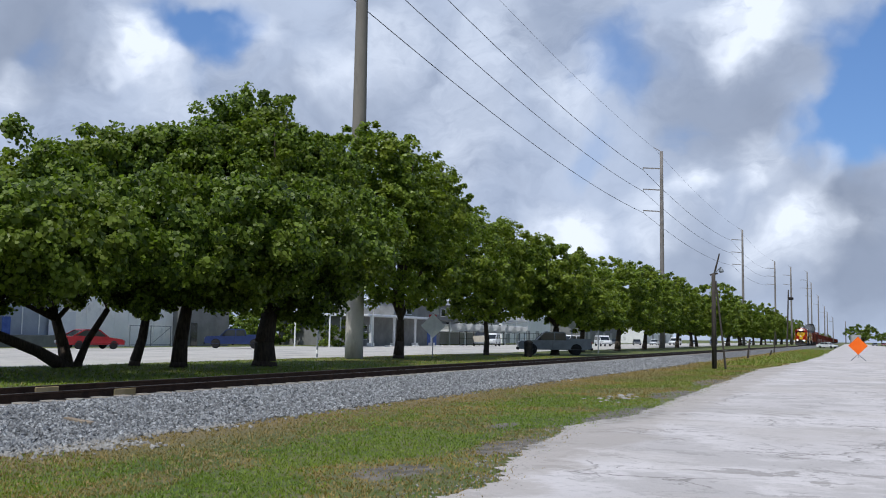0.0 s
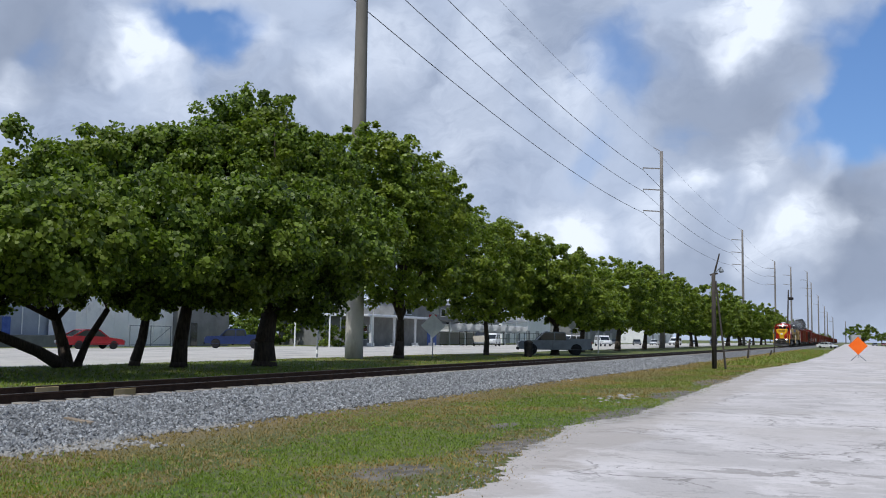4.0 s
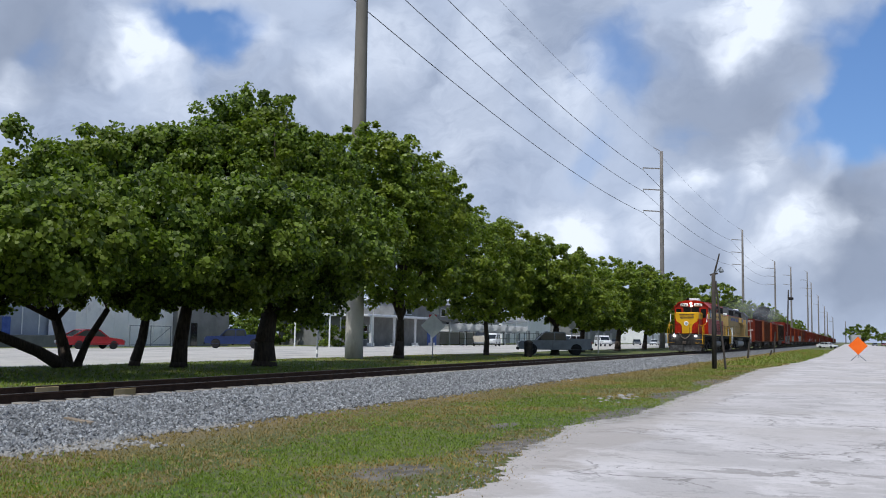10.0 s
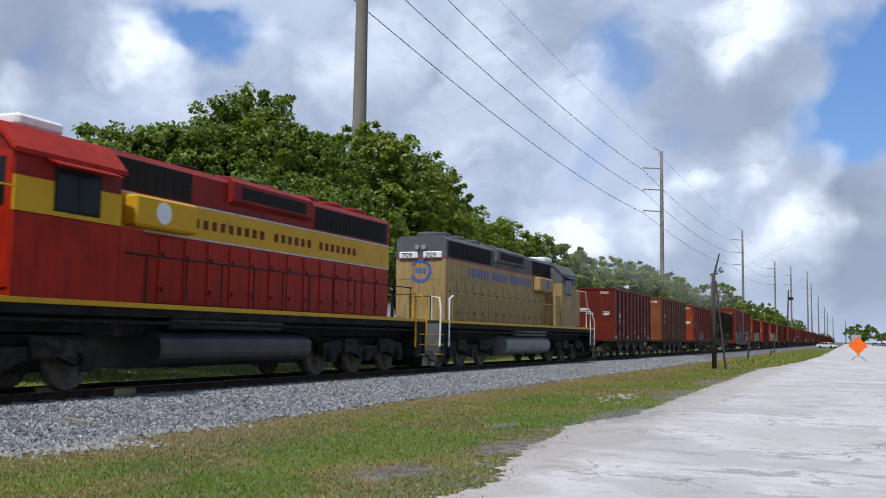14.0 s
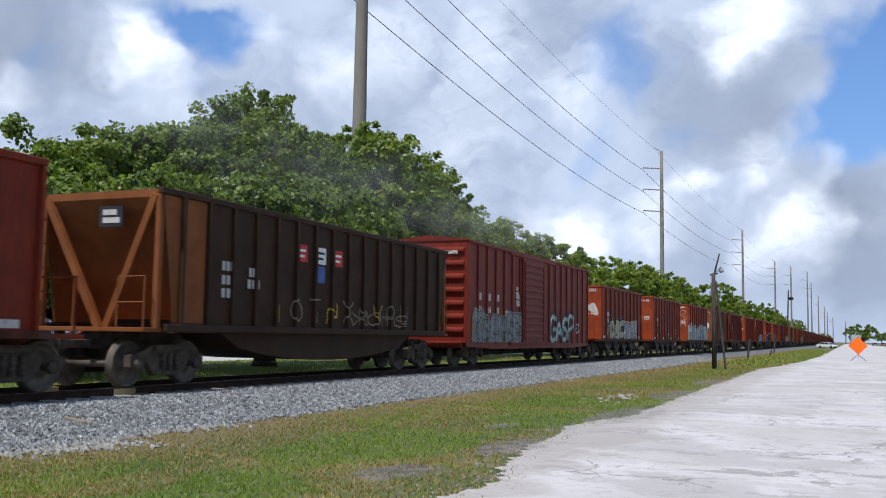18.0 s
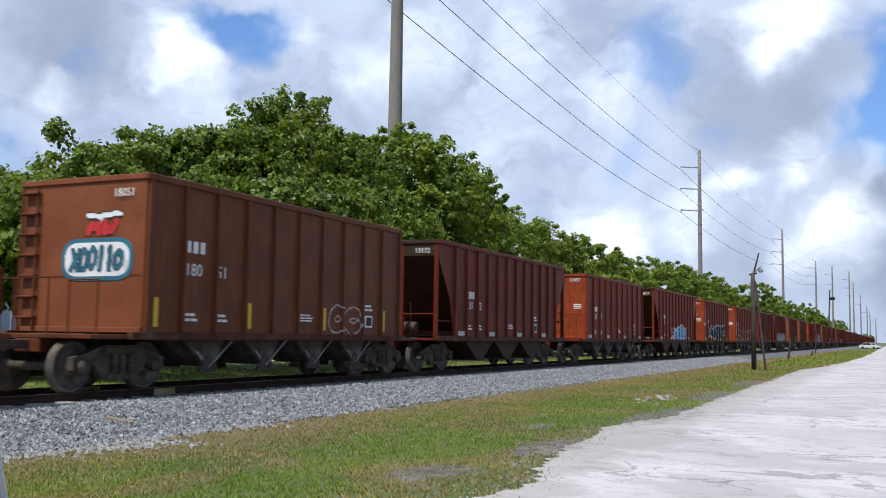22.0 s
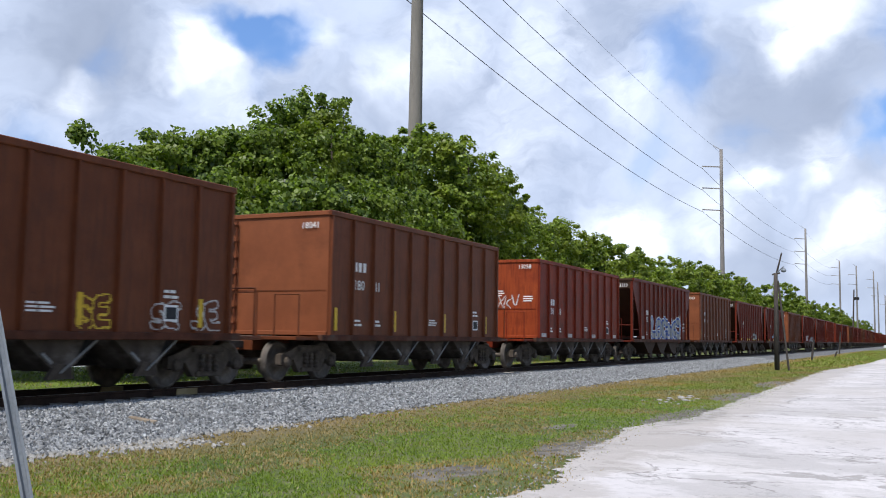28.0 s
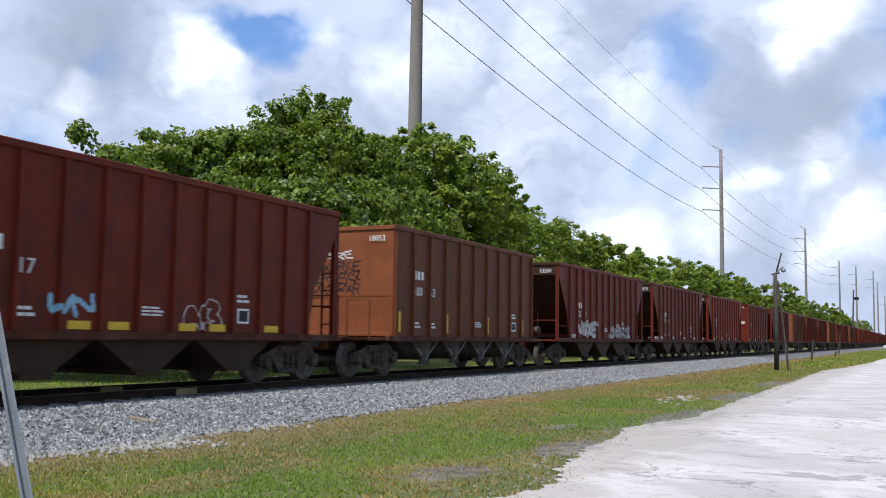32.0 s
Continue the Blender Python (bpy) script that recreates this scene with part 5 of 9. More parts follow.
def vehicle(kind, at, paint, label):
    """kind: sedan, pickup or van; the nose points to -y of its own space."""
    ob = thing({"sedan": "car", "pickup": "pickup_truck", "van": "van"}[kind], at, label, {"sedan": "car", "pickup": "truck", "van": "van"}[kind], "parked vehicles")
    if kind == "sedan":
        L, W, r = 4.5, 0.86, 0.31
        body = [(0, 0.32), (0, 0.62), (0.25, 0.74), (1.25, 0.86), (1.45, 0.90), (3.75, 0.95), (4.45, 0.88), (4.5, 0.5), (4.4, 0.30)]
        glass = [(1.25, 0.86), (1.95, 1.36), (3.15, 1.36), (3.95, 0.93)]
        roof = [(1.90, 1.35), (2.05, 1.42), (3.05, 1.42), (3.2, 1.35)]
        axles = (0.85, 3.55)
    elif kind == "pickup":
        L, W, r = 5.9, 0.98, 0.42
        body = [(0, 0.45), (0, 1.0), (0.2, 1.12), (1.45, 1.18), (5.85, 1.22), (5.9, 0.55), (5.75, 0.48)]
        glass = [(1.45, 1.17), (2.05, 1.78), (3.72, 1.80), (3.92, 1.20)]
        roof = [(2.0, 1.76), (2.2, 1.88), (3.65, 1.88), (3.80, 1.76)]
        axles = (1.05, 4.65)
    else:
        L, W, r = 5.2, 0.98, 0.36
        body = [(0, 0.40), (0, 0.9), (0.25, 1.05), (0.95, 1.15), (5.15, 1.20), (5.2, 0.5), (5.1, 0.38)]
        glass = [(0.95, 1.12), (1.65, 1.86), (5.0, 1.90), (5.12, 1.18)]
        roof = [(1.55, 1.82), (1.75, 2.05), (4.95, 2.05), (5.1, 1.82)]
        axles = (1.0, 4.2)
    m = paint.name
    part("body", shared(("vehicle_body", kind, m), lambda: Geo().prism(body, "x", -W, W).box(-W - 0.02, W + 0.02, 0.5, L - 0.4, 0.42, 0.50, 0.02), paint), None, ob)
    part("cabin_glass", shared(("vehicle_glass", kind), lambda: Geo().prism(glass, "x", -W + 0.10, W - 0.10), GLASS), None, ob)
    part("roof", shared(("vehicle_roof", kind, m), lambda: Geo().prism(roof, "x", -W + 0.09, W - 0.09), paint), None, ob)

    def pillars():
        g = Geo()
        (a, b, c, d) = glass
        for s in (-1, 1):
            x = s * (W - 0.10)
            for p, q in ((a, b), (d, c)):
                g.beam((x, p[0], p[1]), (x, q[0], q[1]), 0.06, 0.08)
            mid = (b[0] + c[0]) / 2
            g.beam((x, mid, a[1]), (x, mid, b[1]), 0.05, 0.09)
        return g
    part("pillars", shared(("vehicle_pillars", kind, m), pillars, paint), None, ob)
    if kind == "pickup":
        part("load_bed", shared("load_bed", lambda: Geo().box(-W + 0.10, W - 0.10, 4.05, 5.78, 1.19, 1.235), BLACK), None, ob)
        part("bed_rail", shared(("bed_rail", m), lambda: Geo().box(-W, -W + 0.10, 4.0, 5.85, 1.18, 1.34, 0.02).box(W - 0.10, W, 4.0, 5.85, 1.18, 1.34, 0.02), paint), None, ob)
        part("tailgate", shared(("tailgate", m), lambda: Geo().box(-W + 0.04, W - 0.04, 5.80, 5.90, 0.72, 1.33, 0.02), paint), None, ob)
        for s in (-1, 1):
            for y in axles:
                part("wheel_arch", shared("wheel_arch", lambda: Geo().lathe([(0.445, -0.02), (0.445, 0.006)], (0, 0, 0), 20), BLACK), None, ob, at=(s * W, y, 0.47))
            part("door_seam", shared("door_seam", lambda: Geo().box(-0.004, 0.006, -0.012, 0.012, 0.58, 1.16), BLACK), None, ob, at=(s * (W + 0.001), 2.75, 0))
            part("wing_mirror", shared("wing_mirror", lambda: Geo().box(-0.12, 0.12, -0.05, 0.05, 0, 0.2, 0.03), BLACK), None, ob, at=(s * (W + 0.10), 1.75, 1.2))
    for y in (-0.02, L + 0.02):
        part("bumper", shared(("bumper", kind), lambda: Geo().box(-W, W, -0.07, 0.07, 0.40, 0.60, 0.03), BLACK if kind == "pickup" else GALV), None, ob, at=(0, y, 0))
    for s in (-1, 1):
        part("headlight", shared("car_headlight", lambda: Geo().box(-0.16, 0.16, -0.03, 0.05, -0.07, 0.07, 0.02), CHROME), None, ob, at=(s * (W - 0.2), 0.0, body[1][1] - 0.04))
        part("tail_light", shared("car_tail_light", lambda: Geo().box(-0.08, 0.08, -0.05, 0.03, -0.12, 0.12, 0.02), REDPAINT), None, ob, at=(s * (W - 0.1), L, 0.85 if kind == "sedan" else 1.0))
        for y in axles:
            car_wheel(ob, s * (W - 0.08), y, r)
    return ob


REDCAR = surface("red_car_paint", (0.26, 0.008, 0.014), (0.33, 0.014, 0.020), 2.0, 0.25, 0.0, 0.0)
BLUECAR = surface("blue_car_paint", (0.010, 0.022, 0.085), (0.016, 0.034, 0.12), 2.0, 0.28, 0.0, 0.0)
SILVERCAR = surface("silver_car_paint", (0.13, 0.145, 0.165), (0.18, 0.20, 0.22), 2.0, 0.35, 0.5, 0.0)
WHITECAR = surface("white_car_paint", (0.72, 0.73, 0.74), (0.80, 0.80, 0.81), 2.0, 0.3, 0.0, 0.0)
DARKCAR = surface("dark_car_paint", (0.022, 0.025, 0.030), (0.04, 0.044, 0.05), 2.0, 0.3, 0.0, 0.0)
BEIGE = surface("beige_hull", (0.50, 0.45, 0.36), (0.58, 0.53, 0.44), 2.0, 0.45, 0.0, 0.05)


def build_vehicles():
    G = GROUND + 0.012
    vehicle("sedan", pose(-56.4, 63.2, G, 0, 0, 161) @ Matrix.Scale(1.12, 4), REDCAR, "red sedan parked in front of the white building")
    vehicle("pickup", pose(-56.9, 75.5, G, 0, 0, -55), BLUECAR, "dark blue pickup truck parked behind the trees")
    vehicle("pickup", pose(-26.6, 79.4, GROUND, 0, 0, -68) @ Matrix.Scale(1.07, 4), SILVERCAR, "silver crew-cab pickup truck parked under the trees")
    rows = [("van", -52, 141, WHITECAR, "white van parked in the far car park", 10), ("van", -49, 172, WHITECAR, "white van parked in the far car park", -20), ("van", -42, 178, WHITECAR, "white van parked in the far car park", 30),
            ("sedan", -48, 212, DARKCAR, "dark sedan parked in the shade", 15), ("sedan", -46, 226, DARKCAR, "dark sedan parked in the shade", 15), ("sedan", -45, 240, WHITECAR, "white sedan parked in the far car park", 0),
            ("van", -44, 262, WHITECAR, "white van parked in the far car park", -10), ("sedan", -42, 285, SILVERCAR, "silver sedan parked in the far car park", 5), ("sedan", -44, 305, BLUECAR, "dark blue sedan parked in the far car park", 15),
            ("van", -42, 330, BLUECAR, "dark blue van parked in the far car park", 0), ("sedan", -42, 370, WHITECAR, "white sedan parked in the far car park", 0), ("van", -40, 410, WHITECAR, "white van parked in the far car park", 0),
            ("sedan", -40, 450, SILVERCAR, "silver sedan parked in the far car park", 0)]
    for kind, x, y, paint, label, turn in rows:
        vehicle(kind, pose(x, y, G, 0, 0, turn), paint, label)
    vehicle("sedan", pose(-2.6, 236, G, 0, 0, 60), WHITECAR, "white sedan parked across the verge far down the road")
    for x, y, p, label in ((11.0, 470, DARKCAR, "dark sedan far down the road"), (6.0, 520, SILVERCAR, "silver sedan far down the road"), (15.5, 500, REDCAR, "red sedan far down the road")):
        vehicle("sedan", pose(x, y, G, 0, 0, 5), p, label)
    boat = thing("boat", pose(-52.5, 138, GROUND, 0, 0, 15), "beige motor boat on a trailer in the yard", "boat")
    part("hull", Geo().add([(-1.1, 0.3, 1.6), (1.1, 0.3, 1.6), (1.2, 3.5, 1.6), (0.0, 6.4, 1.9), (-1.2, 3.5, 1.6), (-0.8, 0.4, 0.65), (0.8, 0.4, 0.65), (0.7, 3.6, 0.65), (0, 5.6, 0.9), (-0.7, 3.6, 0.65)],
                           [(0, 1, 6, 5), (1, 2, 7, 6), (2, 3, 8, 7), (3, 4, 9, 8), (4, 0, 5, 9), (0, 4, 3, 2, 1), (5, 6, 7, 8, 9)]), BEIGE, boat)
    part("windshield", Geo().prism([(2.6, 1.6), (3.1, 2.15), (3.2, 2.15), (3.6, 1.62)], "x", -0.9, 0.9), GLASS, boat)
    part("trailer", Geo().box(-0.9, 0.9, 0.2, 5.5, 0.45, 0.6, 0.02).box(-0.05, 0.05, 5.4, 7.0, 0.42, 0.55), GALV, boat)
    for s in (-1, 1):
        car_wheel(boat, s * 1.0, 2.0, 0.3)


build_vehicles()
rubbish_bin = thing("rubbish_bin", (-22.6, 70.0, GROUND), "dark grey round litter bin on the grass", "bin")
part("drum", Geo().lathe([(0.29, 0.0), (0.31, 0.05), (0.33, 1.0), (0.34, 1.05)], (0, 0, 0), 16, "z"), BLACK, rubbish_bin, smooth=True)
part("lid", Geo().lathe([(0.36, 1.05), (0.36, 1.12), (0.20, 1.24), (0.05, 1.27)], (0, 0, 0), 16, "z"), BLACK, rubbish_bin)


# ---- buildings ----
def window(parent, x, y, z, w, h, material=GLASS):
    f = part("window", shared(("window_frame", w, h), lambda: Geo().box(-0.05, 0.08, -w / 2 - 0.08, w / 2 + 0.08, -0.08, h + 0.08, 0.01), WHITE), None, parent, "", (x, y, z))
    part("pane", shared(("window_pane", w, h, material.name), lambda: Geo().box(0.082, 0.09, -w / 2, w / 2, 0.0, h), material), None, f)


def build_buildings():
    G = GROUND
    b = thing("warehouse", (-66, 0, G), "long off-white metal warehouse with low dock and doors", "building")
    part("wall", Geo().box(-18, 0, 66.4, 87, 0, 5.6), WALLWHITE, b)
    part("wall", Geo().box(-18, -0.3, 30, 66.4, 0, 5.6), BLUEWALL, b, "blue-grey clad bay")
    part("roof", Geo().prism([(-18.4, 5.5), (0.5, 5.5), (0.5, 5.75), (-9, 7.4), (-18.4, 5.75)], "y", 29.6, 87.4), METALROOF, b)
    part("plinth", Geo().box(0.0, 0.9, 52, 71, 0, 1.05, 0.02), WALLGREY, b, "grey concrete loading dock")
    for i in range(24):
        part("cladding_rib", shared("cladding_rib", lambda: Geo().box(0, 0.05, -0.04, 0.04, 1.1, 5.5), WALLWHITE), None, b, at=(0, 41 + i * 1.9, 0))
    for y, w, h, m in ((60.2, 0.9, 2.6, BLUEPAINT), (66.5, 3.2, 3.2, METALROOF), (77.5, 1.0, 2.2, METALROOF), (83.6, 1.2, 2.4, GLASS)):
        part("door", Geo().box(0.0, 0.06, y - w / 2, y + w / 2, 0.05, h, 0.01), m, b)
    part("annex", Geo().box(-10, 1.4, 82, 90, 0, 4.2), WALLGREY, b, "grey block annex")
    part("annex_door", Geo().box(1.4, 1.46, 83.2, 84.3, 0.05, 2.5, 0.01), GLASS, b)
    f = thing("chain_link_gate", (-63.4, 0, G), "pale pipe gate in front of the warehouse", "gate")
    for y in (72.5, 75.5, 78.5):
        part("gate_post", Geo().tube((0, y, 0), (0, y, 2.1), 0.05), GALV, f)
    part("gate_rail", Geo().tube((0, 72.5, 2.05), (0, 78.5, 2.05), 0.035), GALV, f)
    part("gate_rail", Geo().tube((0, 72.5, 0.2), (0, 78.5, 0.2), 0.035), GALV, f)
    part("gate_brace", Geo().tube((0, 75.5, 0.2), (0, 78.5, 2.0), 0.03), GALV, f)
    o = thing("office_building", (-60, 0, G), "grey low office with white columns and a pale awning", "building")
    part("wall", Geo().box(-12, 0, 112, 140, 0, 4.0), WALLGREY, o)
    part("upper_wall", Geo().box(-11, -0.4, 124, 150, 4.0, 6.6), WALLGREY, o)
    part("roof", Geo().box(-12.4, 2.2, 111, 133, 3.95, 4.25, 0.03), METALROOF, o, "pale flat canopy roof")
    part("upper_roof", Geo().box(-11.4, 0.4, 123.5, 150.5, 6.55, 6.95, 0.04), METALROOF, o)
    for y in (112.4, 119.4, 126.4, 132.4):
        c = part("column", shared("column", lambda: Geo().box(-0.14, 0.14, -0.14, 0.14, 0, 3.95, 0.02), WHITE), None, o, "white square column", (1.9, y, 0))
        part("column_base", shared("column_base", lambda: Geo().box(-0.35, 0.35, -0.45, 0.45, 0, 0.45, 0.03), WHITE), None, c)
    for y in (114.2, 116.0):
        window(o, 0.02, y, 2.0, 1.0, 0.75)
        window(o, 0.02, y, 0.95, 1.0, 0.75)
    part("door", Geo().box(0, 0.06, 135, 138.5, 0.05, 2.9), BLUEPAINT, o, "blue shop front")
    for y in (129.0, 142.0, 145.5):
        window(o, -0.38, y, 4.7, 1.6, 1.1)
    a = thing("carport", (-58, 97.5, G), "white flat metal canopy on thin posts", "canopy")
    part("canopy_roof", Geo().box(-3, 2.6, -1, 12, 4.9, 5.25, 0.04), METALROOF, a)
    for x in (-2.5, 2.2):
        for y in (0, 5.5, 11):
            part("post", shared("carport_post", lambda: Geo().box(-0.07, 0.07, -0.07, 0.07, 0, 4.9), WHITE), None, a, at=(x, y, 0))
    w = thing("white_shed", (-64, 0, G), "large white open-fronted boat shed", "building")
    part("wall", Geo().box(-16, -6, 152, 196, 0, 7.6), METALROOF, w)
    part("roof", Geo().box(-16.5, 1.0, 151, 197, 7.5, 7.9, 0.04), METALROOF, w)
    for i in range(7):
        part("post", shared("shed_post", lambda: Geo().box(-0.1, 0.1, -0.1, 0.1, 0, 7.5), WHITE), None, w, at=(0.7, 152 + i * 7.2, 0))
    for i, z in enumerate((2.2, 4.4)):
        part("storage_rack", Geo().box(-5.9, 0.3, 153, 195, z, z + 0.15), WHITE, w)
    for i in range(18):
        k = i % 9
        bo = thing("boat", pose(-66.5, 154.5 + k * 4.6, G + (2.36 if i < 9 else 4.56), 0, 0, -90), "white motor boat stored on a rack", "boat", "boats on the racks")
        part("hull", shared("rack_hull", lambda: Geo().add([(-0.9, 0, 1.2), (0.9, 0, 1.2), (1.0, 2.6, 1.2), (0, 4.8, 1.4), (-1.0, 2.6, 1.2), (-0.6, 0.1, 0.0), (0.6, 0.1, 0.0), (0.5, 2.7, 0.0), (0, 4.2, 0.3), (-0.5, 2.7, 0.0)],
                            [(0, 1, 6, 5), (1, 2, 7, 6), (2, 3, 8, 7), (3, 4, 9, 8), (4, 0, 5, 9), (0, 4, 3, 2, 1), (5, 6, 7, 8, 9)]), WHITECAR), None, bo)
        part("engine_cover", shared("rack_engine", lambda: Geo().box(-0.25, 0.25, -0.4, 0.1, 0.6, 1.6, 0.06), BLACK), None, bo)
    fence = thing("yard_fence", (-57, 0, G), "tall dark chain-link yard fence", "fence")
    for i in range(16):
        part("fence_post", shared("fence_post", lambda: Geo().tube((0, 0, 0), (0, 0, 2.3), 0.045), BLACK), None, fence, at=(0, 141 + i * 3.0, 0))
    for z in (2.25, 1.2, 0.15):
        part("fence_rail", Geo().tube((0, 141, z), (0, 186, z), 0.03), BLACK, fence)
    for i in range(5):
        part("wheel_stop", shared("wheel_stop", lambda: Geo().box(-0.1, 0.1, -1.0, 1.0, 0, 0.16, 0.03), WHITE), None, None, at=(-55.5, 104 + i * 8.5, G)).name = "wheel_stop"
    for x, y, l, h in ((-76, 215, 40, 6.5), (-70, 270, 46, 5.5), (-66, 335, 60, 6.0)):
        s = thing("industrial_unit", (x, y, G), "plain grey industrial unit beyond the car park", "building", "industrial units")
        part("wall", Geo().box(-14, 0, 0, l, 0, h), WALLGREY if l == 46 else WALLWHITE, s)
        part("roof", Geo().box(-14.4, 0.4, -0.4, l + 0.4, h, h + 0.3, 0.04), METALROOF, s)
        for i in range(5):
            part("roller_door", shared(("roller_door", l), lambda: Geo().box(0, 0.06, -1.5, 1.5, 0.05, 3.2), PALEGREY), None, s, at=(0, 4 + i * (l - 8) / 4, 0))
    t = thing("parked_trailer", pose(2.0, 300, G, 0, 0, 4), "pale box trailer parked far down the road", "trailer")
    part("box", Geo().box(-1.3, 1.3, 0, 5, 0.9, 3.6, 0.05), PALEGREY, t)
    for s in (-1, 1):
        car_wheel(t, s * 1.1, 1.0, 0.45)
        car_wheel(t, s * 1.1, 4.0, 0.45)


build_buildings()
for ob in [o for o in scene.objects if o.name.startswith("wheel_stop") and o.parent is None]:
    tagged(ob, "white concrete wheel stop in the car park", "wheel stop", "wheel stops")


# ---- the train ----
# A car's own space: y runs back from its front coupler face, x towards the road, z up from the rail tops.
TRAIN = []      # (thing, distance behind the train's front, turned)
WHEELSETS = []  # (wheelset, radius)


def wheelset(parent, x_y, r=0.457):
    def build():
        g = Geo().tube((-1.0, 0, 0), (1.0, 0, 0), 0.085, n=10)
        for s in (-1, 1):
            g.lathe([(0.11, s * 0.66), (0.13, s * 0.69), (0.30, s * 0.71), (r - 0.06, s * 0.70), (r + 0.025, s * 0.68), (r + 0.025, s * 0.71),
                     (r, s * 0.72), (r - 0.004, s * 0.815), (r - 0.06, s * 0.815), (r - 0.075, s * 0.765), (0.17, s * 0.77), (0.15, s * 0.83), (0.10, s * 0.83)], (0, 0, 0), 24)
        return g
    ws = part("wheelset", shared(("wheelset", r), build, WHEEL, True), None, parent, "dusty steel wheels on an axle", (0, x_y, r))
    WHEELSETS.append((ws, x_y, r))
    return ws


def far_bogie(parent, y):
    """The same bogie for the cars that stay far off."""
    def build():
        g = Geo().box(-1.02, 1.02, -0.2, 0.2, 0.42, 0.86)
        for s in (-1, 1):
            g.prism([(-1.12, 0.40), (-1.12, 0.62), (-0.45, 0.83), (0.45, 0.83), (1.12, 0.62), (1.12, 0.40), (0.66, 0.52), (0.42, 0.22), (-0.42, 0.22), (-0.66, 0.52)], "x", s * 1.0 - 0.07, s * 1.0 + 0.07)
        return g
    b = part("bogie", shared("far_bogie", build, GRIME), None, parent, "dusty cast-steel freight bogie", (0, y, 0))

    def plain():
        g = Geo()
        for s in (-1, 1):
            g.lathe([(0.457, s * 0.70), (0.457, s * 0.82), (0.2, s * 0.8)], (0, 0, 0), 14)
        return g
    for w in (-0.889, 0.889):
        ws = part("wheelset", shared("far_wheelset", plain, WHEEL), None, b, "", (0, w, 0.457))
        WHEELSETS.append((ws, w, 0.457))
    return b


def freight_bogie(parent, y):
    def bolster():
        return Geo().box(-1.02, 1.02, -0.20, 0.20, 0.42, 0.72, 0.03).box(-0.35, 0.35, -0.35, 0.35, 0.60, 0.86, 0.03)

    def cast_frame():
        # a cast side frame: arch over a spring nest, pedestals over the journals
        out = [(-1.12, 0.40), (-1.12, 0.62), (-0.80, 0.70), (-0.45, 0.83), (0.45, 0.83), (0.80, 0.70), (1.12, 0.62), (1.12, 0.40), (0.98, 0.36), (0.80, 0.40), (0.66, 0.52),
               (0.42, 0.22), (-0.42, 0.22), (-0.66, 0.52), (-0.80, 0.40), (-0.98, 0.36)]
        return Geo().prism(out, "x", -0.075, 0.075).box(0.06, 0.11, -0.46, 0.46, 0.70, 0.80, 0.01).box(0.06, 0.12, -0.36, 0.36, 0.22, 0.32, 0.01)

    def springs():
        g = Geo()
        for k in (-0.20, 0.0, 0.20):
            g.lathe([(0.055 + 0.018 * (i % 2), 0.30 + 0.045 * i) for i in range(9)], (0.10, k, 0), 8, "z")
        return g

    def journal():
        return Geo().lathe([(0.13, -0.05), (0.13, 0.05), (0.08, 0.08), (0.03, 0.085)], (0.08, 0, 0), 10)
    b = part("bogie", shared("bogie", bolster, GRIME), None, parent, "dusty cast-steel freight bogie", (0, y, 0))
    for s in (-1, 1):
        turn = Matrix.Translation((s * 1.0, 0, 0)) @ Matrix.Rotation(0 if s > 0 else math.pi, 4, "Z")
        part("side_frame", shared("side_frame", cast_frame, GRIME), None, b, at=turn)
        part("spring_nest", shared("spring_nest", springs, GRIME), None, b, at=turn)
        for w in (-0.889, 0.889):
            part("journal_box", shared("journal_box", journal, GRIME), None, b, at=turn @ Matrix.Translation((0, w, 0.457)))
    for w in (-0.889, 0.889):
        wheelset(b, w)
    return b


def coupler(parent, y, way):
    def build():
        return Geo().box(-0.07, 0.07, 0.12, 1.3, 0.76, 0.92, 0.01).box(-0.15, 0.13, 0.0, 0.24, 0.70, 0.98, 0.04).box(0.05, 0.16, -0.05, 0.12, 0.72, 0.96, 0.03)
    part("coupler", shared("coupler", build, GRIME), None, parent, "", Matrix.Translation((0, y, 0)) @ Matrix.Rotation(0 if way > 0 else math.pi, 4, "Z"))


def stencil_rows(parent, y, z, rows, w, material=FADEDWHITE, x=1.635, h=0.055):
    """Small data too small to read: plain bars."""
    def build():
        g = Geo()
        for i in range(rows):
            n = w * (0.75 + 0.25 * ((i * 37) % 10) / 10)
            g.box(-0.002, 0.004, 0, n * 0.45, -i * h * 1.8, -i * h * 1.8 + h)
            g.box(-0.002, 0.004, n * 0.52, n, -i * h * 1.8, -i * h * 1.8 + h)
        return g
    part("stencil_block", shared(("stencil_block", rows, w, h, material.name), build, material), None, parent, at=(x, y, z))


def plate(parent, name, y0, y1, z0, z1, material, x=1.636, label=""):
    part(name, shared((name, round(y1 - y0, 2), round(z1 - z0, 2), material.name), lambda: Geo().box(-0.003, 0.006, 0, y1 - y0, 0, z1 - z0), material), None, parent, label, (x, y0, z0))


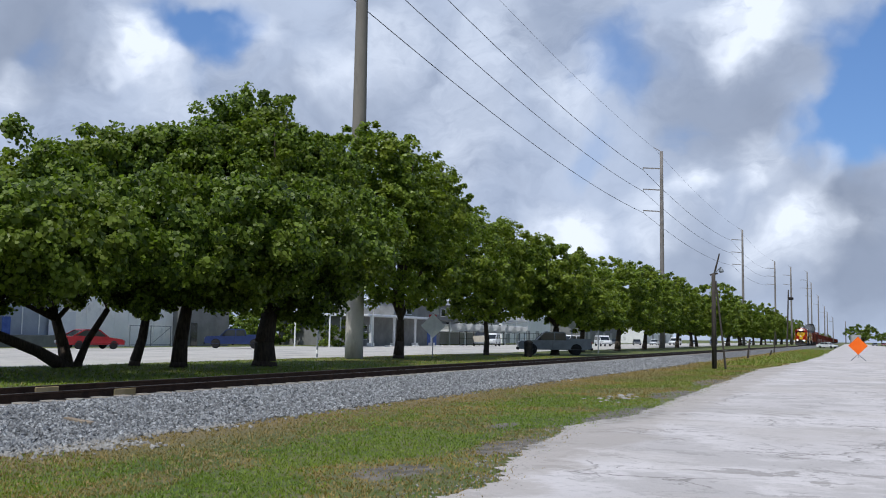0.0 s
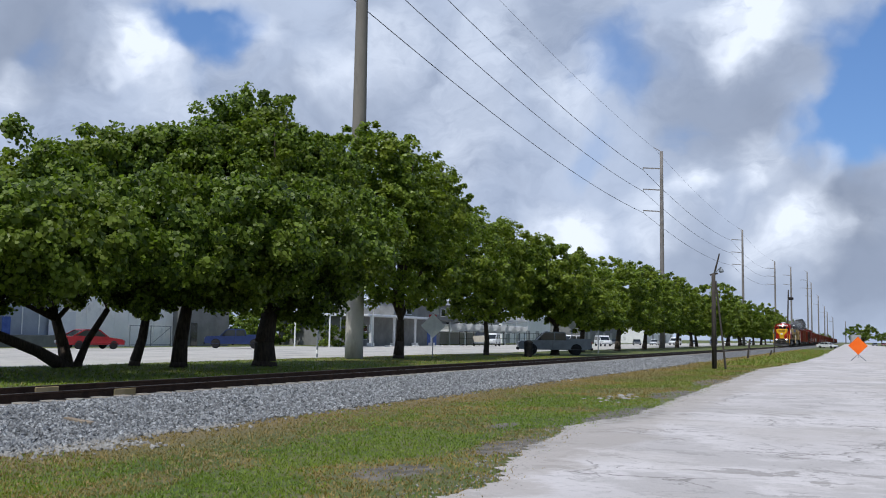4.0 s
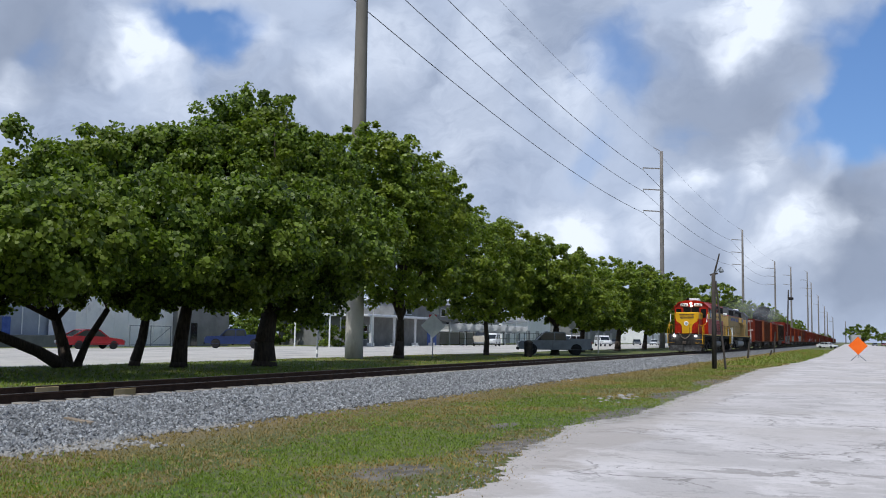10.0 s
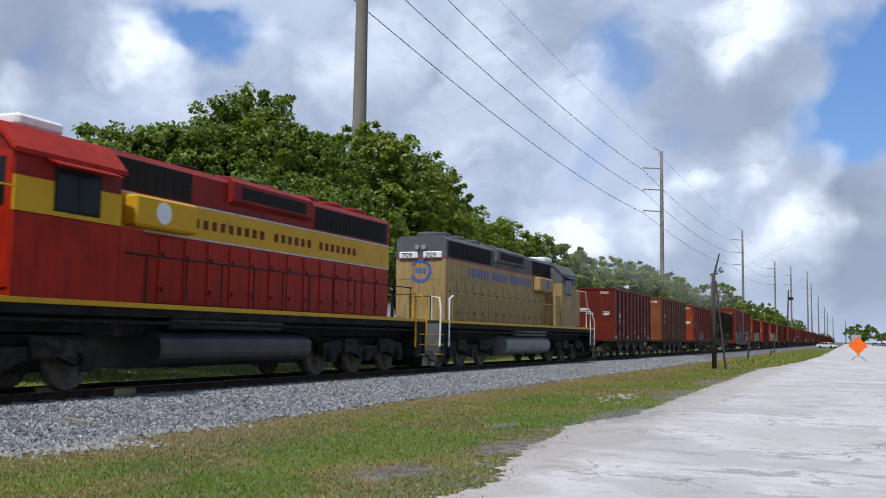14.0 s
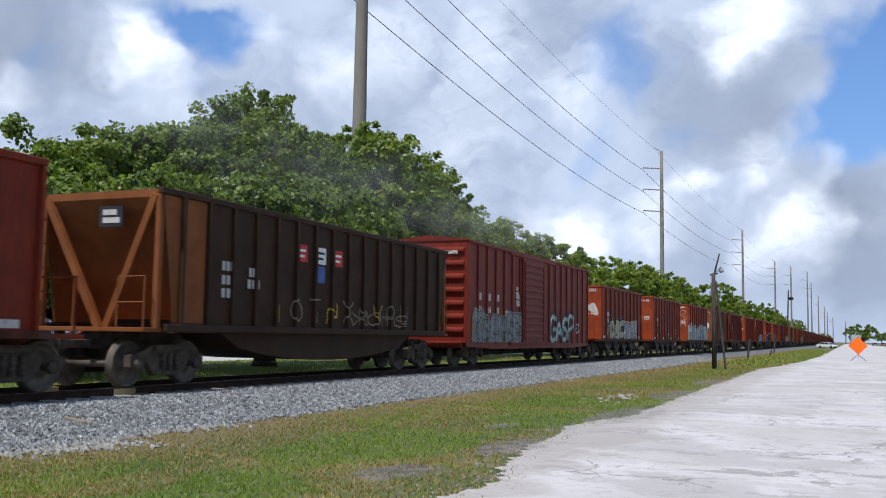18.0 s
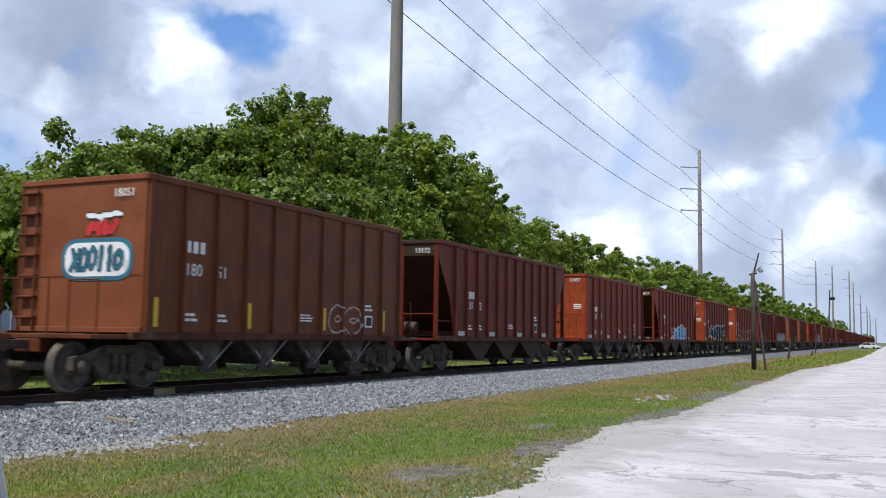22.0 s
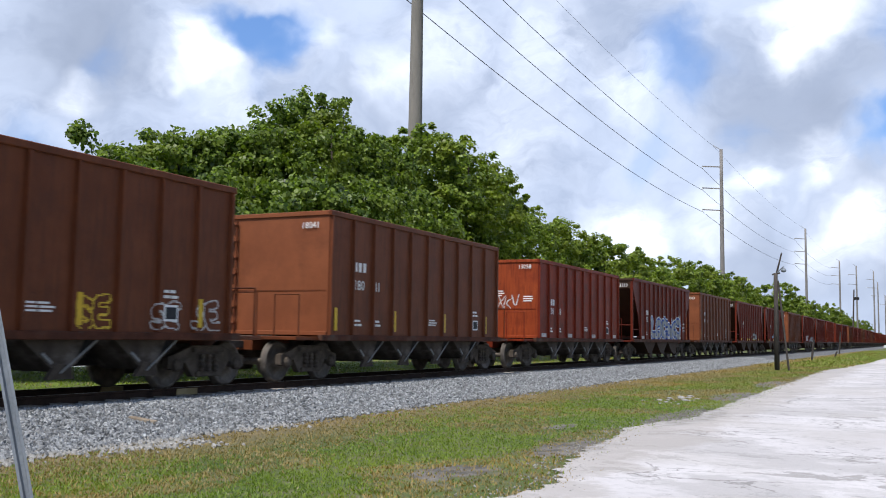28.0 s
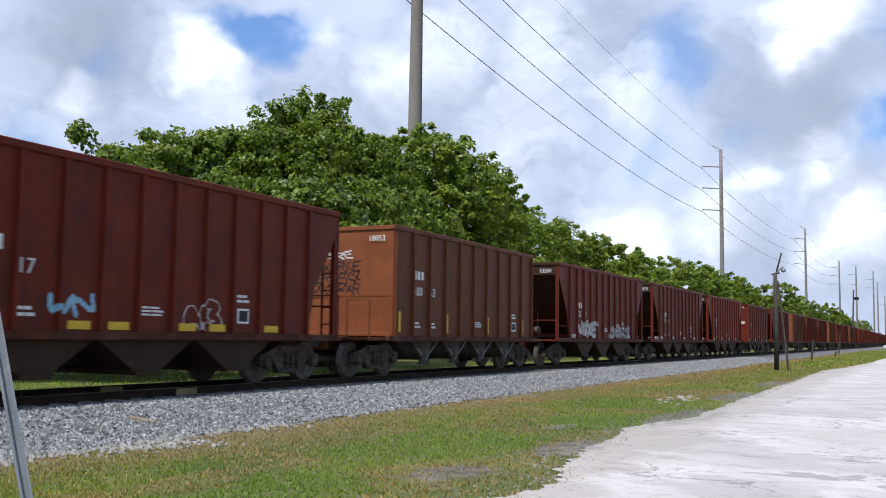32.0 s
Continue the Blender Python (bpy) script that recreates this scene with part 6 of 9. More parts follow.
GLYPHS = {
    "A": [[(0, 0), (.5, 1), (1, 0)], [(.24, .36), (.76, .36)]], "B": [[(0, 0), (0, 1), (.8, .95), (.9, .7), (.3, .52), (1, .35), (.8, .04), (0, 0)]],
    "C": [[(1, .85), (.6, 1), (.15, .85), (0, .5), (.15, .15), (.6, 0), (1, .15)]], "D": [[(0, 0), (0, 1), (.6, .95), (1, .6), (1, .4), (.6, .05), (0, 0)]],
    "E": [[(1, 1), (0, 1), (0, 0), (1, 0)], [(0, .52), (.8, .52)]], "G": [[(1, .85), (.5, 1), (.1, .8), (0, .4), (.2, .05), (.7, 0), (1, .2), (1, .45), (.6, .45)]],
    "H": [[(0, 0), (0, 1)], [(1, 0), (1, 1)], [(0, .5), (1, .5)]], "I": [[(.5, 0), (.5, 1)]], "J": [[(.2, 1), (1, 1), (.8, .2), (.4, 0), (0, .2)]],
    "K": [[(0, 0), (0, 1)], [(1, 1), (.1, .5), (1, 0)]], "L": [[(.2, 1), (0, .05), (1, .1)]], "M": [[(0, 0), (.1, 1), (.5, .4), (.9, 1), (1, 0)]],
    "N": [[(0, 0), (.05, 1), (.95, 0), (1, 1)]], "O": [[(.5, 1), (.1, .8), (0, .5), (.1, .2), (.5, 0), (.9, .2), (1, .5), (.9, .8), (.5, 1)]],
    "P": [[(0, 0), (0, 1), (.75, 1), (1, .75), (.75, .48), (0, .45)]], "R": [[(0, 0), (0, 1), (.7, 1), (1, .78), (.7, .52), (0, .5)], [(.45, .5), (1, 0)]],
    "S": [[(1, .85), (.6, 1), (.1, .85), (.1, .62), (.9, .4), (.95, .15), (.5, 0), (0, .12)]], "T": [[(0, 1), (1, 1)], [(.5, 1), (.5, 0)]],
    "U": [[(0, 1), (.05, .2), (.5, 0), (.95, .2), (1, 1)]], "V": [[(0, 1), (.5, 0), (1, 1)]], "W": [[(0, 1), (.2, 0), (.5, .6), (.8, 0), (1, 1)]],
    "X": [[(0, 0), (1, 1)], [(0, 1), (1, 0)]], "Y": [[(0, 1), (.5, .5), (1, 1)], [(.5, .5), (.45, 0)]], "Z": [[(0, 1), (1, 1), (0, 0), (1, 0)]]}


def stroke_distance(u, v, line, square=False):
    """How far each point of a grid lies from a line of strokes."""
    best = np.full(u.shape, 9.0)
    for (ax, ay), (bx, by) in zip(line, line[1:]):
        dx, dy = bx - ax, by - ay
        t = np.clip(((u - ax) * dx + (v - ay) * dy) / (dx * dx + dy * dy + 1e-9), 0, 1)
        p, q = np.abs(u - ax - t * dx), np.abs(v - ay - t * dy)
        best = np.minimum(best, (p ** 6 + q ** 6) ** (1 / 6) if square else np.hypot(p, q))
    return best


def rounded(pts):
    """A line of strokes with its corners cut twice."""
    for _ in range(2):
        cut = [pts[0]]
        for (ax, ay), (bx, by) in zip(pts, pts[1:]):
            cut += [(ax * 0.75 + bx * 0.25, ay * 0.75 + by * 0.25), (ax * 0.25 + bx * 0.75, ay * 0.25 + by * 0.75)]
        pts = cut + [pts[-1]]
    return pts


def hopper_skin(closed):
    """The near side of a hopper as a painter meets it: sheet and ribs. Returns the surface and where it bends."""
    centres = [1.93 + i * 0.978 for i in range(11)] if closed else [2.06 + i * 9.48 / 11 for i in range(12)]
    return skin(1.579, centres, 0.072)


def skin(flat, centres, height, foot=0.05, crest=0.032):
    def place(u, v):
        d = min(abs(u - c) for c in centres)
        return (flat + height * min(1.0, max(0.0, (foot - d) / (foot - crest))), u, v)
    return place, [c + k for c in centres for k in (-foot, -crest, crest, foot)]


def end_skin(y):
    return (lambda u, v: (u, y, v)), []


def mural(parent, surface_of, text, u0, u1, v0, v1, paints, seed, weight=0.13, line=0.045, halo=0.05, glint=0.0, ground=None, lean=0.12, label="spray-painted graffiti", cell=0.024, square=False, fills=(), bare=()):
    """Sprayed shapes that follow sheet and ribs. paints: fill, outline, halo, glint, ground; None leaves the car's paint.
    fills: further paints that the letters take in turn; bare: fields left unpainted."""
    place, bends = surface_of
    rnd = random.Random(seed)
    pad = weight + line + halo
    us = sorted([u0 - pad + cell * i for i in range(int((u1 - u0 + 2 * pad) / cell) + 1)] + [b for b in bends if u0 - pad < b < u1 + pad])
    us = [a for i, a in enumerate(us) if i == 0 or a - us[i - 1] > 0.002]
    vs = [v0 + cell * i for i in range(int((v1 - v0 + pad) / cell) + 1)]
    uc, vc = np.meshgrid((np.array(us[1:]) + us[:-1]) / 2, (np.array(vs[1:]) + vs[:-1]) / 2)
    wu = uc + 0.014 * np.sin(vc * 9.0 + seed) + 0.007 * np.sin(vc * 27 + uc * 11)
    wv = vc + 0.016 * np.sin(uc * 7.0 + seed * 2) + 0.007 * np.sin(uc * 23 + vc * 9)
    tone = np.full(uc.shape, -1)
    if ground:
        top = ground + (v1 - ground) * (0.5 + 0.3 * np.sin(uc * 1.7 + seed) + 0.2 * np.sin(uc * 4.3 + seed * 3))
        tone[vc < top + 0.09] = 2
        tone[vc < top] = 4
    n = len(text)
    step = (u1 - u0) / n
    for i, ch in enumerate(text):
        if ch == " ":
            continue
        lo, hi = v0 + weight * 0.75 + rnd.uniform(0, .05), v1 - weight - rnd.uniform(0, .16) * (v1 - v0)
        a, b = u0 + i * step + weight * 0.75, u0 + (i + 1) * step - weight * 0.45
        if ch == "I":
            a, b = a + 0.25 * step, b - 0.25 * step
        tilt = rnd.uniform(-lean, lean)
        d = np.full(uc.shape, 9.0)
        for pts in GLYPHS[ch]:
            d = np.minimum(d, stroke_distance(wu, wv, [(a + (b - a) * p + tilt * (q - 0.5), lo + (hi - lo) * q) for p, q in (pts if square else rounded(pts))], square))
        w = weight * rnd.uniform(0.88, 1.1)
        tone[(d < w + line + halo) & ((tone == -1) | (tone == 2))] = 2
        tone[d < w + line] = 1
        tone[d < w] = 5 + i % len(fills) if fills else 0
        if glint:
            tone[(np.abs(d - w * 0.5) < glint) & (wu < (a + b) / 2) & (wv > (lo + hi) / 2)] = 3
    for a, b, lo, hi in bare:
        tone[(wu > a) & (wu < b) & (wv > lo) & (wv < hi)] = -1
    paints = (*paints, *fills)
    used = [m for m in paints if m]
    slot = {k: used.index(m) for k, m in enumerate(paints) if m}
    verts, seat, faces, mats = [], {}, [], []
    for j, i in zip(*np.nonzero(tone >= 0)):
        k = int(tone[j, i])
        if k not in slot:
            continue
        quad = []
        for p, q in ((i, j), (i + 1, j), (i + 1, j + 1), (i, j + 1)):
            if (p, q) not in seat:
                seat[p, q] = len(verts)
                verts.append(place(us[p], vs[q]))
            quad.append(seat[p, q])
        faces.append(quad)
        mats.append(slot[k])
    me = bpy.data.meshes.new("graffiti")
    me.from_pydata(verts, [], faces)
    for m in used:
        me.materials.append(m)
    me.polygons.foreach_set("material_index", mats)
    return part("graffiti", me, None, parent, label)


def far_hopper(car, paint, y0, y1, zb, zt, hw, closed):
    """The body of a hopper that stays far off: the same shapes in fewer parts."""
    p = paint.name

    def side():
        if closed:
            g = Geo().box(-0.012, 0.012, y0, y1, zb, zt)
        else:
            g = Geo().prism([(y0, zt), (y0, zt - 0.42), (1.75, 2.15), (2.0, zb), (11.6, zb), (11.85, 2.15), (y1, zt - 0.42), (y1, zt)], "x", -0.012, 0.012)
        return g

    def end():
        if closed:
            return Geo().box(-hw, hw, -0.012, 0.012, zb, zt).box(-1.5, 1.5, -1.15, -0.02, zb - 0.13, zb - 0.05)
        return Geo().prism([(0.0, zt), (0.0, zt - 0.42), (2.35, 1.25), (2.42, 1.30), (0.06, zt - 0.38), (0.06, zt)], "x", -hw, hw).box(-1.55, 1.55, -0.35, 2.0, zb - 0.13, zb - 0.06)

    def chutes():
        g = Geo().box(-0.2, 0.2, 0.9, 12.75, 0.74, 1.04).box(-1.5, 1.5, y0 + 1.8, y1 - 1.8, zb + 0.02, zb + 0.06)
        for y in ((3.95, 5.87, 7.79, 9.71) if closed else (4.35, 6.8, 9.25)):
            g.prism([(y - 0.95, 1.06), (y + 0.95, 1.06), (y + 0.15, 0.42), (y - 0.15, 0.42)], "x", -1.42, 1.42)
        return g
    for s in (-1, 1):
        sh = part("side_sheet", shared(("far_side", p, closed), side, paint), None, car, at=Matrix.Translation((s * hw, 0 if s > 0 else y0 + y1, 0)) @ Matrix.Rotation(0 if s > 0 else math.pi, 4, "Z"))
        part("top_chord", shared(("far_chord", p, closed), lambda: Geo().box(-0.07, 0.07, y0 - 0.04, y1 + 0.04, zt - 0.06, zt + 0.07), paint), None, sh)
        part("side_sill", shared(("far_sill", p, closed), lambda: Geo().box(-0.06, 0.06, y0 - 0.3, y1 + 0.3, zb - 0.14, zb), SILLBROWN), None, sh)
        if s > 0:
            for i in range(11 if closed else 12):
                part("rib", shared(("far_rib", p, closed), lambda: Geo().box(0.012, 0.08, -0.045, 0.045, zb, zt - 0.06), paint), None, sh, at=(0, y0 + 0.06 + i * (y1 - y0 - 0.12) / 10 if closed else 2.06 + i * 9.48 / 11, 0))
    for y, s in ((y0, -1), (y1, 1)):
        turn = Matrix.Translation((0, y, 0)) @ Matrix.Rotation(0 if s < 0 else math.pi, 4, "Z")
        e = part("end_sheet", shared(("far_end", p, closed), end, SUNLIT_ENDS.get(paint, paint) if closed else paint), None, car, at=turn)
        if not closed:
            for k in (-1.50, 1.50):
                part("end_post", shared(("end_post", p), lambda: Geo().box(-0.06, 0.06, -0.02, 0.08, zb - 0.1, zt - 0.05, 0.01), paint), None, e, at=(k, 0, 0))
    part("discharge_chute", shared(("far_chutes", closed), chutes, GRIME), None, car)
    far_bogie(car, 1.90)
    far_bogie(car, 11.72)
    return car


def closed_hopper(paint, label, far=False):
    """An aggregate hopper with upright end sheets: 13.65 m over the couplers, body 9.9 m."""
    car = thing("hopper_car", (0, 0, 0), label, "freight car", "cars of the freight train")
    p = paint.name
    y0, y1, zb, zt, hw = 1.87, 11.77, 1.08, 3.93 if paint is BROWN else 3.86, 1.56
    if far:
        return far_hopper(car, paint, y0, y1, zb, zt, hw, True)
    for s in (-1, 1):
        part("side_sheet", shared(("side_sheet", p), lambda: Geo().box(-0.012, 0.012, y0, y1, zb, zt), paint), None, car, at=(s * hw, 0, 0))
        part("top_chord", shared(("top_chord", p), lambda: Geo().box(-0.07, 0.07, y0 - 0.04, y1 + 0.04, zt - 0.06, zt + 0.07, 0.015), paint), None, car, at=(s * hw, 0, 0))
        part("side_sill", shared(("side_sill", p), lambda: Geo().box(-0.06, 0.06, y0 - 0.3, y1 + 0.3, zb - 0.14, zb, 0.012), SILLBROWN), None, car, at=(s * (hw + 0.01), 0, 0))
        rib = shared(("rib", p), lambda: Geo().prism([(-0.05, 0.0), (-0.032, 0.072), (0.032, 0.072), (0.05, 0.0)], "z", zb, zt - 0.06).turned(Matrix(((0, 1, 0, 0), (-1, 0, 0, 0), (0, 0, 1, 0), (0, 0, 0, 1)))), paint)
        for i in range(11):
            part("rib", rib, None, car, at=Matrix.Translation((s * (hw + 0.01), y0 + 0.06 + i * (y1 - y0 - 0.12) / 10, 0)) @ Matrix.Rotation(0 if s > 0 else math.pi, 4, "Z"))
    for k, (y, s) in enumerate(((y0, -1), (y1, 1))):
        turn = Matrix.Translation((0, y, 0)) @ Matrix.Rotation(0 if s < 0 else math.pi, 4, "Z")
        end = part("end_sheet", shared(("end_sheet", p), lambda: Geo().box(-hw, hw, -0.012, 0.012, zb, zt).box(-hw, hw, -0.05, 0.03, zt - 0.05, zt + 0.06, 0.012).box(-hw, hw, -0.06, 0.02, zb - 0.02, zb + 0.08, 0.01), SUNLIT_ENDS.get(paint, paint)), None, car, at=turn)
        part("lap_seam", shared(("lap_seam", p), lambda: Geo().box(-hw + 0.06, hw - 0.06, -0.020, -0.012, 2.10, 2.13), paint), None, end)
        part("end_platform", shared(("end_platform", p), lambda: Geo().box(-1.5, 1.5, -1.15, -0.02, zb - 0.13, zb - 0.05, 0.01).box(-0.3, 0.3, -1.15, 0.3, 0.70, zb - 0.13, 0.02), paint), None, car, at=turn)

        def ladder():
            g = Geo().box(-1.50, -1.46, -0.12, -0.08, zb, zt - 0.1).box(-1.10, -1.06, -0.12, -0.08, zb, zt - 0.1)
            for i in range(7):
                z = zb + 0.25 + i * 0.40
                g.tube((-1.50, -0.13, z), (-1.06, -0.13, z), 0.020).box(-1.47, -1.09, -0.10, -0.02, z - 0.03, z + 0.02)
            return g
        part("ladder", shared(("ladder", p), ladder, paint), None, end)

        def rail():
            g = Geo()
            for a, b, h in ((-1.45, 0.25, 0.95), (0.75, 1.42, 0.90)):
                g.pipe([(a, -0.95, zb - 0.05), (a, -0.95, zb + h), (b, -0.95, zb + h), (b, -0.95, zb - 0.05)], 0.020)
            return g.tube((-0.6, -0.95, zb), (-0.6, -0.95, zb + 0.95), 0.018)
        part("safety_railing", shared(("safety_railing", p), rail, paint), None, end)
    part("floor_sheet", shared("floor_sheet_closed", lambda: Geo().box(-1.5, 1.5, y0 + 0.05, y1 - 0.05, zb + 0.02, zb + 0.06), GRIME), None, car)
    part("centre_sill", shared("centre_sill", lambda: Geo().box(-0.20, 0.20, 0.9, 12.75, 0.74, 1.04, 0.02), GRIME), None, car)

    def chute():
        # a pair of doors under the floor, a V across the car
        g = Geo()
        g.prism([(-0.95, 1.06), (0.95, 1.06), (0.12, 0.42), (-0.12, 0.42)], "x", 0.42, 1.42)
        g.prism([(-0.95, 1.06), (0.95, 1.06), (0.12, 0.42), (-0.12, 0.42)], "x", -1.42, -0.42)
        return g

    # added black box: stands in for the deep shade between the chutes
    part("gate_beam", shared("gate_beam", lambda: Geo().box(-0.40, 0.40, 2.95, 10.75, 0.46, 1.06, 0.03), BLACK), None, car, "black box added as shade between the chutes")

    def strut():
        return Geo().beam((0, -0.05, 0.40), (0.03, 0.75, 1.0), 0.02, 0.026)
    for k in range(4):
        c = part("discharge_chute", shared("discharge_chute", chute, DUSTY), None, car, "dusty discharge chute", (0, 3.95 + k * 1.92, 0))
        for s in (-1, 1):
            part("door_strut", shared("door_strut", strut, SILVER), None, c, at=(s * 1.46, 0, 0))
            part("door_hinge", shared("door_hinge", lambda: Geo().beam((0, -0.22, 0.56), (0.0, -0.42, 0.72), 0.02, 0.05), SILVER), None, c, at=(s * 1.45, 0, 0))
            part("door_latch", shared("door_latch", lambda: Geo().prism([(-0.30, 0.30), (0.26, 0.30), (0.20, 0.52), (-0.12, 0.56)], "x", -0.04, 0.04), GRIME), None, c, at=(s * 1.40, 0, 0))
            # black triangle laid on the chute side as a shaded hollow
            part("door_seam", shared("chute_shade_patch", lambda: Geo().prism([(0.30, 0.60), (0.86, 1.04), (0.50, 1.04)], "x", -0.004, 0.004), BLACK), None, c, at=(s * 1.425, 0, 0))
    freight_bogie(car, 1.90)
    freight_bogie(car, 11.75)
    coupler(car, 0, 1)
    coupler(car, 13.65, -1)
    return car


def open_hopper(paint, label, far=False):
    """A hopper with sloping end sheets and open ends carried on posts: 13.6 m, top 12 m long."""
    car = thing("open_end_hopper_car", (0, 0, 0), label, "freight car", "cars of the freight train")
    p = paint.name
    y0, y1, zb, zt, hw = 0.85, 12.75, 1.08, 3.92, 1.56
    a0, a1 = 2.0, 11.6     # where the upright side reaches the sill
    if far:
        return far_hopper(car, paint, y0, y1, zb, zt, hw, False)
    for s in (-1, 1):
        part("side_sheet", shared(("open_side_sheet", p), lambda: Geo().prism([(y0, zt), (y0, zt - 0.42), (a0 - 0.25, 2.15), (a0, zb), (a1, zb), (a1 + 0.25, 2.15), (y1, zt - 0.42), (y1, zt)], "x", -0.012, 0.012), paint), None, car, at=(s * hw, 0, 0))
        part("top_chord", shared(("open_top_chord", p), lambda: Geo().box(-0.07, 0.07, y0 - 0.04, y1 + 0.04, zt - 0.06, zt + 0.07, 0.015), paint), None, car, at=(s * hw, 0, 0))
        part("side_sill", shared(("open_side_sill", p), lambda: Geo().box(-0.06, 0.06, y0, y1, zb - 0.14, zb, 0.012), SILLBROWN), None, car, at=(s * (hw + 0.01), 0, 0))
        rib = shared(("open_rib", p), lambda: Geo().prism([(-0.05, 0.0), (-0.032, 0.072), (0.032, 0.072), (0.05, 0.0)], "z", zb, zt - 0.06).turned(Matrix(((0, 1, 0, 0), (-1, 0, 0, 0), (0, 0, 1, 0), (0, 0, 0, 1)))), paint)
        for i in range(12):
            part("rib", rib, None, car, at=Matrix.Translation((s * (hw + 0.01), a0 + 0.06 + i * (a1 - a0 - 0.12) / 11, 0)) @ Matrix.Rotation(0 if s > 0 else math.pi, 4, "Z"))
    for y, s in ((y0, -1), (y1, 1)):
        turn = Matrix.Translation((0, y, 0)) @ Matrix.Rotation(0 if s < 0 else math.pi, 4, "Z")
        # the sloping sheets are much darker than the car's paint
        end = part("slope_sheet", shared(("slope_sheet", p), lambda: Geo().prism([(0.0, zt), (0.0, zt - 0.42), (2.35, 1.25), (2.42, 1.30), (0.06, zt - 0.38), (0.06, zt)], "x", -hw, hw).box(-hw, hw, -0.05, 0.03, zt - 0.05, zt + 0.06, 0.012), DARKBROWN), None, car, "very dark brown sloping end sheet", turn)
        for k in (-1.50, -0.35, 0.35, 1.50):
            part("end_post", shared(("end_post", p), lambda: Geo().box(-0.06, 0.06, -0.02, 0.08, zb - 0.1, zt - 0.05, 0.01), paint), None, end, at=(k, 0, 0))
        part("end_platform", shared(("open_end_platform", p), lambda: Geo().box(-1.55, 1.55, -0.35, 2.0, zb - 0.13, zb - 0.06, 0.01).box(-0.3, 0.3, -0.4, 1.6, 0.70, zb - 0.13, 0.02), paint), None, end)

        def rail():
            g = Geo().pipe([(-1.45, -0.30, zb - 0.05), (-1.45, -0.30, zb + 0.95), (-0.45, -0.30, zb + 0.95), (-0.45, -0.30, zb - 0.05)], 0.020)
            g.tube((-1.55, 0.04, 1.75), (1.55, 0.04, 1.75), 0.02).tube((1.50, 0.05, 1.55), (1.50, 1.2, 1.55), 0.02).tube((1.50, 0.05, 3.0), (1.50, 0.9, 3.0), 0.02)
            return g.beam((-0.2, 0.1, 1.1), (0.55, 0.1, 1.75), 0.04, 0.06)
        part("safety_railing", shared(("open_railing", p), rail, paint), None, end)

        def ladder():
            g = Geo().box(-1.55, -1.51, -0.10, -0.06, zb, zt - 0.1).box(-1.15, -1.11, -0.10, -0.06, zb, zt - 0.1)
            for i in range(7):
                g.tube((-1.53, -0.08, zb + 0.25 + i * 0.40), (-1.13, -0.08, zb + 0.25 + i * 0.40), 0.017)
            return g
        part("ladder", shared(("open_ladder", p), ladder, paint), None, end)

        def cylinder():
            return Geo().lathe([(0.14, -0.3), (0.17, -0.28), (0.17, 0.28), (0.14, 0.3)], (0.3, 0.55, 1.35), 12).box(-0.2, 0.1, 0.4, 0.75, 1.02, 1.3, 0.02)
        part("brake_cylinder", shared("brake_cylinder", cylinder, GRIME), None, end)
    part("centre_sill", shared("centre_sill", lambda: Geo().box(-0.20, 0.20, 0.9, 12.75, 0.74, 1.04, 0.02), GRIME), None, car)
    part("floor_sheet", shared("floor_sheet_open", lambda: Geo().box(-1.5, 1.5, 2.6, 11.0, zb + 0.02, zb + 0.06), GRIME), None, car)

    def bay():
        return Geo().prism([(-1.35, 1.06), (1.35, 1.06), (0.30, 0.38), (-0.30, 0.38)], "x", -1.45, 1.45).box(-1.5, 1.5, -0.32, 0.32, 0.32, 0.40, 0.01)
    # added black box in place of the shade between the bays
    part("gate_beam", shared("open_shade_box", lambda: Geo().box(-0.40, 0.40, 3.0, 10.6, 0.46, 1.06, 0.03), BLACK), None, car, "black box added as shade between the bays")
    for y in (4.35, 6.8, 9.25):
        part("hopper_bay", shared("hopper_bay", bay, DARKBROWN), None, car, "very dark brown hopper bay", (0, y, 0))
    freight_bogie(car, 1.90)
    freight_bogie(car, 11.70)
    coupler(car, 0, 1)
    coupler(car, 13.6, -1)
    return car


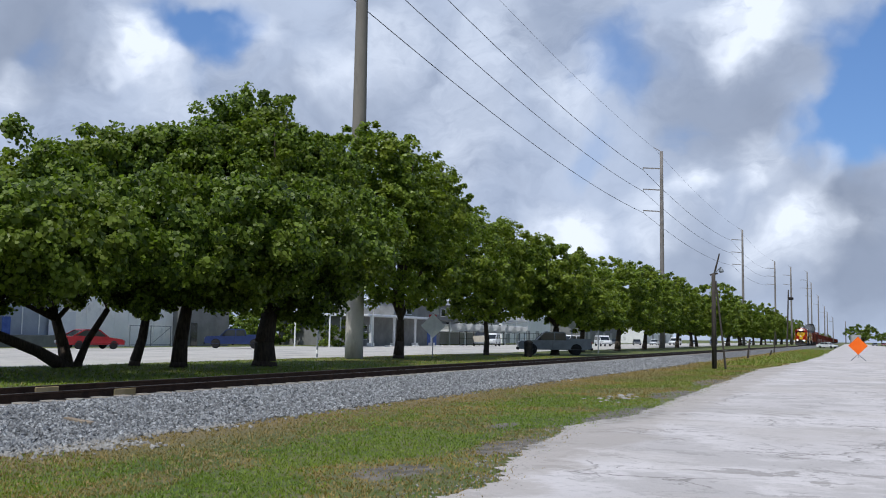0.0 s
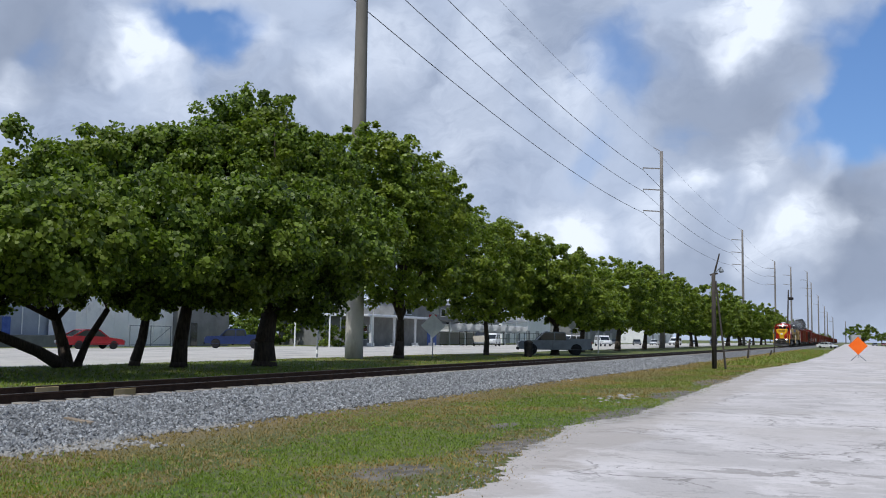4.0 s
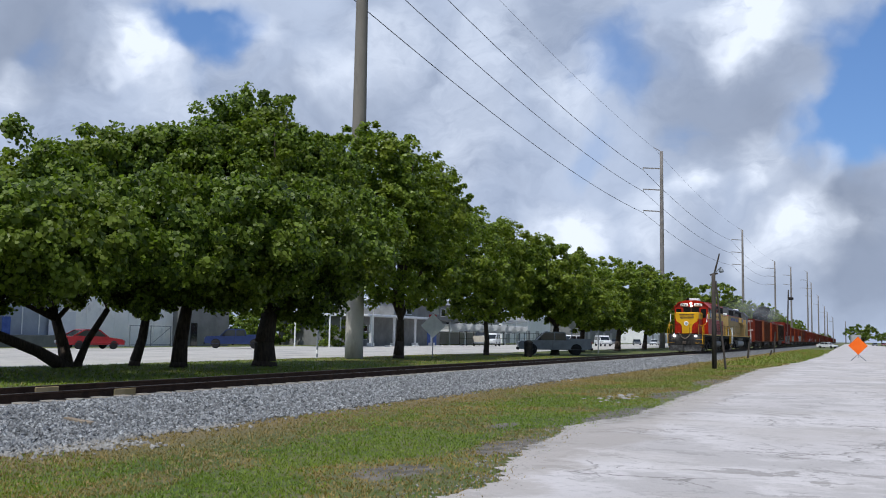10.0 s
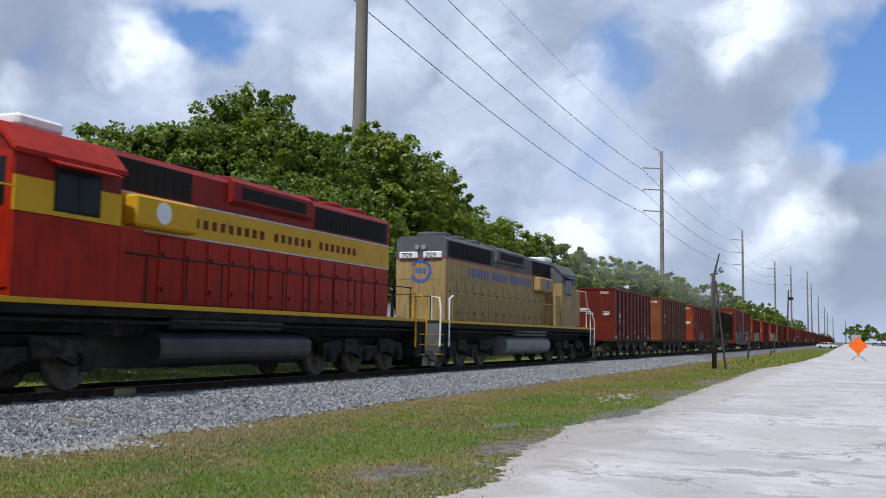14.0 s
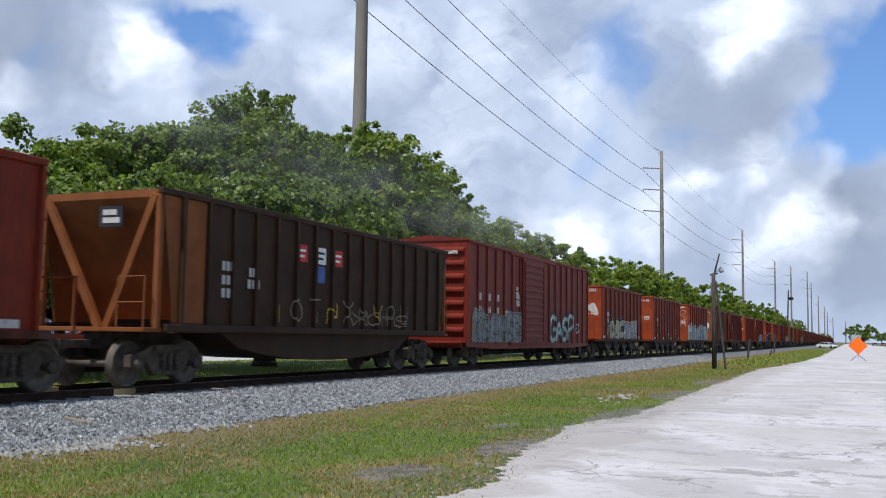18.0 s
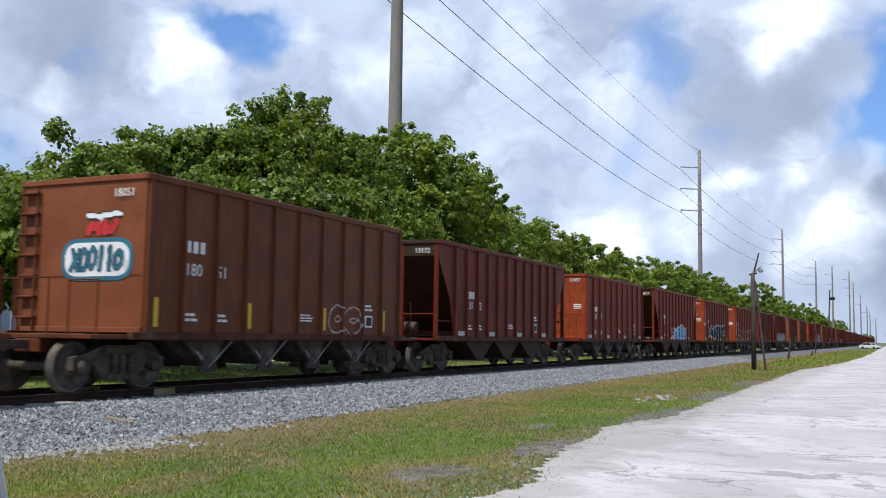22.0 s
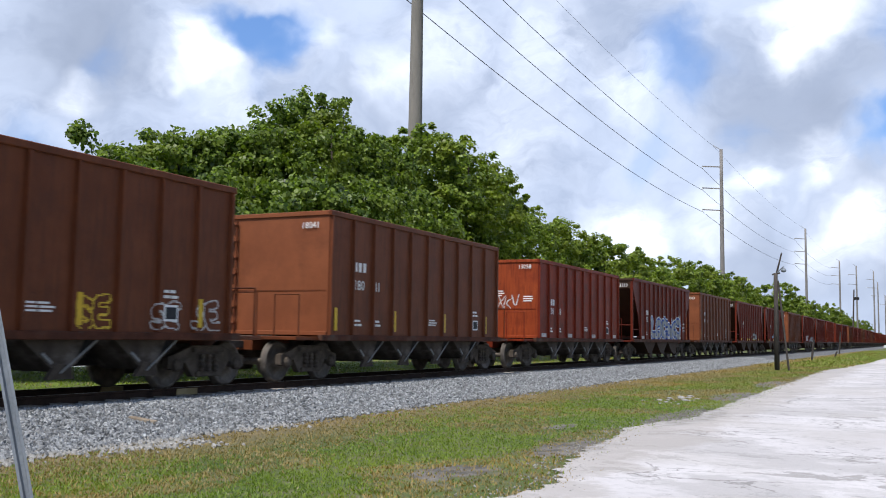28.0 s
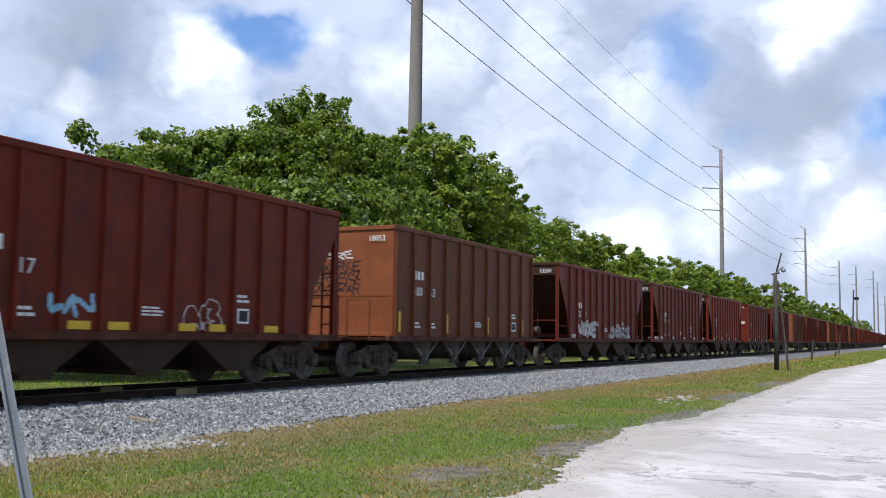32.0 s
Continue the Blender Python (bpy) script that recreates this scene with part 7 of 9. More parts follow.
def side_marks(car, first, second, closed=True, paint=LETTERING, reflector=FADEDWHITE, upright=False):
    """Reporting bars, road number, data stencils and reflectors on the near side of a hopper."""
    base = 1.87 if closed else 2.0
    step = 0.978 if closed else 0.862
    x = 1.58
    part("owner_mark", shared(("owner_mark", paint.name), lambda: Geo().box(-0.003, 0.006, 0, 0.13, 0, 0.23).box(-0.003, 0.006, 0.21, 0.34, 0, 0.23).box(-0.003, 0.006, 0.42, 0.55, 0, 0.23), paint), None, car, at=(x, base + step + 0.12, 2.62 if upright else 2.29))
    words("road_number", first, 0.25, paint, car, (x + 0.004, base + step + 0.10, 2.18 if upright else 1.96), SIDE, 1.0)
    words("road_number", second, 0.25, paint, car, (x + 0.004, base + 2 * step + 0.08, 2.18 if upright else 1.96), SIDE, 1.0)
    stencil_rows(car, base + step + 0.12, 1.40, 2, 0.42, paint, x)
    stencil_rows(car, base + 2 * step + 0.12, 1.40, 2, 0.36, paint, x)
    stencil_rows(car, base + 5 * step + 0.12, 1.50, 3, 0.62, paint, x, 0.035)
    stencil_rows(car, base + 8 * step + 0.2, 1.80, 2, 0.4, paint, x)
    plate(car, "data_panel", base + 8 * step + 0.22, base + 8 * step + 0.58, 1.28, 1.58, WHITE, x, "white framed data panel")
    plate(car, "data_panel_field", base + 8 * step + 0.26, base + 8 * step + 0.54, 1.32, 1.54, BLACKPAINT, x + 0.004)
    for k in ((0.1, 3, 6, 9) if upright or reflector is FADEDWHITE else (0.1, 3, 4, 6, 7, 9)):
        if upright:
            plate(car, "reflector", base + k * step + 0.16, base + k * step + 0.28, 1.18, 1.72, reflector, x + 0.004, "yellow reflector strip")
        else:
            plate(car, "reflector", base + k * step + 0.25, base + k * step + 0.72, 1.11, 1.25, reflector, x, "reflector strip along the sill")


def end_marks(car, number, closed=True, paint=LETTERING, plain=False):
    y = 1.87 - 0.015 if closed else 0.85 - 0.015
    words("end_number", number, 0.16, paint, car, (0.80, y - 0.04, 3.58), FRONT, 0.95)
    if closed and not plain:
        part("stencil_block", shared(("end_stencil", paint.name), lambda: Geo().box(0, 0.55, -0.008, 0, 0, 0.04).box(0.05, 0.6, -0.008, 0, -0.08, -0.04).box(0, 0.5, -0.008, 0, -0.16, -0.12), paint), None, car, at=(-0.35, y, 2.75))
        part("stencil_block", shared(("end_stencil_small", paint.name), lambda: Geo().box(0, 0.35, -0.008, 0, 0, 0.04).box(0, 0.38, -0.008, 0, -0.08, -0.04).box(0, 0.33, -0.008, 0, -0.16, -0.12), paint), None, car, at=(1.0, y, 2.55))


def boxcar(label):
    car = thing("boxcar", (0, 0, 0), label, "freight car", "cars of the freight train")
    y0, y1, zb, zt, hw = 0.92, 16.96, 0.86, 4.46, 1.55
    for s in (-1, 1):
        part("side_wall", shared("box_side", lambda: Geo().box(-0.015, 0.015, y0, y1, zb, zt), BOXRED), None, car, at=(s * hw, 0, 0))
        part("side_sill", shared("box_sill", lambda: Geo().prism([(y0, zb), (y0, zb - 0.12), (3.4, zb - 0.22), (14.4, zb - 0.22), (y1, zb - 0.12), (y1, zb)], "x", -0.03, 0.03), BOXRED), None, car, at=(s * (hw + 0.02), 0, 0))
        part("eave", shared("box_eave", lambda: Geo().box(-0.06, 0.06, y0, y1, zt - 0.06, zt + 0.05, 0.012), BOXRED), None, car, at=(s * (hw + 0.02), 0, 0))
        post = shared("box_post", lambda: Geo().box(0.0, 0.055, -0.05, 0.05, zb, zt - 0.05, 0.012), BOXRED)
        for y in [y0 + 0.06 + i * 0.92 for i in range(7)] + [y1 - 0.06 - i * 0.92 for i in range(8)]:
            part("side_post", post, None, car, at=Matrix.Translation((s * (hw + 0.012), y, 0)) @ Matrix.Rotation(0 if s > 0 else math.pi, 4, "Z"))

        turn = Matrix.Rotation(0 if s > 0 else math.pi, 4, "Z")
        d = part("sliding_door", shared("box_door", lambda: Geo().box(0.0, 0.07, 0, 2.9, zb + 0.02, zt - 0.12, 0.015), BOXRED), None, car, "ribbed maroon sliding door", Matrix.Translation((s * (hw + 0.02), 6.75 if s > 0 else 9.65, 0)) @ turn)
        for i in range(12):
            part("door_rib", shared("door_rib", lambda: Geo().prism([(0.0, 0.0), (0.035, 0.04), (0.035, 0.12), (0.0, 0.16)], "y", 0.10, 2.8), BOXRED), None, d, at=(0.07, 0, zb + 0.18 + i * 0.27))
        for y in (0.2, 2.65):
            part("lock_rod", shared("lock_rod", lambda: Geo().tube((0.10, 0, zb + 0.1), (0.10, 0, zt - 0.3), 0.022), BOXRED), None, d, at=(0, y, 0))
        for k, (z, dz) in enumerate(((zb - 0.06, 0.08), (zt - 0.14, 0.08))):
            part("door_track", shared("door_track", lambda: Geo().box(0.0, 0.10, -3.0, 3.0, 0.0, 0.08, 0.01), BOXRED), None, car, at=Matrix.Translation((s * (hw + 0.015), 8.2, z)) @ turn)
    for y, s in ((y0, -1), (y1, 1)):
        turn = Matrix.Translation((0, y, 0)) @ Matrix.Rotation(0 if s < 0 else math.pi, 4, "Z")

        wall = part("corrugated_end", shared("box_end", lambda: Geo().box(-hw, hw, -0.01, 0.01, zb, zt + 0.05), BOXRED), None, car, "corrugated end wall", turn)
        for i in range(7):
            part("corrugation", shared("corrugation", lambda: Geo().prism([(0.0, 0.0), (-0.05, 0.04), (-0.13, 0.10), (-0.13, 0.17), (-0.05, 0.23), (0, 0.27)], "x", -hw + 0.1, hw - 0.1), BOXRED), None, wall, at=(0, 0, zb + 0.30 + i * 0.47))
        part("end_sill", shared("box_end_sill", lambda: Geo().box(-1.4, 1.4, -0.12, 0.10, zb - 0.18, zb + 0.05, 0.02), BOXRED), None, car, at=turn)
    roof = Geo().prism([(-hw - 0.05, zt + 0.04), (0, zt + 0.22), (hw + 0.05, zt + 0.04), (hw + 0.05, zt), (-hw - 0.05, zt)], "y", y0 - 0.05, y1 + 0.05)
    r = part("roof", roof, BOXRED, car, "low-pitched corrugated roof")
    for i in range(15):
        part("roof_rib", shared("roof_rib", lambda: Geo().beam((0, 0, zt + 0.24), (hw, 0, zt + 0.07), 0.08, 0.04).beam((0, 0, zt + 0.24), (-hw, 0, zt + 0.07), 0.08, 0.04), BOXRED), None, r, at=(0, 1.6 + i * 1.05, 0))
    part("underframe", Geo().box(-0.25, 0.25, 1.0, 16.8, 0.74, 0.98, 0.02).box(-1.4, 1.4, 6.5, 6.8, 0.7, 0.86).box(-1.4, 1.4, 11, 11.3, 0.7, 0.86).box(-0.9, -0.3, 8, 9.2, 0.45, 0.85, 0.05), GRIME, car)
    part("brake_reservoir", Geo().lathe([(0.18, -0.55), (0.24, -0.5), (0.24, 0.5), (0.18, 0.55)], (-0.75, 10.2, 0.55), 14, "y"), BLACK, car, smooth=True)
    # long black box added to darken the gap beneath the floor, as shade
    part("brake_rigging", Geo().box(-0.45, 0.45, 4.3, 13.6, 0.40, 0.75, 0.03), BLACK, car, "black box added as shade under the floor")
    for k in (5.4, 7.4, 9.6, 12.2):
        part("crossbearer", shared("crossbearer", lambda: Geo().prism([(-1.45, 0.86), (-0.3, 0.48), (0.3, 0.48), (1.45, 0.86)], "y", -0.08, 0.08), BLACK), None, car, at=(0, k, 0))
    freight_bogie(car, 2.6)
    freight_bogie(car, 15.3)
    coupler(car, 0, 1)
    coupler(car, 17.85, -1)
    x = 1.575
    for y in (2.05, 3.0, 3.9):
        plate(car, "owner_bar", y, y + 0.20, 2.42, 2.68, FADEDWHITE, x)
    for n, y in (("71", 1.98), ("64", 2.9), ("95", 3.82)):
        words("road_number", n, 0.25, LETTERING, car, (x + 0.002, y, 1.96), SIDE, 0.95)
    stencil_rows(car, 1.95, 1.62, 2, 0.5, FADEDWHITE, x)
    words("end_number", "716495", 0.14, LETTERING, car, (0.7, y0 - 0.15, 3.98), FRONT, 0.95)
    plate(car, "reflector", 1.45, 1.57, 1.1, 1.9, YELLOWPAINT, x, "yellow reflector strip")
    plate(car, "reflector", 8.6, 9.1, 0.95, 1.03, FADEDWHITE, x)
    side = skin(1.583, [y0 + 0.06 + i * 0.92 for i in range(7)] + [y1 - 0.06 - i * 0.92 for i in range(8)], 0.055, 0.055, 0.050)
    mural(car, side, "XABMSE", 1.6, 6.5, 0.88, 2.05, (DULL, SMOKE, MINT, PALEGREY, DRIFT), 31, 0.15, 0.045, 0.03, 0.020, ground=1.25, lean=0.25, label="silver, mint and brown graffiti along the lower boxcar side")
    mural(car, skin(1.588, [y0 + 0.06 + i * 0.92 for i in range(7)], 0.055, 0.055, 0.050), "CSUVOXS", 1.7, 6.3, 0.92, 1.95, (SMOKE, None, None, None, None), 35, 0.022, 0.0, 0.0, lean=0.3)
    mural(car, side, "GASP", 10.55, 14.3, 0.87, 2.20, (MINT, SMOKE, BLACKPAINT, WHITE, None), 32, 0.085, 0.085, 0.03, 0.018, label="silver-green sprayed word on the lower boxcar side")
    mural(car, side, "EX", 14.75, 15.3, 1.30, 1.85, (FADEDWHITE, None, None, None, None), 33, 0.03, 0.0, 0.0)
    for y, z, dy, dz in ((6.05, 2.95, 0.26, 0.14), (6.03, 2.62, 0.30, 0.27), (6.36, 2.60, 0.10, 0.2), (6.08, 2.32, 0.36, 0.24)):
        plate(car, "paper_placard", y, y + dy, z, z + dz, FADEDWHITE, x + 0.01, "pale paper placard")
    return car


def bathtub_hopper(label):
    """A dark older hopper with sloping ends, side stakes and a long curved belly."""
    car = thing("older_hopper_car", (0, 0, 0), label, "freight car", "cars of the freight train")
    y0, y1, zb, zt, hw = 1.05, 15.35, 1.25, 3.84, 1.52
    for s in (-1, 1):
        part("side_sheet", shared("tub_side", lambda: Geo().prism([(y0, zt), (y0 + 0.45, zb), (y1 - 0.45, zb), (y1, zt)], "x", -0.012, 0.012), DARKBROWN), None, car, at=(s * hw, 0, 0))
        part("top_chord", shared("tub_chord", lambda: Geo().box(-0.07, 0.07, y0 - 0.04, y1 + 0.04, zt - 0.05, zt + 0.08, 0.015), DARKBROWN), None, car, at=(s * hw, 0, 0))
        part("side_sill", shared("tub_sill", lambda: Geo().box(-0.06, 0.08, y0 + 0.2, y1 - 0.2, zb - 0.16, zb, 0.015), DARKBROWN), None, car, at=(s * (hw + 0.02), 0, 0))
        stake = shared("stake", lambda: Geo().box(0.0, 0.085, -0.05, 0.05, zb, zt - 0.05, 0.01), DARKBROWN)
        for i in range(16):
            part("stake", stake, None, car, at=Matrix.Translation((s * (hw + 0.012), y0 + 0.65 + i * 0.865, 0)) @ Matrix.Rotation(0 if s > 0 else math.pi, 4, "Z"))
    for y, s in ((y0, -1), (y1, 1)):
        turn = Matrix.Translation((0, y, 0)) @ Matrix.Rotation(0 if s < 0 else math.pi, 4, "Z")
        end = part("slope_sheet", shared("tub_end", lambda: Geo().prism([(0.0, zt + 0.05), (0.0, zt - 0.10), (1.5, zb + 0.1), (1.56, zb + 0.15), (0.06, zt - 0.06), (0.06, zt + 0.05)], "x", -hw, hw), RUSTORANGE), None, car, "rusty orange sloping end sheet", turn)
        for k in (-1, 1):
            part("end_brace", shared(("tub_brace", k), lambda: Geo().beam((k * 1.40, 0.00, zt - 0.06), (k * 0.10, 0.20, zb - 0.08), 0.15, 0.12, (0, 1, 0)), RUSTORANGE), None, end)
            part("corner_post", shared("tub_corner", lambda: Geo().box(-0.06, 0.06, -0.03, 0.10, zb - 0.1, zt - 0.02, 0.012), RUSTORANGE), None, end, at=(k * 1.47, 0, 0))
        part("end_platform", shared("tub_platform", lambda: Geo().box(-1.5, 1.5, -0.35, 2.0, zb - 0.17, zb - 0.08, 0.01), RUSTORANGE), None, end)
        part("safety_railing", shared("tub_rail", lambda: Geo().pipe([(-1.45, -0.3, zb - 0.1), (-1.45, -0.3, zb + 0.9), (-0.3, -0.3, zb + 0.9), (-0.3, -0.3, zb - 0.1)], 0.02), RUSTORANGE), None, end)
        part("safety_railing", shared("tub_rail_short", lambda: Geo().pipe([(0.8, -0.3, zb - 0.1), (0.8, -0.3, zb + 0.9), (1.45, -0.3, zb + 0.9), (1.45, -0.3, zb - 0.1)], 0.02).tube((0.8, -0.3, zb + .4), (1.45, -0.3, zb + .4), 0.018), RUSTORANGE), None, end)
    belly = [(3.2, zb - 0.1)] + [(3.2 + 9.9 * i / 12, zb - 0.1 - 0.72 * math.sin(math.pi * min(1, max(0, i / 12))) ** 0.45) for i in range(1, 12)] + [(13.1, zb - 0.1)]
    part("belly", Geo().prism(belly, "x", -1.35, 1.35), DARKBROWN, car, "curved grimy belly between the bogies")
    part("centre_sill", Geo().box(-0.2, 0.2, 0.9, 15.4, 0.74, 1.08, 0.02), GRIME, car)
    part("name_panel", Geo().box(0.02, 0.62, -0.03, 0.0, 3.16, 3.58), BLACKPAINT, car, "black number panel", (0, y0 - 0.02, 0))
    for k, wd in ((3.40, 0.34), (3.24, 0.42)):
        part("panel_bar", Geo().box(0.12, 0.12 + wd, -0.036, -0.03, k, k + 0.11), FADEDWHITE, car, at=(0, y0 - 0.02, 0))
    for s in (-1, 1):
        part("rusty_bay", Geo().prism([(y0 + 0.06, zt - 0.06), (y0 + 0.44, zb + 0.02), (y0 + 1.42, zb + 0.02), (y0 + 1.42, zt - 0.06)], "x", -0.016, 0.016), RUSTORANGE, car, "rust-stained first side panel", (s * hw, 0, 0))
    x = 1.55
    for k, m in ((6.02, REDPAINT), (7.80, REDPAINT), (6.93, WHITE)):
        plate(car, "placard", k, k + 0.48, 2.85, 3.27, m, x, "small coloured placard")
        for j in range(2):
            plate(car, "placard_bar", k + 0.08, k + 0.40 - 0.06 * j, 3.10 - 0.14 * j, 3.16 - 0.14 * j, WHITE if m is REDPAINT else BLACKPAINT, x + 0.004)
    plate(car, "placard", 6.95, 7.37, 2.38, 2.80, BLUEPAINT, x)
    tub = skin(1.540, [y0 + 0.65 + i * 0.865 for i in range(16)], 0.085, 0.055, 0.050)
    for j, (u, w_, v) in enumerate(((3.05, 0.46, 2.42), (3.05, 0.52, 2.12), (3.05, 0.56, 1.84), (4.05, 0.40, 2.34), (4.0, 0.52, 2.08))):
        for i in range(3):
            plate(car, "number_bar", u + i * w_ / 3, u + i * w_ / 3 + w_ / 4.5, v, v + 0.20, FADEDWHITE, x)
    for i, ch in enumerate("IOTNXMVPU"):
        mural(car, tub, ch, 4.95 + i * 0.865, 5.50 + i * 0.865, 1.34, 1.98, ((YELLOWPAINT, DRIFT)[i % 3 > 0], None, None, None, None), 50 + i, 0.020, 0.0, 0.0, label="thin sprayed stroke" if i == 0 else "")
    mural(car, tub, "XOMS", 8.9, 12.4, 1.32, 1.75, (DRIFT, None, None, None, None), 60, 0.018, 0.0, 0.0)
    freight_bogie(car, 2.0)
    freight_bogie(car, 14.3)
    coupler(car, 0, 1)
    coupler(car, 16.3, -1)
    return car


def locomotive(c, label, number, lit):
    """A six-axle road switcher, 20.98 m over the couplers. c: its colours by place; lit: whether its headlights burn."""
    car = thing("locomotive", (0, 0, 0), label, "locomotive", "locomotives of the train")
    low, band, top, nose_low = c["low"], c["band"], c["top"], c["nose"]
    part("underframe", Geo().box(-1.45, 1.45, 0.62, 20.36, 1.36, 1.60, 0.02), c["sill"], car)
    for s in (-1, 1):
        part("sill_stripe", Geo().box(-0.02, 0.02, 0.62, 20.36, 1.53, 1.625, 0.006), c["stripe"], car, "bright sill stripe along the deck", (s * 1.49, 0, 0))
    part("under_deck_box", Geo().box(-0.95, 0.95, 1.0, 19.9, 0.98, 1.38, 0.03), BLACK, car)
    for s in (-1, 1):
        part("air_pipe", Geo().tube((s * 1.38, 1.2, 1.26), (s * 1.38, 19.8, 1.26), 0.035), BLACK, car)
    # long hood: body in three bands, doors below, grilles above
    hood0, hood1, hw = 6.50, 18.75, 0.96
    part("hood_side", Geo().box(-hw, hw, hood0, hood1, 1.60, 3.10, 0.02), low, car)
    part("hood_band", Geo().box(-hw - 0.004, hw + 0.004, hood0 + 0.01, hood1 + 0.004, 3.10, 3.78), band, car)
    part("hood_top", Geo().prism([(-hw, 3.78), (-hw, 4.46), (-0.82, 4.60), (0.82, 4.60), (hw, 4.46), (hw, 3.78)], "y", hood0, hood1), top, car)
    part("band_line", Geo().box(-hw - 0.007, hw + 0.007, hood0 + 0.02, hood1 + 0.008, 3.77, 3.81), c["line"], car)
    part("band_line", Geo().box(-hw - 0.007, hw + 0.007, hood0 + 0.02, hood1 + 0.008, 3.07, 3.11), c["line"] if c["low"] is not c["band"] else c["low"], car)
    for i in range(14):
        y = 7.4 + i * 0.80
        for s in (-1, 1):
            d = part("hood_door", shared(("hood_door", low.name), lambda: Geo().box(0.0, 0.03, 0.03, 0.77, 1.66, 3.02, 0.008), low), None, car, at=Matrix.Translation((s * hw, y + (0.8 if s < 0 else 0), 0)) @ Matrix.Rotation(0 if s > 0 else math.pi, 4, "Z"))
            part("latch", shared("latch", lambda: Geo().box(0.03, 0.05, 0.10, 0.16, 1.9, 2.0).box(0.03, 0.05, 0.10, 0.16, 2.6, 2.7), BLACK), None, d)
    for s in (-1, 1):
        flip = Matrix.Rotation(0 if s > 0 else math.pi, 4, "Z")

        for nm, g0, g1, z0, z1 in (("radiator_grille", 14.35, 18.55, 3.86, 4.44), ("air_intake", 6.62, 9.2, 3.84, 4.46)):
            at = Matrix.Translation((s * (hw - 0.01), g0 if s > 0 else g1, 0)) @ flip
            gr = part(nm, Geo().box(0.0, 0.03, 0, g1 - g0, z0, z1, 0.01), GRILLE, car, "dark louvred grille", at)
            n = int((g1 - g0) / 0.26)
            for i in range(n):
                part("slat", shared(("grille_slat", nm), lambda: Geo().box(0.03, 0.045, 0, 0.03, z0 + 0.04, z1 - 0.04), GRILLE), None, gr, at=(0, 0.06 + i * (g1 - g0 - 0.1) / n, 0))
        bulge = part("dynamic_brake_housing", Geo().prism([(0.0, 3.98), (0.15, 4.08), (0.15, 4.50), (0.0, 4.62)], "y", 0, 3.5), top, car, "", Matrix.Translation((s * (hw - 0.005), 10.5 if s > 0 else 14.0, 0)) @ flip)
        part("dynamic_brake_grille", Geo().box(0.145, 0.165, 0.35, 3.15, 4.14, 4.42, 0.008), GRILLE, bulge, "dark louvred slot")
        part("blower_duct", Geo().box(0.0, 0.34, 0, 1.9, 3.12, 3.74, 0.05), band, car, "", Matrix.Translation((s * hw, 7.15 if s > 0 else 9.05, 0)) @ flip)
        part("battery_box", Geo().box(-0.45, 0.45, 6.53, 7.25, 1.60, 3.05, 0.03), low, car, at=(s * 1.0, 0, 0))
        part("logo_disc", Geo().lathe([(0.22, 0.0), (0.22, 0.008)], (s * (hw + 0.345) if s > 0 else -hw - 0.352, 7.95, 3.44), 20), c["logo"], car, "round emblem")
    # roof gear
    for y in (14.9, 16.3, 17.7):
        f = part("radiator_fan", Geo().lathe([(0.62, 0), (0.62, 0.16), (0.56, 0.20), (0.30, 0.20)], (0, y, 4.60), 18, "z"), top, car)
        part("fan_guard", Geo().lathe([(0.54, 0.205), (0.10, 0.215)], (0, y, 4.60), 18, "z"), GRILLE, f)
    for y in (11.6, 12.9):
        part("dynamic_brake_fan", Geo().lathe([(0.60, 0), (0.60, 0.14), (0.54, 0.18), (0.30, 0.18)], (0, y, 4.60), 18, "z"), top, car)
    part("exhaust_stack", Geo().box(-0.3, 0.3, 9.6, 10.3, 4.60, 4.82, 0.03), BLACK, car)
    part("roof_hatch", Geo().box(-0.75, 0.75, 10.8, 13.8, 4.58, 4.64, 0.02), top, car)
    # cab
    y0, y1, w = 4.05, 6.50, 1.50
    part("cab_lower", Geo().box(-w, w, y0, y1, 1.60, 3.02, 0.02), nose_low, car)
    part("cab_band", Geo().box(-w - 0.003, w + 0.003, y0 - 0.003, y1 + 0.003, 3.02, 3.60), band, car)
    part("cab_upper", Geo().prism([(-w, 3.60), (-w, 4.02), (-1.12, 4.46), (1.12, 4.46), (w, 4.02), (w, 3.60)], "y", y0, y1), top, car)
    part("cab_roof", Geo().prism([(-1.58, 3.96), (-1.58, 4.04), (-1.16, 4.50), (-0.5, 4.68), (0.5, 4.68), (1.16, 4.50), (1.58, 4.04), (1.58, 3.96), (1.08, 4.44), (-1.08, 4.44)], "y", y0 - 0.10, y1 + 0.06), c["roof"], car)
    part("air_conditioner", Geo().box(-0.55, 0.55, 4.9, 6.0, 4.66, 4.90, 0.06), WHITE, car, "white rooftop air conditioner")
    part("horn", Geo().tube((-0.5, 4.7, 4.80), (-0.5, 4.3, 4.82), 0.03, 0.07).tube((-0.35, 4.7, 4.88), (-0.35, 4.2, 4.90), 0.03, 0.07).box(-0.55, -0.3, 4.65, 4.8, 4.6, 4.90), BLACK, car)
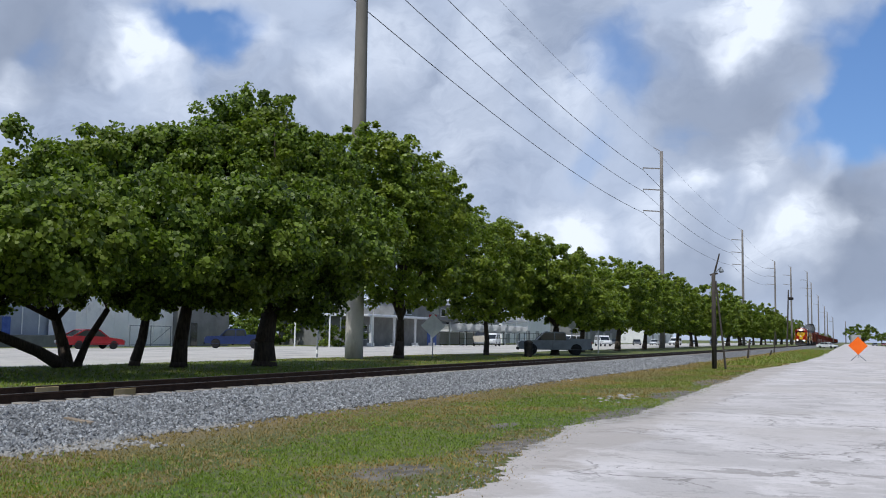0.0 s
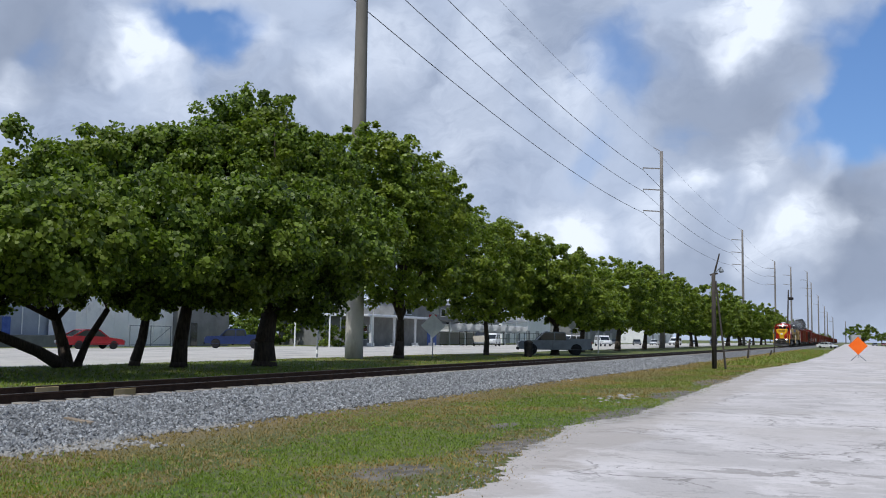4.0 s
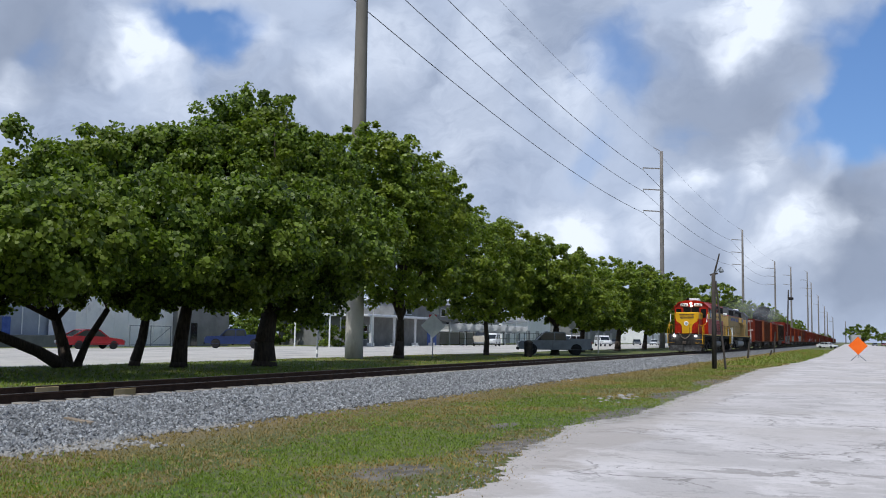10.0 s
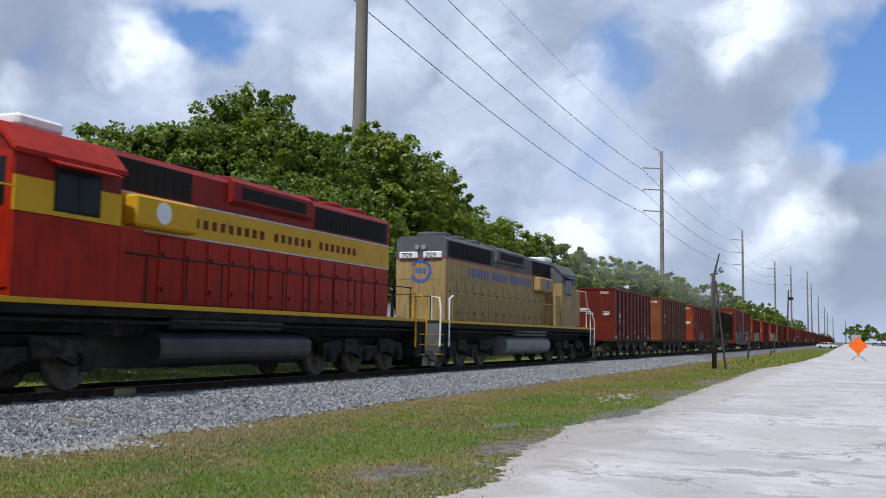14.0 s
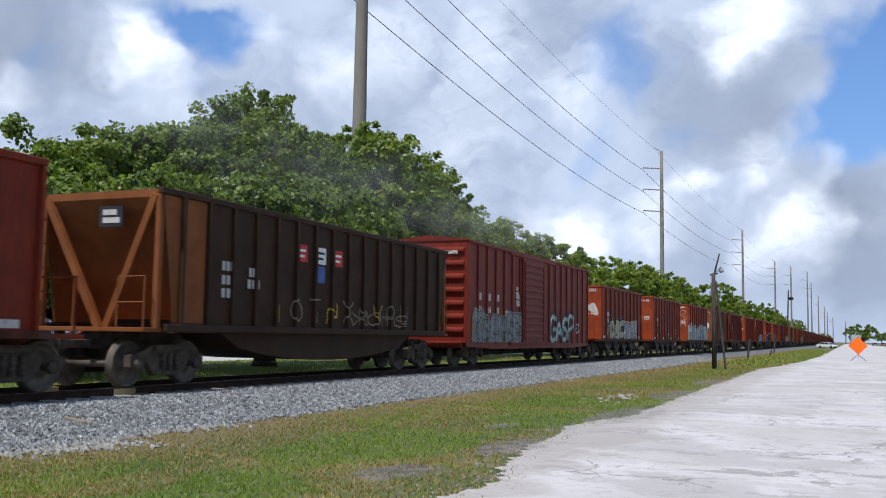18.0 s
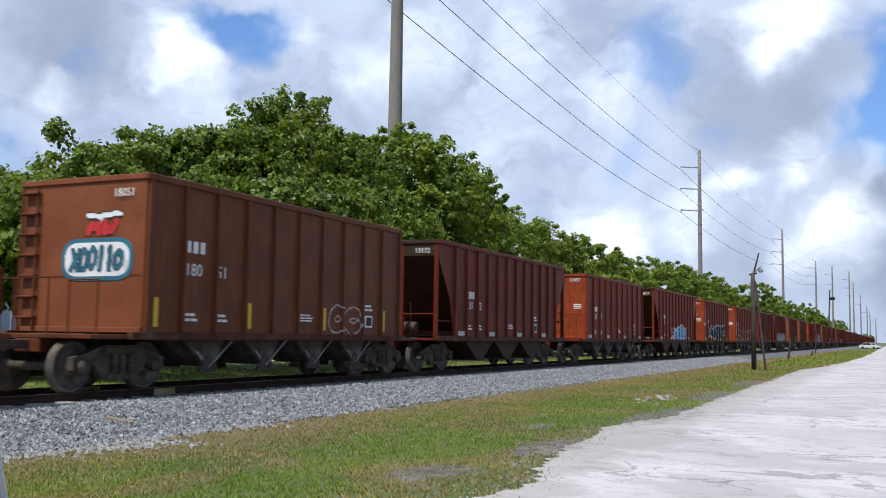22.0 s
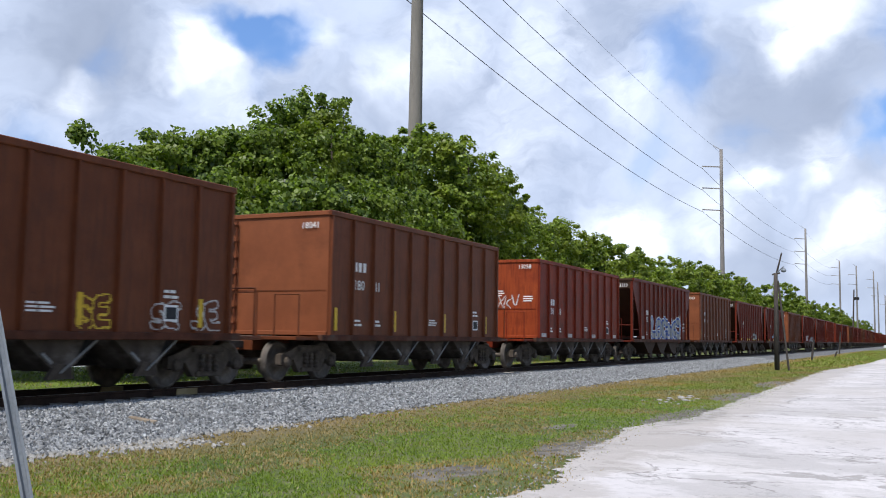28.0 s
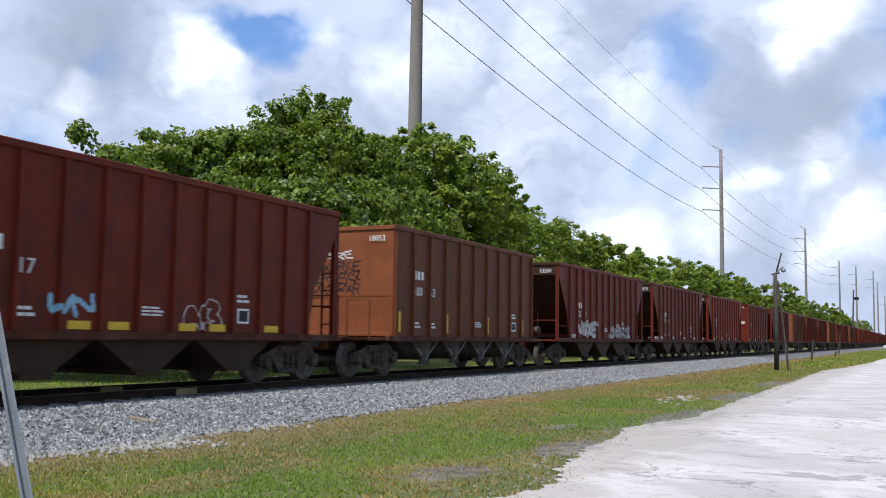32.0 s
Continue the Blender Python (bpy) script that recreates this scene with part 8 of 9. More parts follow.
    for s in (-1, 1):
        f = part("window_frame", Geo().box(-0.012, 0.012, 4.88, 5.98, 3.10, 3.86, 0.008), BLACK, car, at=(s * w, 0, 0))
        part("window_pane", Geo().box(-0.016, 0.016, 4.93, 5.41, 3.15, 3.81, 0.004), CABGLASS, f)
        part("window_pane", Geo().box(-0.016, 0.016, 5.46, 5.93, 3.15, 3.81, 0.004), CABGLASS, f)
        part("sun_visor", Geo().beam((s * 1.48, 5.40, 3.98), (s * 1.86, 5.40, 3.84), 1.5, 0.025, (0, 0, 1)), c["roof"], car)
        d = part("cab_door", Geo().box(-0.36, 0.36, -0.02, 0.02, 1.75, 4.00, 0.02), nose_low, car, at=(s * 1.10, y0 - 0.01, 0))
        part("door_window", Geo().box(-0.26, 0.22, -0.035, -0.02, 3.10, 3.90, 0.006), CABGLASS, d)
    for s in (-1, 1):
        fr = part("windscreen_frame", Geo().box(-0.70, -0.02, -0.03, 0.0, 3.50, 4.08, 0.01) if s < 0 else Geo().box(0.02, 0.70, -0.03, 0.0, 3.50, 4.08, 0.01), BLACK, car, at=(0, y0, 0))
        part("windscreen_pane", Geo().box(s * 0.36 - 0.29, s * 0.36 + 0.29, -0.04, -0.02, 3.55, 4.04, 0.004), CABGLASS, fr)
        nb = part("number_board", Geo().box(-0.37, 0.37, -0.10, 0.02, 4.13, 4.42, 0.07), WHITE, car, "white number board", Matrix.Translation((s * 0.62, y0 - 0.03, 0)) @ Matrix.Rotation(radians(s * 10), 4, "Z"))
        words("board_number", number, 0.19, BLACKPAINT, nb, (-0.27, -0.106, 4.18), FRONT, 1.25)
        words("board_number", number, 0.19, BLACKPAINT, nb, (-0.255, -0.108, 4.185), FRONT, 1.25)
    hl = part("headlight_housing", Geo().box(-0.14, 0.14, y0 - 0.12, y0, 4.08, 4.56, 0.04), top, car)
    for z in (4.18, 4.42):
        part("headlight_lens", Geo().lathe([(0.082, -0.01), (0.082, 0.0)], (0, y0 - 0.125, z), 14, "y"), LAMPGLOW if lit else CHROME, hl, "burning twin headlight" if lit else "unlit headlight")
    # short hood
    n0, n1, nw = 1.55, 4.05, 1.02
    part("short_hood", Geo().box(-nw, nw, n0, n1, 1.60, 2.98, 0.08), nose_low, car)
    part("short_hood_top", Geo().box(-nw - 0.003, nw + 0.003, n0 - 0.003, n1, 2.88, 3.54, 0.09), c["nose_top"], car)
    part("nose_panel", Geo().prism([(-0.95, 2.98), (-0.93, 2.80), (-0.84, 2.68), (-0.70, 2.60), (-0.56, 2.50), (-0.47, 2.34), (-0.44, 2.1), (-0.42, 1.66), (0.42, 1.66), (0.44, 2.1), (0.47, 2.34), (0.56, 2.50), (0.70, 2.60), (0.84, 2.68), (0.93, 2.80), (0.95, 2.98)], "y", n0 - 0.012, n0 + 0.02), c["nose_top"], car)
    part("nose_emblem", Geo().lathe([(0.20, -0.02), (0.20, 0.0)], (-0.05, n0 - 0.015, 2.54), 20, "y"), c["logo"], car, "round emblem on the nose")
    part("nose_emblem", Geo().lathe([(0.12, -0.024), (0.12, 0.0)], (-0.03, n0 - 0.015, 2.53), 16, "y"), PALEGREY, car)
    for i in range(4):
        part("nose_stripe", Geo().box(-0.56 - 0.03 * i, 0.56 + 0.03 * i, n0 - 0.016, n0 + 0.01, 2.92 + i * 0.125, 2.97 + i * 0.125), BLACKPAINT, car)
    # pilot, steps, rails
    for y, s in ((0.62, -1), (20.36, 1)):
        turn = Matrix.Translation((0, y, 0)) @ Matrix.Rotation(0 if s < 0 else math.pi, 4, "Z")
        pl = part("pilot", Geo().prism([(-1.48, 1.50), (-1.48, 0.55), (-1.05, 0.18), (1.05, 0.18), (1.48, 0.55), (1.48, 1.50)], "y", -0.06, 0.06), c["pilot"], car, "", turn)
        part("snow_plough", Geo().add([(-1.45, 0.0, 0.62), (0, -0.42, 0.62), (1.45, 0, 0.62), (-1.35, -0.12, 0.12), (0, -0.58, 0.12), (1.35, -0.12, 0.12)], [(0, 1, 4, 3), (1, 2, 5, 4)]), PLOUGH, pl)
        for k in (-0.45, 0.3, 0.55):
            part("air_hose", Geo().pipe([(k, -0.08, 0.95), (k + 0.03, -0.28, 0.80), (k + 0.05, -0.30, 0.55), (k, -0.22, 0.40)], 0.024), BLACK, pl)
        part("jumper_cable", Geo().pipe([(-0.55 + 1.1 * i / 8, -0.15 - 0.06 * math.sin(math.pi * i / 8), 1.75 - 0.55 * math.sin(math.pi * i / 8)) for i in range(9)], 0.022), DRIFT, pl)
        for k in (-1, 1):
            st = part("step_well", Geo().box(k * 1.12 - 0.33, k * 1.12 + 0.33, 0.05, 0.62, 0.42, 1.36, 0.02), BLACK, pl)
            for z in (0.5, 0.82, 1.14):
                part("tread", shared("tread", lambda: Geo().box(-0.30, 0.30, -0.06, 0.3, -0.015, 0.015), c["stripe"]), None, st, at=(k * 1.20, 0.0, z))
            part("grab_iron", Geo().pipe([(k * 1.50, -0.04, 0.75), (k * 1.52, -0.05, 1.9), (k * 1.42, 0.08, 2.35), (k * 1.12, 0.10, 2.40), (k * 1.12, 0.10, 1.62)], 0.030), c["rail"], pl)
            part("grab_iron", Geo().pipe([(k * 1.50, 0.72, 0.75), (k * 1.50, 0.72, 2.35), (k * 1.50, 1.0, 2.45)], 0.030), c["rail"], pl)
            if s < 0:
                part("white_handrail", Geo().pipe([(k * 1.60, 1.70, 2.68), (k * 1.62, 2.10, 3.38)], 0.032), WHITE, pl, "white diagonal handrail")
                part("side_handrail", Geo().pipe([(k * 1.50, 0.10, 2.36), (k * 1.56, 1.0, 2.45), (k * 1.60, 1.70, 2.68)], 0.020).pipe([(k * 1.62, 2.10, 3.38), (k * 1.52, 3.42, 3.40)], 0.018), c["rail"], pl)
                part("ditch_light", Geo().lathe([(0.072, -0.03), (0.080, 0.0), (0.080, 0.10), (0.05, 0.12)], (k * 0.92, -0.19, 1.44), 14, "y"), LAMPGLOW if lit else CHROME, pl, "burning ditch light" if lit else "unlit ditch light")
        for k in (-1, 1):
            part("end_railing", Geo().pipe([(k * 1.1, 0.05, 1.6), (k * 1.1, 0.05, 2.4), (k * 0.35, 0.05, 2.4), (k * 0.35, 0.05, 1.6)], 0.020), BLACK, pl)
    for s in (-1, 1):
        r = part("handrail", Geo().pipe([(s * 1.47, 6.7, 2.55), (s * 1.47, 19.4, 2.55)], 0.018), c["walk_rail"], car)
        for i in range(11):
            part("stanchion", shared(("stanchion", c["walk_rail"].name), lambda: Geo().tube((0, 0, 1.6), (0, 0, 2.56), 0.018), c["walk_rail"]), None, r, at=(s * 1.47, 7.3 + i * 1.2, 0))
    # rear end of the long hood
    for k in (-0.40, 0.40):
        nb = part("rear_number_board", Geo().box(-0.36, 0.36, -0.02, 0.08, 3.80, 4.04, 0.03), WHITE, car, "white number board", Matrix.Translation((k * 1.15, hood1 + 0.01, 0)))
        words("board_number", number, 0.17, BLACKPAINT, nb, (0.25, 0.085, 3.84), Matrix(((-1, 0, 0, 0), (0, 0, 1, 0), (0, 1, 0, 0), (0, 0, 0, 1))), 1.2)
    part("rear_headlight", Geo().lathe([(0.09, 0), (0.09, 0.08)], (-0.12, hood1, 4.2), 12, "y").lathe([(0.09, 0), (0.09, 0.08)], (0.12, hood1, 4.2), 12, "y"), CHROME, car)
    ring = Geo()
    for i in range(19):
        u, v = radians(35 + 16 * i), radians(51 + 16 * i)
        ring.add([(a * math.cos(t), hood1 + 0.012, 3.36 + a * math.sin(t)) for a, t in ((0.42, u), (0.31, u), (0.31, v), (0.42, v))], [(0, 1, 2, 3)])
    part("rear_emblem", ring, c["mark"], car, "open painted ring emblem")
    part("rear_emblem_bars", Geo().box(-0.2, -0.09, hood1, hood1 + 0.012, 3.28, 3.46).box(-0.05, 0.06, hood1, hood1 + 0.012, 3.28, 3.46).box(0.1, 0.21, hood1, hood1 + 0.012, 3.28, 3.46), c["mark"], car)
    # name along the hood: plain bars in its colour
    for a, n in ((9.35, 9), (12.45, 6), (14.6, 7)):
        for s in (-1, 1):
            for i in range(n):
                part("name_bar", shared(("name_bar", c["mark"].name), lambda: Geo().box(-0.004, 0.008, 0, 0.16, 0, 0.20 + (0.14 if c["name_z"] else 0)), c["mark"]), None, car, at=(s * (hw + 0.006), a + i * 0.31, 3.32 + c["name_z"]))
    # running gear
    part("fuel_tank", Geo().prism([(1.40 * math.copysign(abs(math.cos(t)) ** 0.55, math.cos(t)), 0.76 + 0.42 * math.copysign(abs(math.sin(t)) ** 0.7, math.sin(t))) for t in [2 * math.pi * (i + 0.5) / 28 for i in range(28)]], "y", 7.9, 13.6), c["tank"], car, "grey fuel tank slung between the bogies")
    for s in (-1, 1):
        part("air_reservoir", Geo().tube((s * 1.22, 8.3, 1.30), (s * 1.22, 12.3, 1.30), 0.16, n=14), c["tank"], car, smooth=True)

    def loco_frame():
        out = [(-2.35, 0.50), (-2.35, 0.86), (-1.4, 0.98), (-0.7, 0.80), (0.7, 0.80), (1.4, 0.98), (2.35, 0.86), (2.35, 0.50), (1.85, 0.46), (1.45, 0.62), (0.6, 0.56), (0.3, 0.44), (-0.3, 0.44), (-0.6, 0.56), (-1.45, 0.62), (-1.85, 0.46)]
        g = Geo().prism(out, "x", -0.09, 0.09)
        for y in (-2.05, 0, 2.05):
            g.box(0.06, 0.20, y - 0.17, y + 0.17, 0.36, 0.70, 0.03)
        for y in (-1.05, 1.05):
            g.box(0.05, 0.17, y - 0.32, y + 0.32, 0.60, 0.98, 0.03)
            g.tube((0.14, y - 0.35, 0.95), (0.14, y + 0.35, 0.80), 0.07)
        return g
    for y in (4.05, 16.93):
        b = part("bogie", shared("loco_bogie", lambda: Geo().box(-0.66, 0.66, -2.7, 2.7, 0.34, 1.05, 0.05).box(-0.95, 0.95, -2.3, 2.3, 0.72, 1.10, 0.05).box(-0.5, 0.5, -0.5, 0.5, 1.0, 1.4), BLACK), None, car, "black three-axle bogie", (0, y, 0))
        for s in (-1, 1):
            part("side_frame", shared("loco_frame", loco_frame, LOCOGRIME), None, b, at=Matrix.Translation((s * 1.12, 0, 0)) @ Matrix.Rotation(0 if s > 0 else math.pi, 4, "Z"))
        for w_ in (-2.05, 0, 2.05):
            wheelset(b, w_, 0.508)
    coupler(car, 0, 1)
    coupler(car, 20.98, -1)
    return car


def fleet():
    lead = locomotive(dict(low=LOCORED, band=LOCOYELLOW, top=LOCOTOP, nose=LOCORED, nose_top=LOCOYELLOW, roof=LOCORED, sill=BLACK, stripe=LOCOYELLOW, line=FADEDWHITE, logo=WHITE,
                           pilot=BLACK, rail=LOCOYELLOW, walk_rail=BLACK, mark=MAROON, tank=TANKGREY, name_z=0.0),
                      "red and yellow diesel locomotive leading the train, headlights on", "716", True)
    TRAIN.append((lead, 0.0, False, 20.98))
    second = locomotive(dict(low=LOCOTAN, band=LOCOTAN, top=LOCOGREY, nose=LOCOTAN, nose_top=LOCOTAN, roof=LOCOGREY, sill=BLACK, stripe=LOCOYELLOW, line=REDPAINT, logo=BLUEPAINT,
                             pilot=PILOTGREY, rail=WHITE, walk_rail=LOCOTAN, mark=BLUEPAINT, tank=SILVER, name_z=-0.05),
                        "weathered tan and grey diesel locomotive coupled backwards, unlit", "709", False)
    TRAIN.append((second, 20.98, True, 20.98))
    A, O = closed_hopper, open_hopper
    red, brown, dark = ("oxide-red ribbed aggregate hopper car with upright ends", "brown ribbed aggregate hopper car with upright ends", "maroon ribbed hopper car with open sloping ends")
    # the cars by the place of their front body corner behind the train's front
    rows = [(A, 45.3, MAROON, red, "150", "62", None), (A, 58.93, BROWN, brown, "180", "78", None), (A, 72.55, OXIDE, red, "158", "24", 1), ("tub", 85.4), ("box", 101.64),
            (A, 120.46, OXIDE, red, "158", "05", 2), (A, 134.15, OXIDE, red, "151", "18", 3), (A, 148.17, OXIDE, red, "151", "69", 4), (A, 161.98, BROWN, brown, "180", "51", 5),
            (O, 174.35, MAROON, dark, "131", "72", None), (A, 189.3, OXIDE, red, "154", "57", None), (O, 201.98, OXIDE, "oxide-red ribbed hopper car with open sloping ends", "160", "37", 6), (A, 216.64, OXIDE, red, "152", "17", 7),
            (A, 230.2, OXIDE, red, "156", "60", 8), (A, 243.82, MAROON, red, "154", "81", None), (O, 256.3, MAROON, dark, "132", "25", 9), (A, 271.31, BROWN, brown, "180", "35", 10),
            (A, 284.75, BROWN, brown, "180", "41", None), (A, 298.42, OXIDE, red, "130", "58", 11), (O, 310.8, MAROON, dark, "132", "10", 12), (A, 325.45, BROWN, brown, "180", "63", None),
            (O, 338.1, MAROON, dark, "131", "63", 13), (O, 351.7, MAROON, dark, "131", "17", 14), (A, 366.36, BROWN, brown, "180", "53", 15), (O, 379.1, MAROON, dark, "132", "41", 16)]
    s = 392.2
    rnd = random.Random(3)
    for i, k in enumerate("ooaoaooaaoaoaoaaooaoaoaaooaaoaooaoaao"):
        paint = (MAROON, OXIDE)[i % 3 == 1] if k == "o" else (OXIDE, BROWN, MAROON)[(i * 7) % 3]
        rows.append((O if k == "o" else A, s + (0.85 if k == "o" else 1.87), paint, dark if k == "o" else (brown if paint is BROWN else red), f"1{rnd.choice('3568')}{rnd.randint(0, 9)}", f"{rnd.randint(10, 99)}", None))
        s += 13.65
    for row in rows:
        if row[0] == "tub":
            TRAIN.append((bathtub_hopper("dark grimy older hopper car with rusty sloping ends"), 84.4, False, 16.3))
            continue
        if row[0] == "box":
            TRAIN.append((boxcar("maroon boxcar with ribbed sliding door and silver graffiti"), 100.72, False, 17.85))
            continue
        kind, at, paint, label, first, second_, art = row
        closed = kind is A
        far = at > 430
        car = kind(paint, label, far)
        TRAIN.append((car, at - (1.87 if closed else 0.85), False, 13.6))
        if not far:
            side_marks(car, first, second_, closed=closed, reflector=YELLOWPAINT if (paint is BROWN or art in (7, 9, 13, 14)) else FADEDWHITE, upright=paint is BROWN)
            end_marks(car, first + second_, closed, plain=paint is BROWN)
        decorate(car, art)


def decorate(car, art):
    """What sprayers have left on single cars."""
    shut, wide = hopper_skin(True), hopper_skin(False)
    over = skin(1.585, [1.93 + i * 0.978 for i in range(11)], 0.072)
    end, wide_end = end_skin(1.846), end_skin(0.80)
    thin = dict(line=0.0, halo=0.0)
    if art == 1:
        mural(car, end, "XSWKEXWS", -1.1, 0.9, 2.55, 3.2, (FADEDWHITE, None, None, None, None), 1, 0.020, **thin, label="white spray scrawl on the end sheet")
        mural(car, end, "NZ", -0.6, 0.6, 2.05, 2.45, (FADEDWHITE, None, None, None, None), 2, 0.024, **thin)
        mural(car, shut, "OCGS", 5.0, 7.2, 1.10, 1.75, (None, FADEDWHITE, None, None, None), 3, 0.07, 0.035, 0.0)
    elif art == 2:
        mural(car, shut, "DRC", 3.75, 7.05, 1.10, 2.22, (CREAM, BLACKPAINT, SMOKE, None, None), 4, 0.165, 0.075, 0.05, lean=0.06, label="cream block graffiti along the hopper side")
        mural(car, shut, "HIEU", 7.0, 10.35, 1.10, 2.15, (PALEGREY, BLACKPAINT, WHITE, None, None), 5, 0.14, 0.04, 0.04, square=True, label="silver block graffiti along the hopper side")
        mural(car, shut, "WE", 3.0, 3.7, 1.45, 1.85, (FADEDWHITE, None, None, None, None), 6, 0.022, **thin)
        mural(car, end, "MWM", -0.75, 1.3, 2.3, 3.15, (FADEDWHITE, None, None, None, None), 7, 0.13, **thin, label="faded white overpainting on the end sheet")
        mural(car, end, "DL", -0.8, 0.1, 1.75, 2.05, (FADEDWHITE, None, None, None, None), 8, 0.022, **thin)
    elif art == 3:
        mural(car, end, "TWK", -1.0, 0.3, 2.85, 3.3, (DRIFT, None, None, None, None), 9, 0.024, **thin)
        mural(car, end, "CVDXON", -1.0, 0.9, 2.35, 2.72, (DRIFT, None, None, None, None), 10, 0.024, **thin)
    elif art == 4:
        mural(car, end, "SWUYDE", -0.95, 1.30, 2.15, 3.40, (None, FADEDWHITE, None, None, None), 11, 0.135, 0.026, 0.0, lean=0.05, label="white looping spray outlines on the end sheet")
        mural(car, end, "X", 0.82, 1.06, 2.95, 3.20, (FADEDWHITE, None, None, None, None), 44, 0.012, **thin)
        fields = ((2.96, 3.50, 1.90, 2.62), (3.92, 4.30, 1.88, 2.26), (6.0, 6.3, 2.0, 2.16))
        mural(car, shut, "OUIIMIIVUIIMUII", 1.96, 11.65, 1.10, 2.42, (PALEGREY, SMOKE, HAZYBLUE, WHITE, MISTGREY), 12, 0.20, 0.012, 0.03, 0.012, ground=1.72, lean=0.10, label="grey, white and pale green graffiti along the hopper side",
              fills=(PALEGREY, MISTGREY, FADEDWHITE, HAZYBLUE, PALEGREY, MINT, FADEDWHITE), bare=fields)
        mural(car, over, "S", 3.05, 3.55, 1.15, 1.75, (None, FADEDWHITE, None, None, NAVY), 45, 0.07, 0.02, 0.0, ground=1.66)
        mural(car, over, "I", 9.25, 9.75, 1.15, 2.1, (NAVY, None, None, None, None), 46, 0.10, **thin)
        for k in (2.25, 11.15):
            for i in range(3):
                mural(car, shut, "XEZ"[i] + "SXK"[i], k - 0.18, k + 0.28, 2.62 + i * 0.26, 2.95 + i * 0.26, (FADEDWHITE, None, None, None, None), int(k * 7) + i, 0.016, **thin)
    elif art == 5:
        def badge(w_, h, y):
            pts = [(0.42 + (w_ - h) / 2 * (1 if math.cos(t) >= 0 else -1) + h / 2 * math.cos(t), 2.42 + h / 2 * math.copysign(abs(math.sin(t)) ** 0.7, math.sin(t))) for t in [2 * math.pi * (i + 0.5) / 24 for i in range(24)]]
            return Geo().prism(pts, "y", y, 1.856)
        part("painted_badge", badge(1.78, 0.80, 1.845), TEAL, car, "rounded teal and white badge painted on the end")
        part("painted_badge", badge(1.60, 0.64, 1.841), WHITE, car)
        mural(car, end_skin(1.836), "XOOIIO", -0.22, 1.06, 2.18, 2.68, (TEAL, BLACKPAINT, None, None, None), 13, 0.035, 0.022, 0.0, lean=0.02, cell=0.016)
        mural(car, end, "MW", 0.15, 0.85, 2.86, 3.2, (REDPAINT, BLACKPAINT, None, None, None), 14, 0.07, 0.02, 0.0, label="small red painted figure")
        mural(car, end, "T", 0.1, 0.95, 3.08, 3.3, (WHITE, BLACKPAINT, None, None, None), 15, 0.05, 0.02, 0.0)
        mural(car, shut, "OC", 8.2, 9.6, 1.12, 1.85, (None, FADEDWHITE, None, None, None), 16, 0.12, 0.03, 0.0)
    elif art == 6:
        mural(car, wide, "NZ", 4.9, 5.5, 1.45, 1.85, (FADEDWHITE, None, None, None, None), 17, 0.028, **thin)
        mural(car, wide, "AMEO", 5.55, 8.9, 1.10, 1.95, (SKYPAINT, BLUEPAINT, WHITE, WHITE, None), 18, 0.15, 0.05, 0.06, 0.02, label="pale blue graffiti along the hopper side")
        mural(car, wide, "II", 9.2, 10.3, 1.10, 1.75, (SKYPAINT, None, None, None, None), 19, 0.05, **thin)
        mural(car, wide_end, "V", -0.3, 0.1, 1.9, 2.3, (FADEDWHITE, None, None, None, None), 20, 0.022, **thin)
    elif art == 7:
        mural(car, shut, "MARDK", 4.3, 9.75, 1.10, 2.20, (BLACKPAINT, WHITE, BOXRED, None, None), 21, 0.175, 0.045, 0.07, square=True, lean=0.10, label="black block graffiti with white outline and red haze")
        mural(car, shut, "C", 3.75, 4.2, 1.15, 2.0, (FADEDWHITE, BLUEPAINT, None, None, None), 22, 0.03, 0.05, 0.0)
        mural(car, shut, "XS", 1.9, 2.65, 2.1, 3.4, (FADEDWHITE, None, None, None, None), 23, 0.03, **thin)
        mural(car, end, "OX", -0.6, 1.2, 2.3, 3.0, (DRIFT, None, None, None, None), 24, 0.028, **thin)
    elif art == 8:
        mural(car, end, "ROSE", -1.3, -0.3, 3.05, 3.35, (FADEDWHITE, None, None, None, None), 25, 0.026, **thin)
        mural(car, end, "WIMI", -0.25, 0.75, 2.0, 2.95, (DRIFT, None, None, None, None), 26, 0.05, 0.0, 0.0, label="runny pale paint on the end sheet")
        for i in range(5):
            mural(car, shut, "EXZ", 1.96, 2.6, 1.40 + i * 0.26, 1.68 + i * 0.26, (FADEDWHITE, None, None, None, None), 27 + i, 0.034, **thin)
        mural(car, shut, "OXMDUMANUBES", 3.0, 11.6, 1.10, 2.10, (None, FADEDWHITE, None, None, None), 33, 0.15, 0.032, 0.0, label="white outlined graffiti along the hopper side")
    elif art == 9:
        mural(car, wide, "HCONAMEX", 3.3, 11.0, 1.10, 2.0, (PALEGREY, SMOKE, FADEDWHITE, None, None), 34, 0.17, 0.04, 0.05, label="pale graffiti along the hopper side")
    elif art == 10:
        mural(car, end, "ABJT", -0.9, 0.9, 2.9, 3.45, (FADEDWHITE, None, None, None, None), 35, 0.032, **thin, label="white spray scrawl on the end sheet")
        mural(car, end, "VEX", -0.8, 0.8, 2.3, 2.75, (DRIFT, None, None, None, None), 36, 0.028, **thin)
        for k, m in ((7.9, YELLOWPAINT), (9.6, FADEDWHITE), (10.7, FADEDWHITE)):
            mural(car, shut, "SE", k, k + 0.7, 1.12, 1.70, (None, m, None, None, None), int(k * 10), 0.06, 0.03, 0.0)
    elif art == 11:
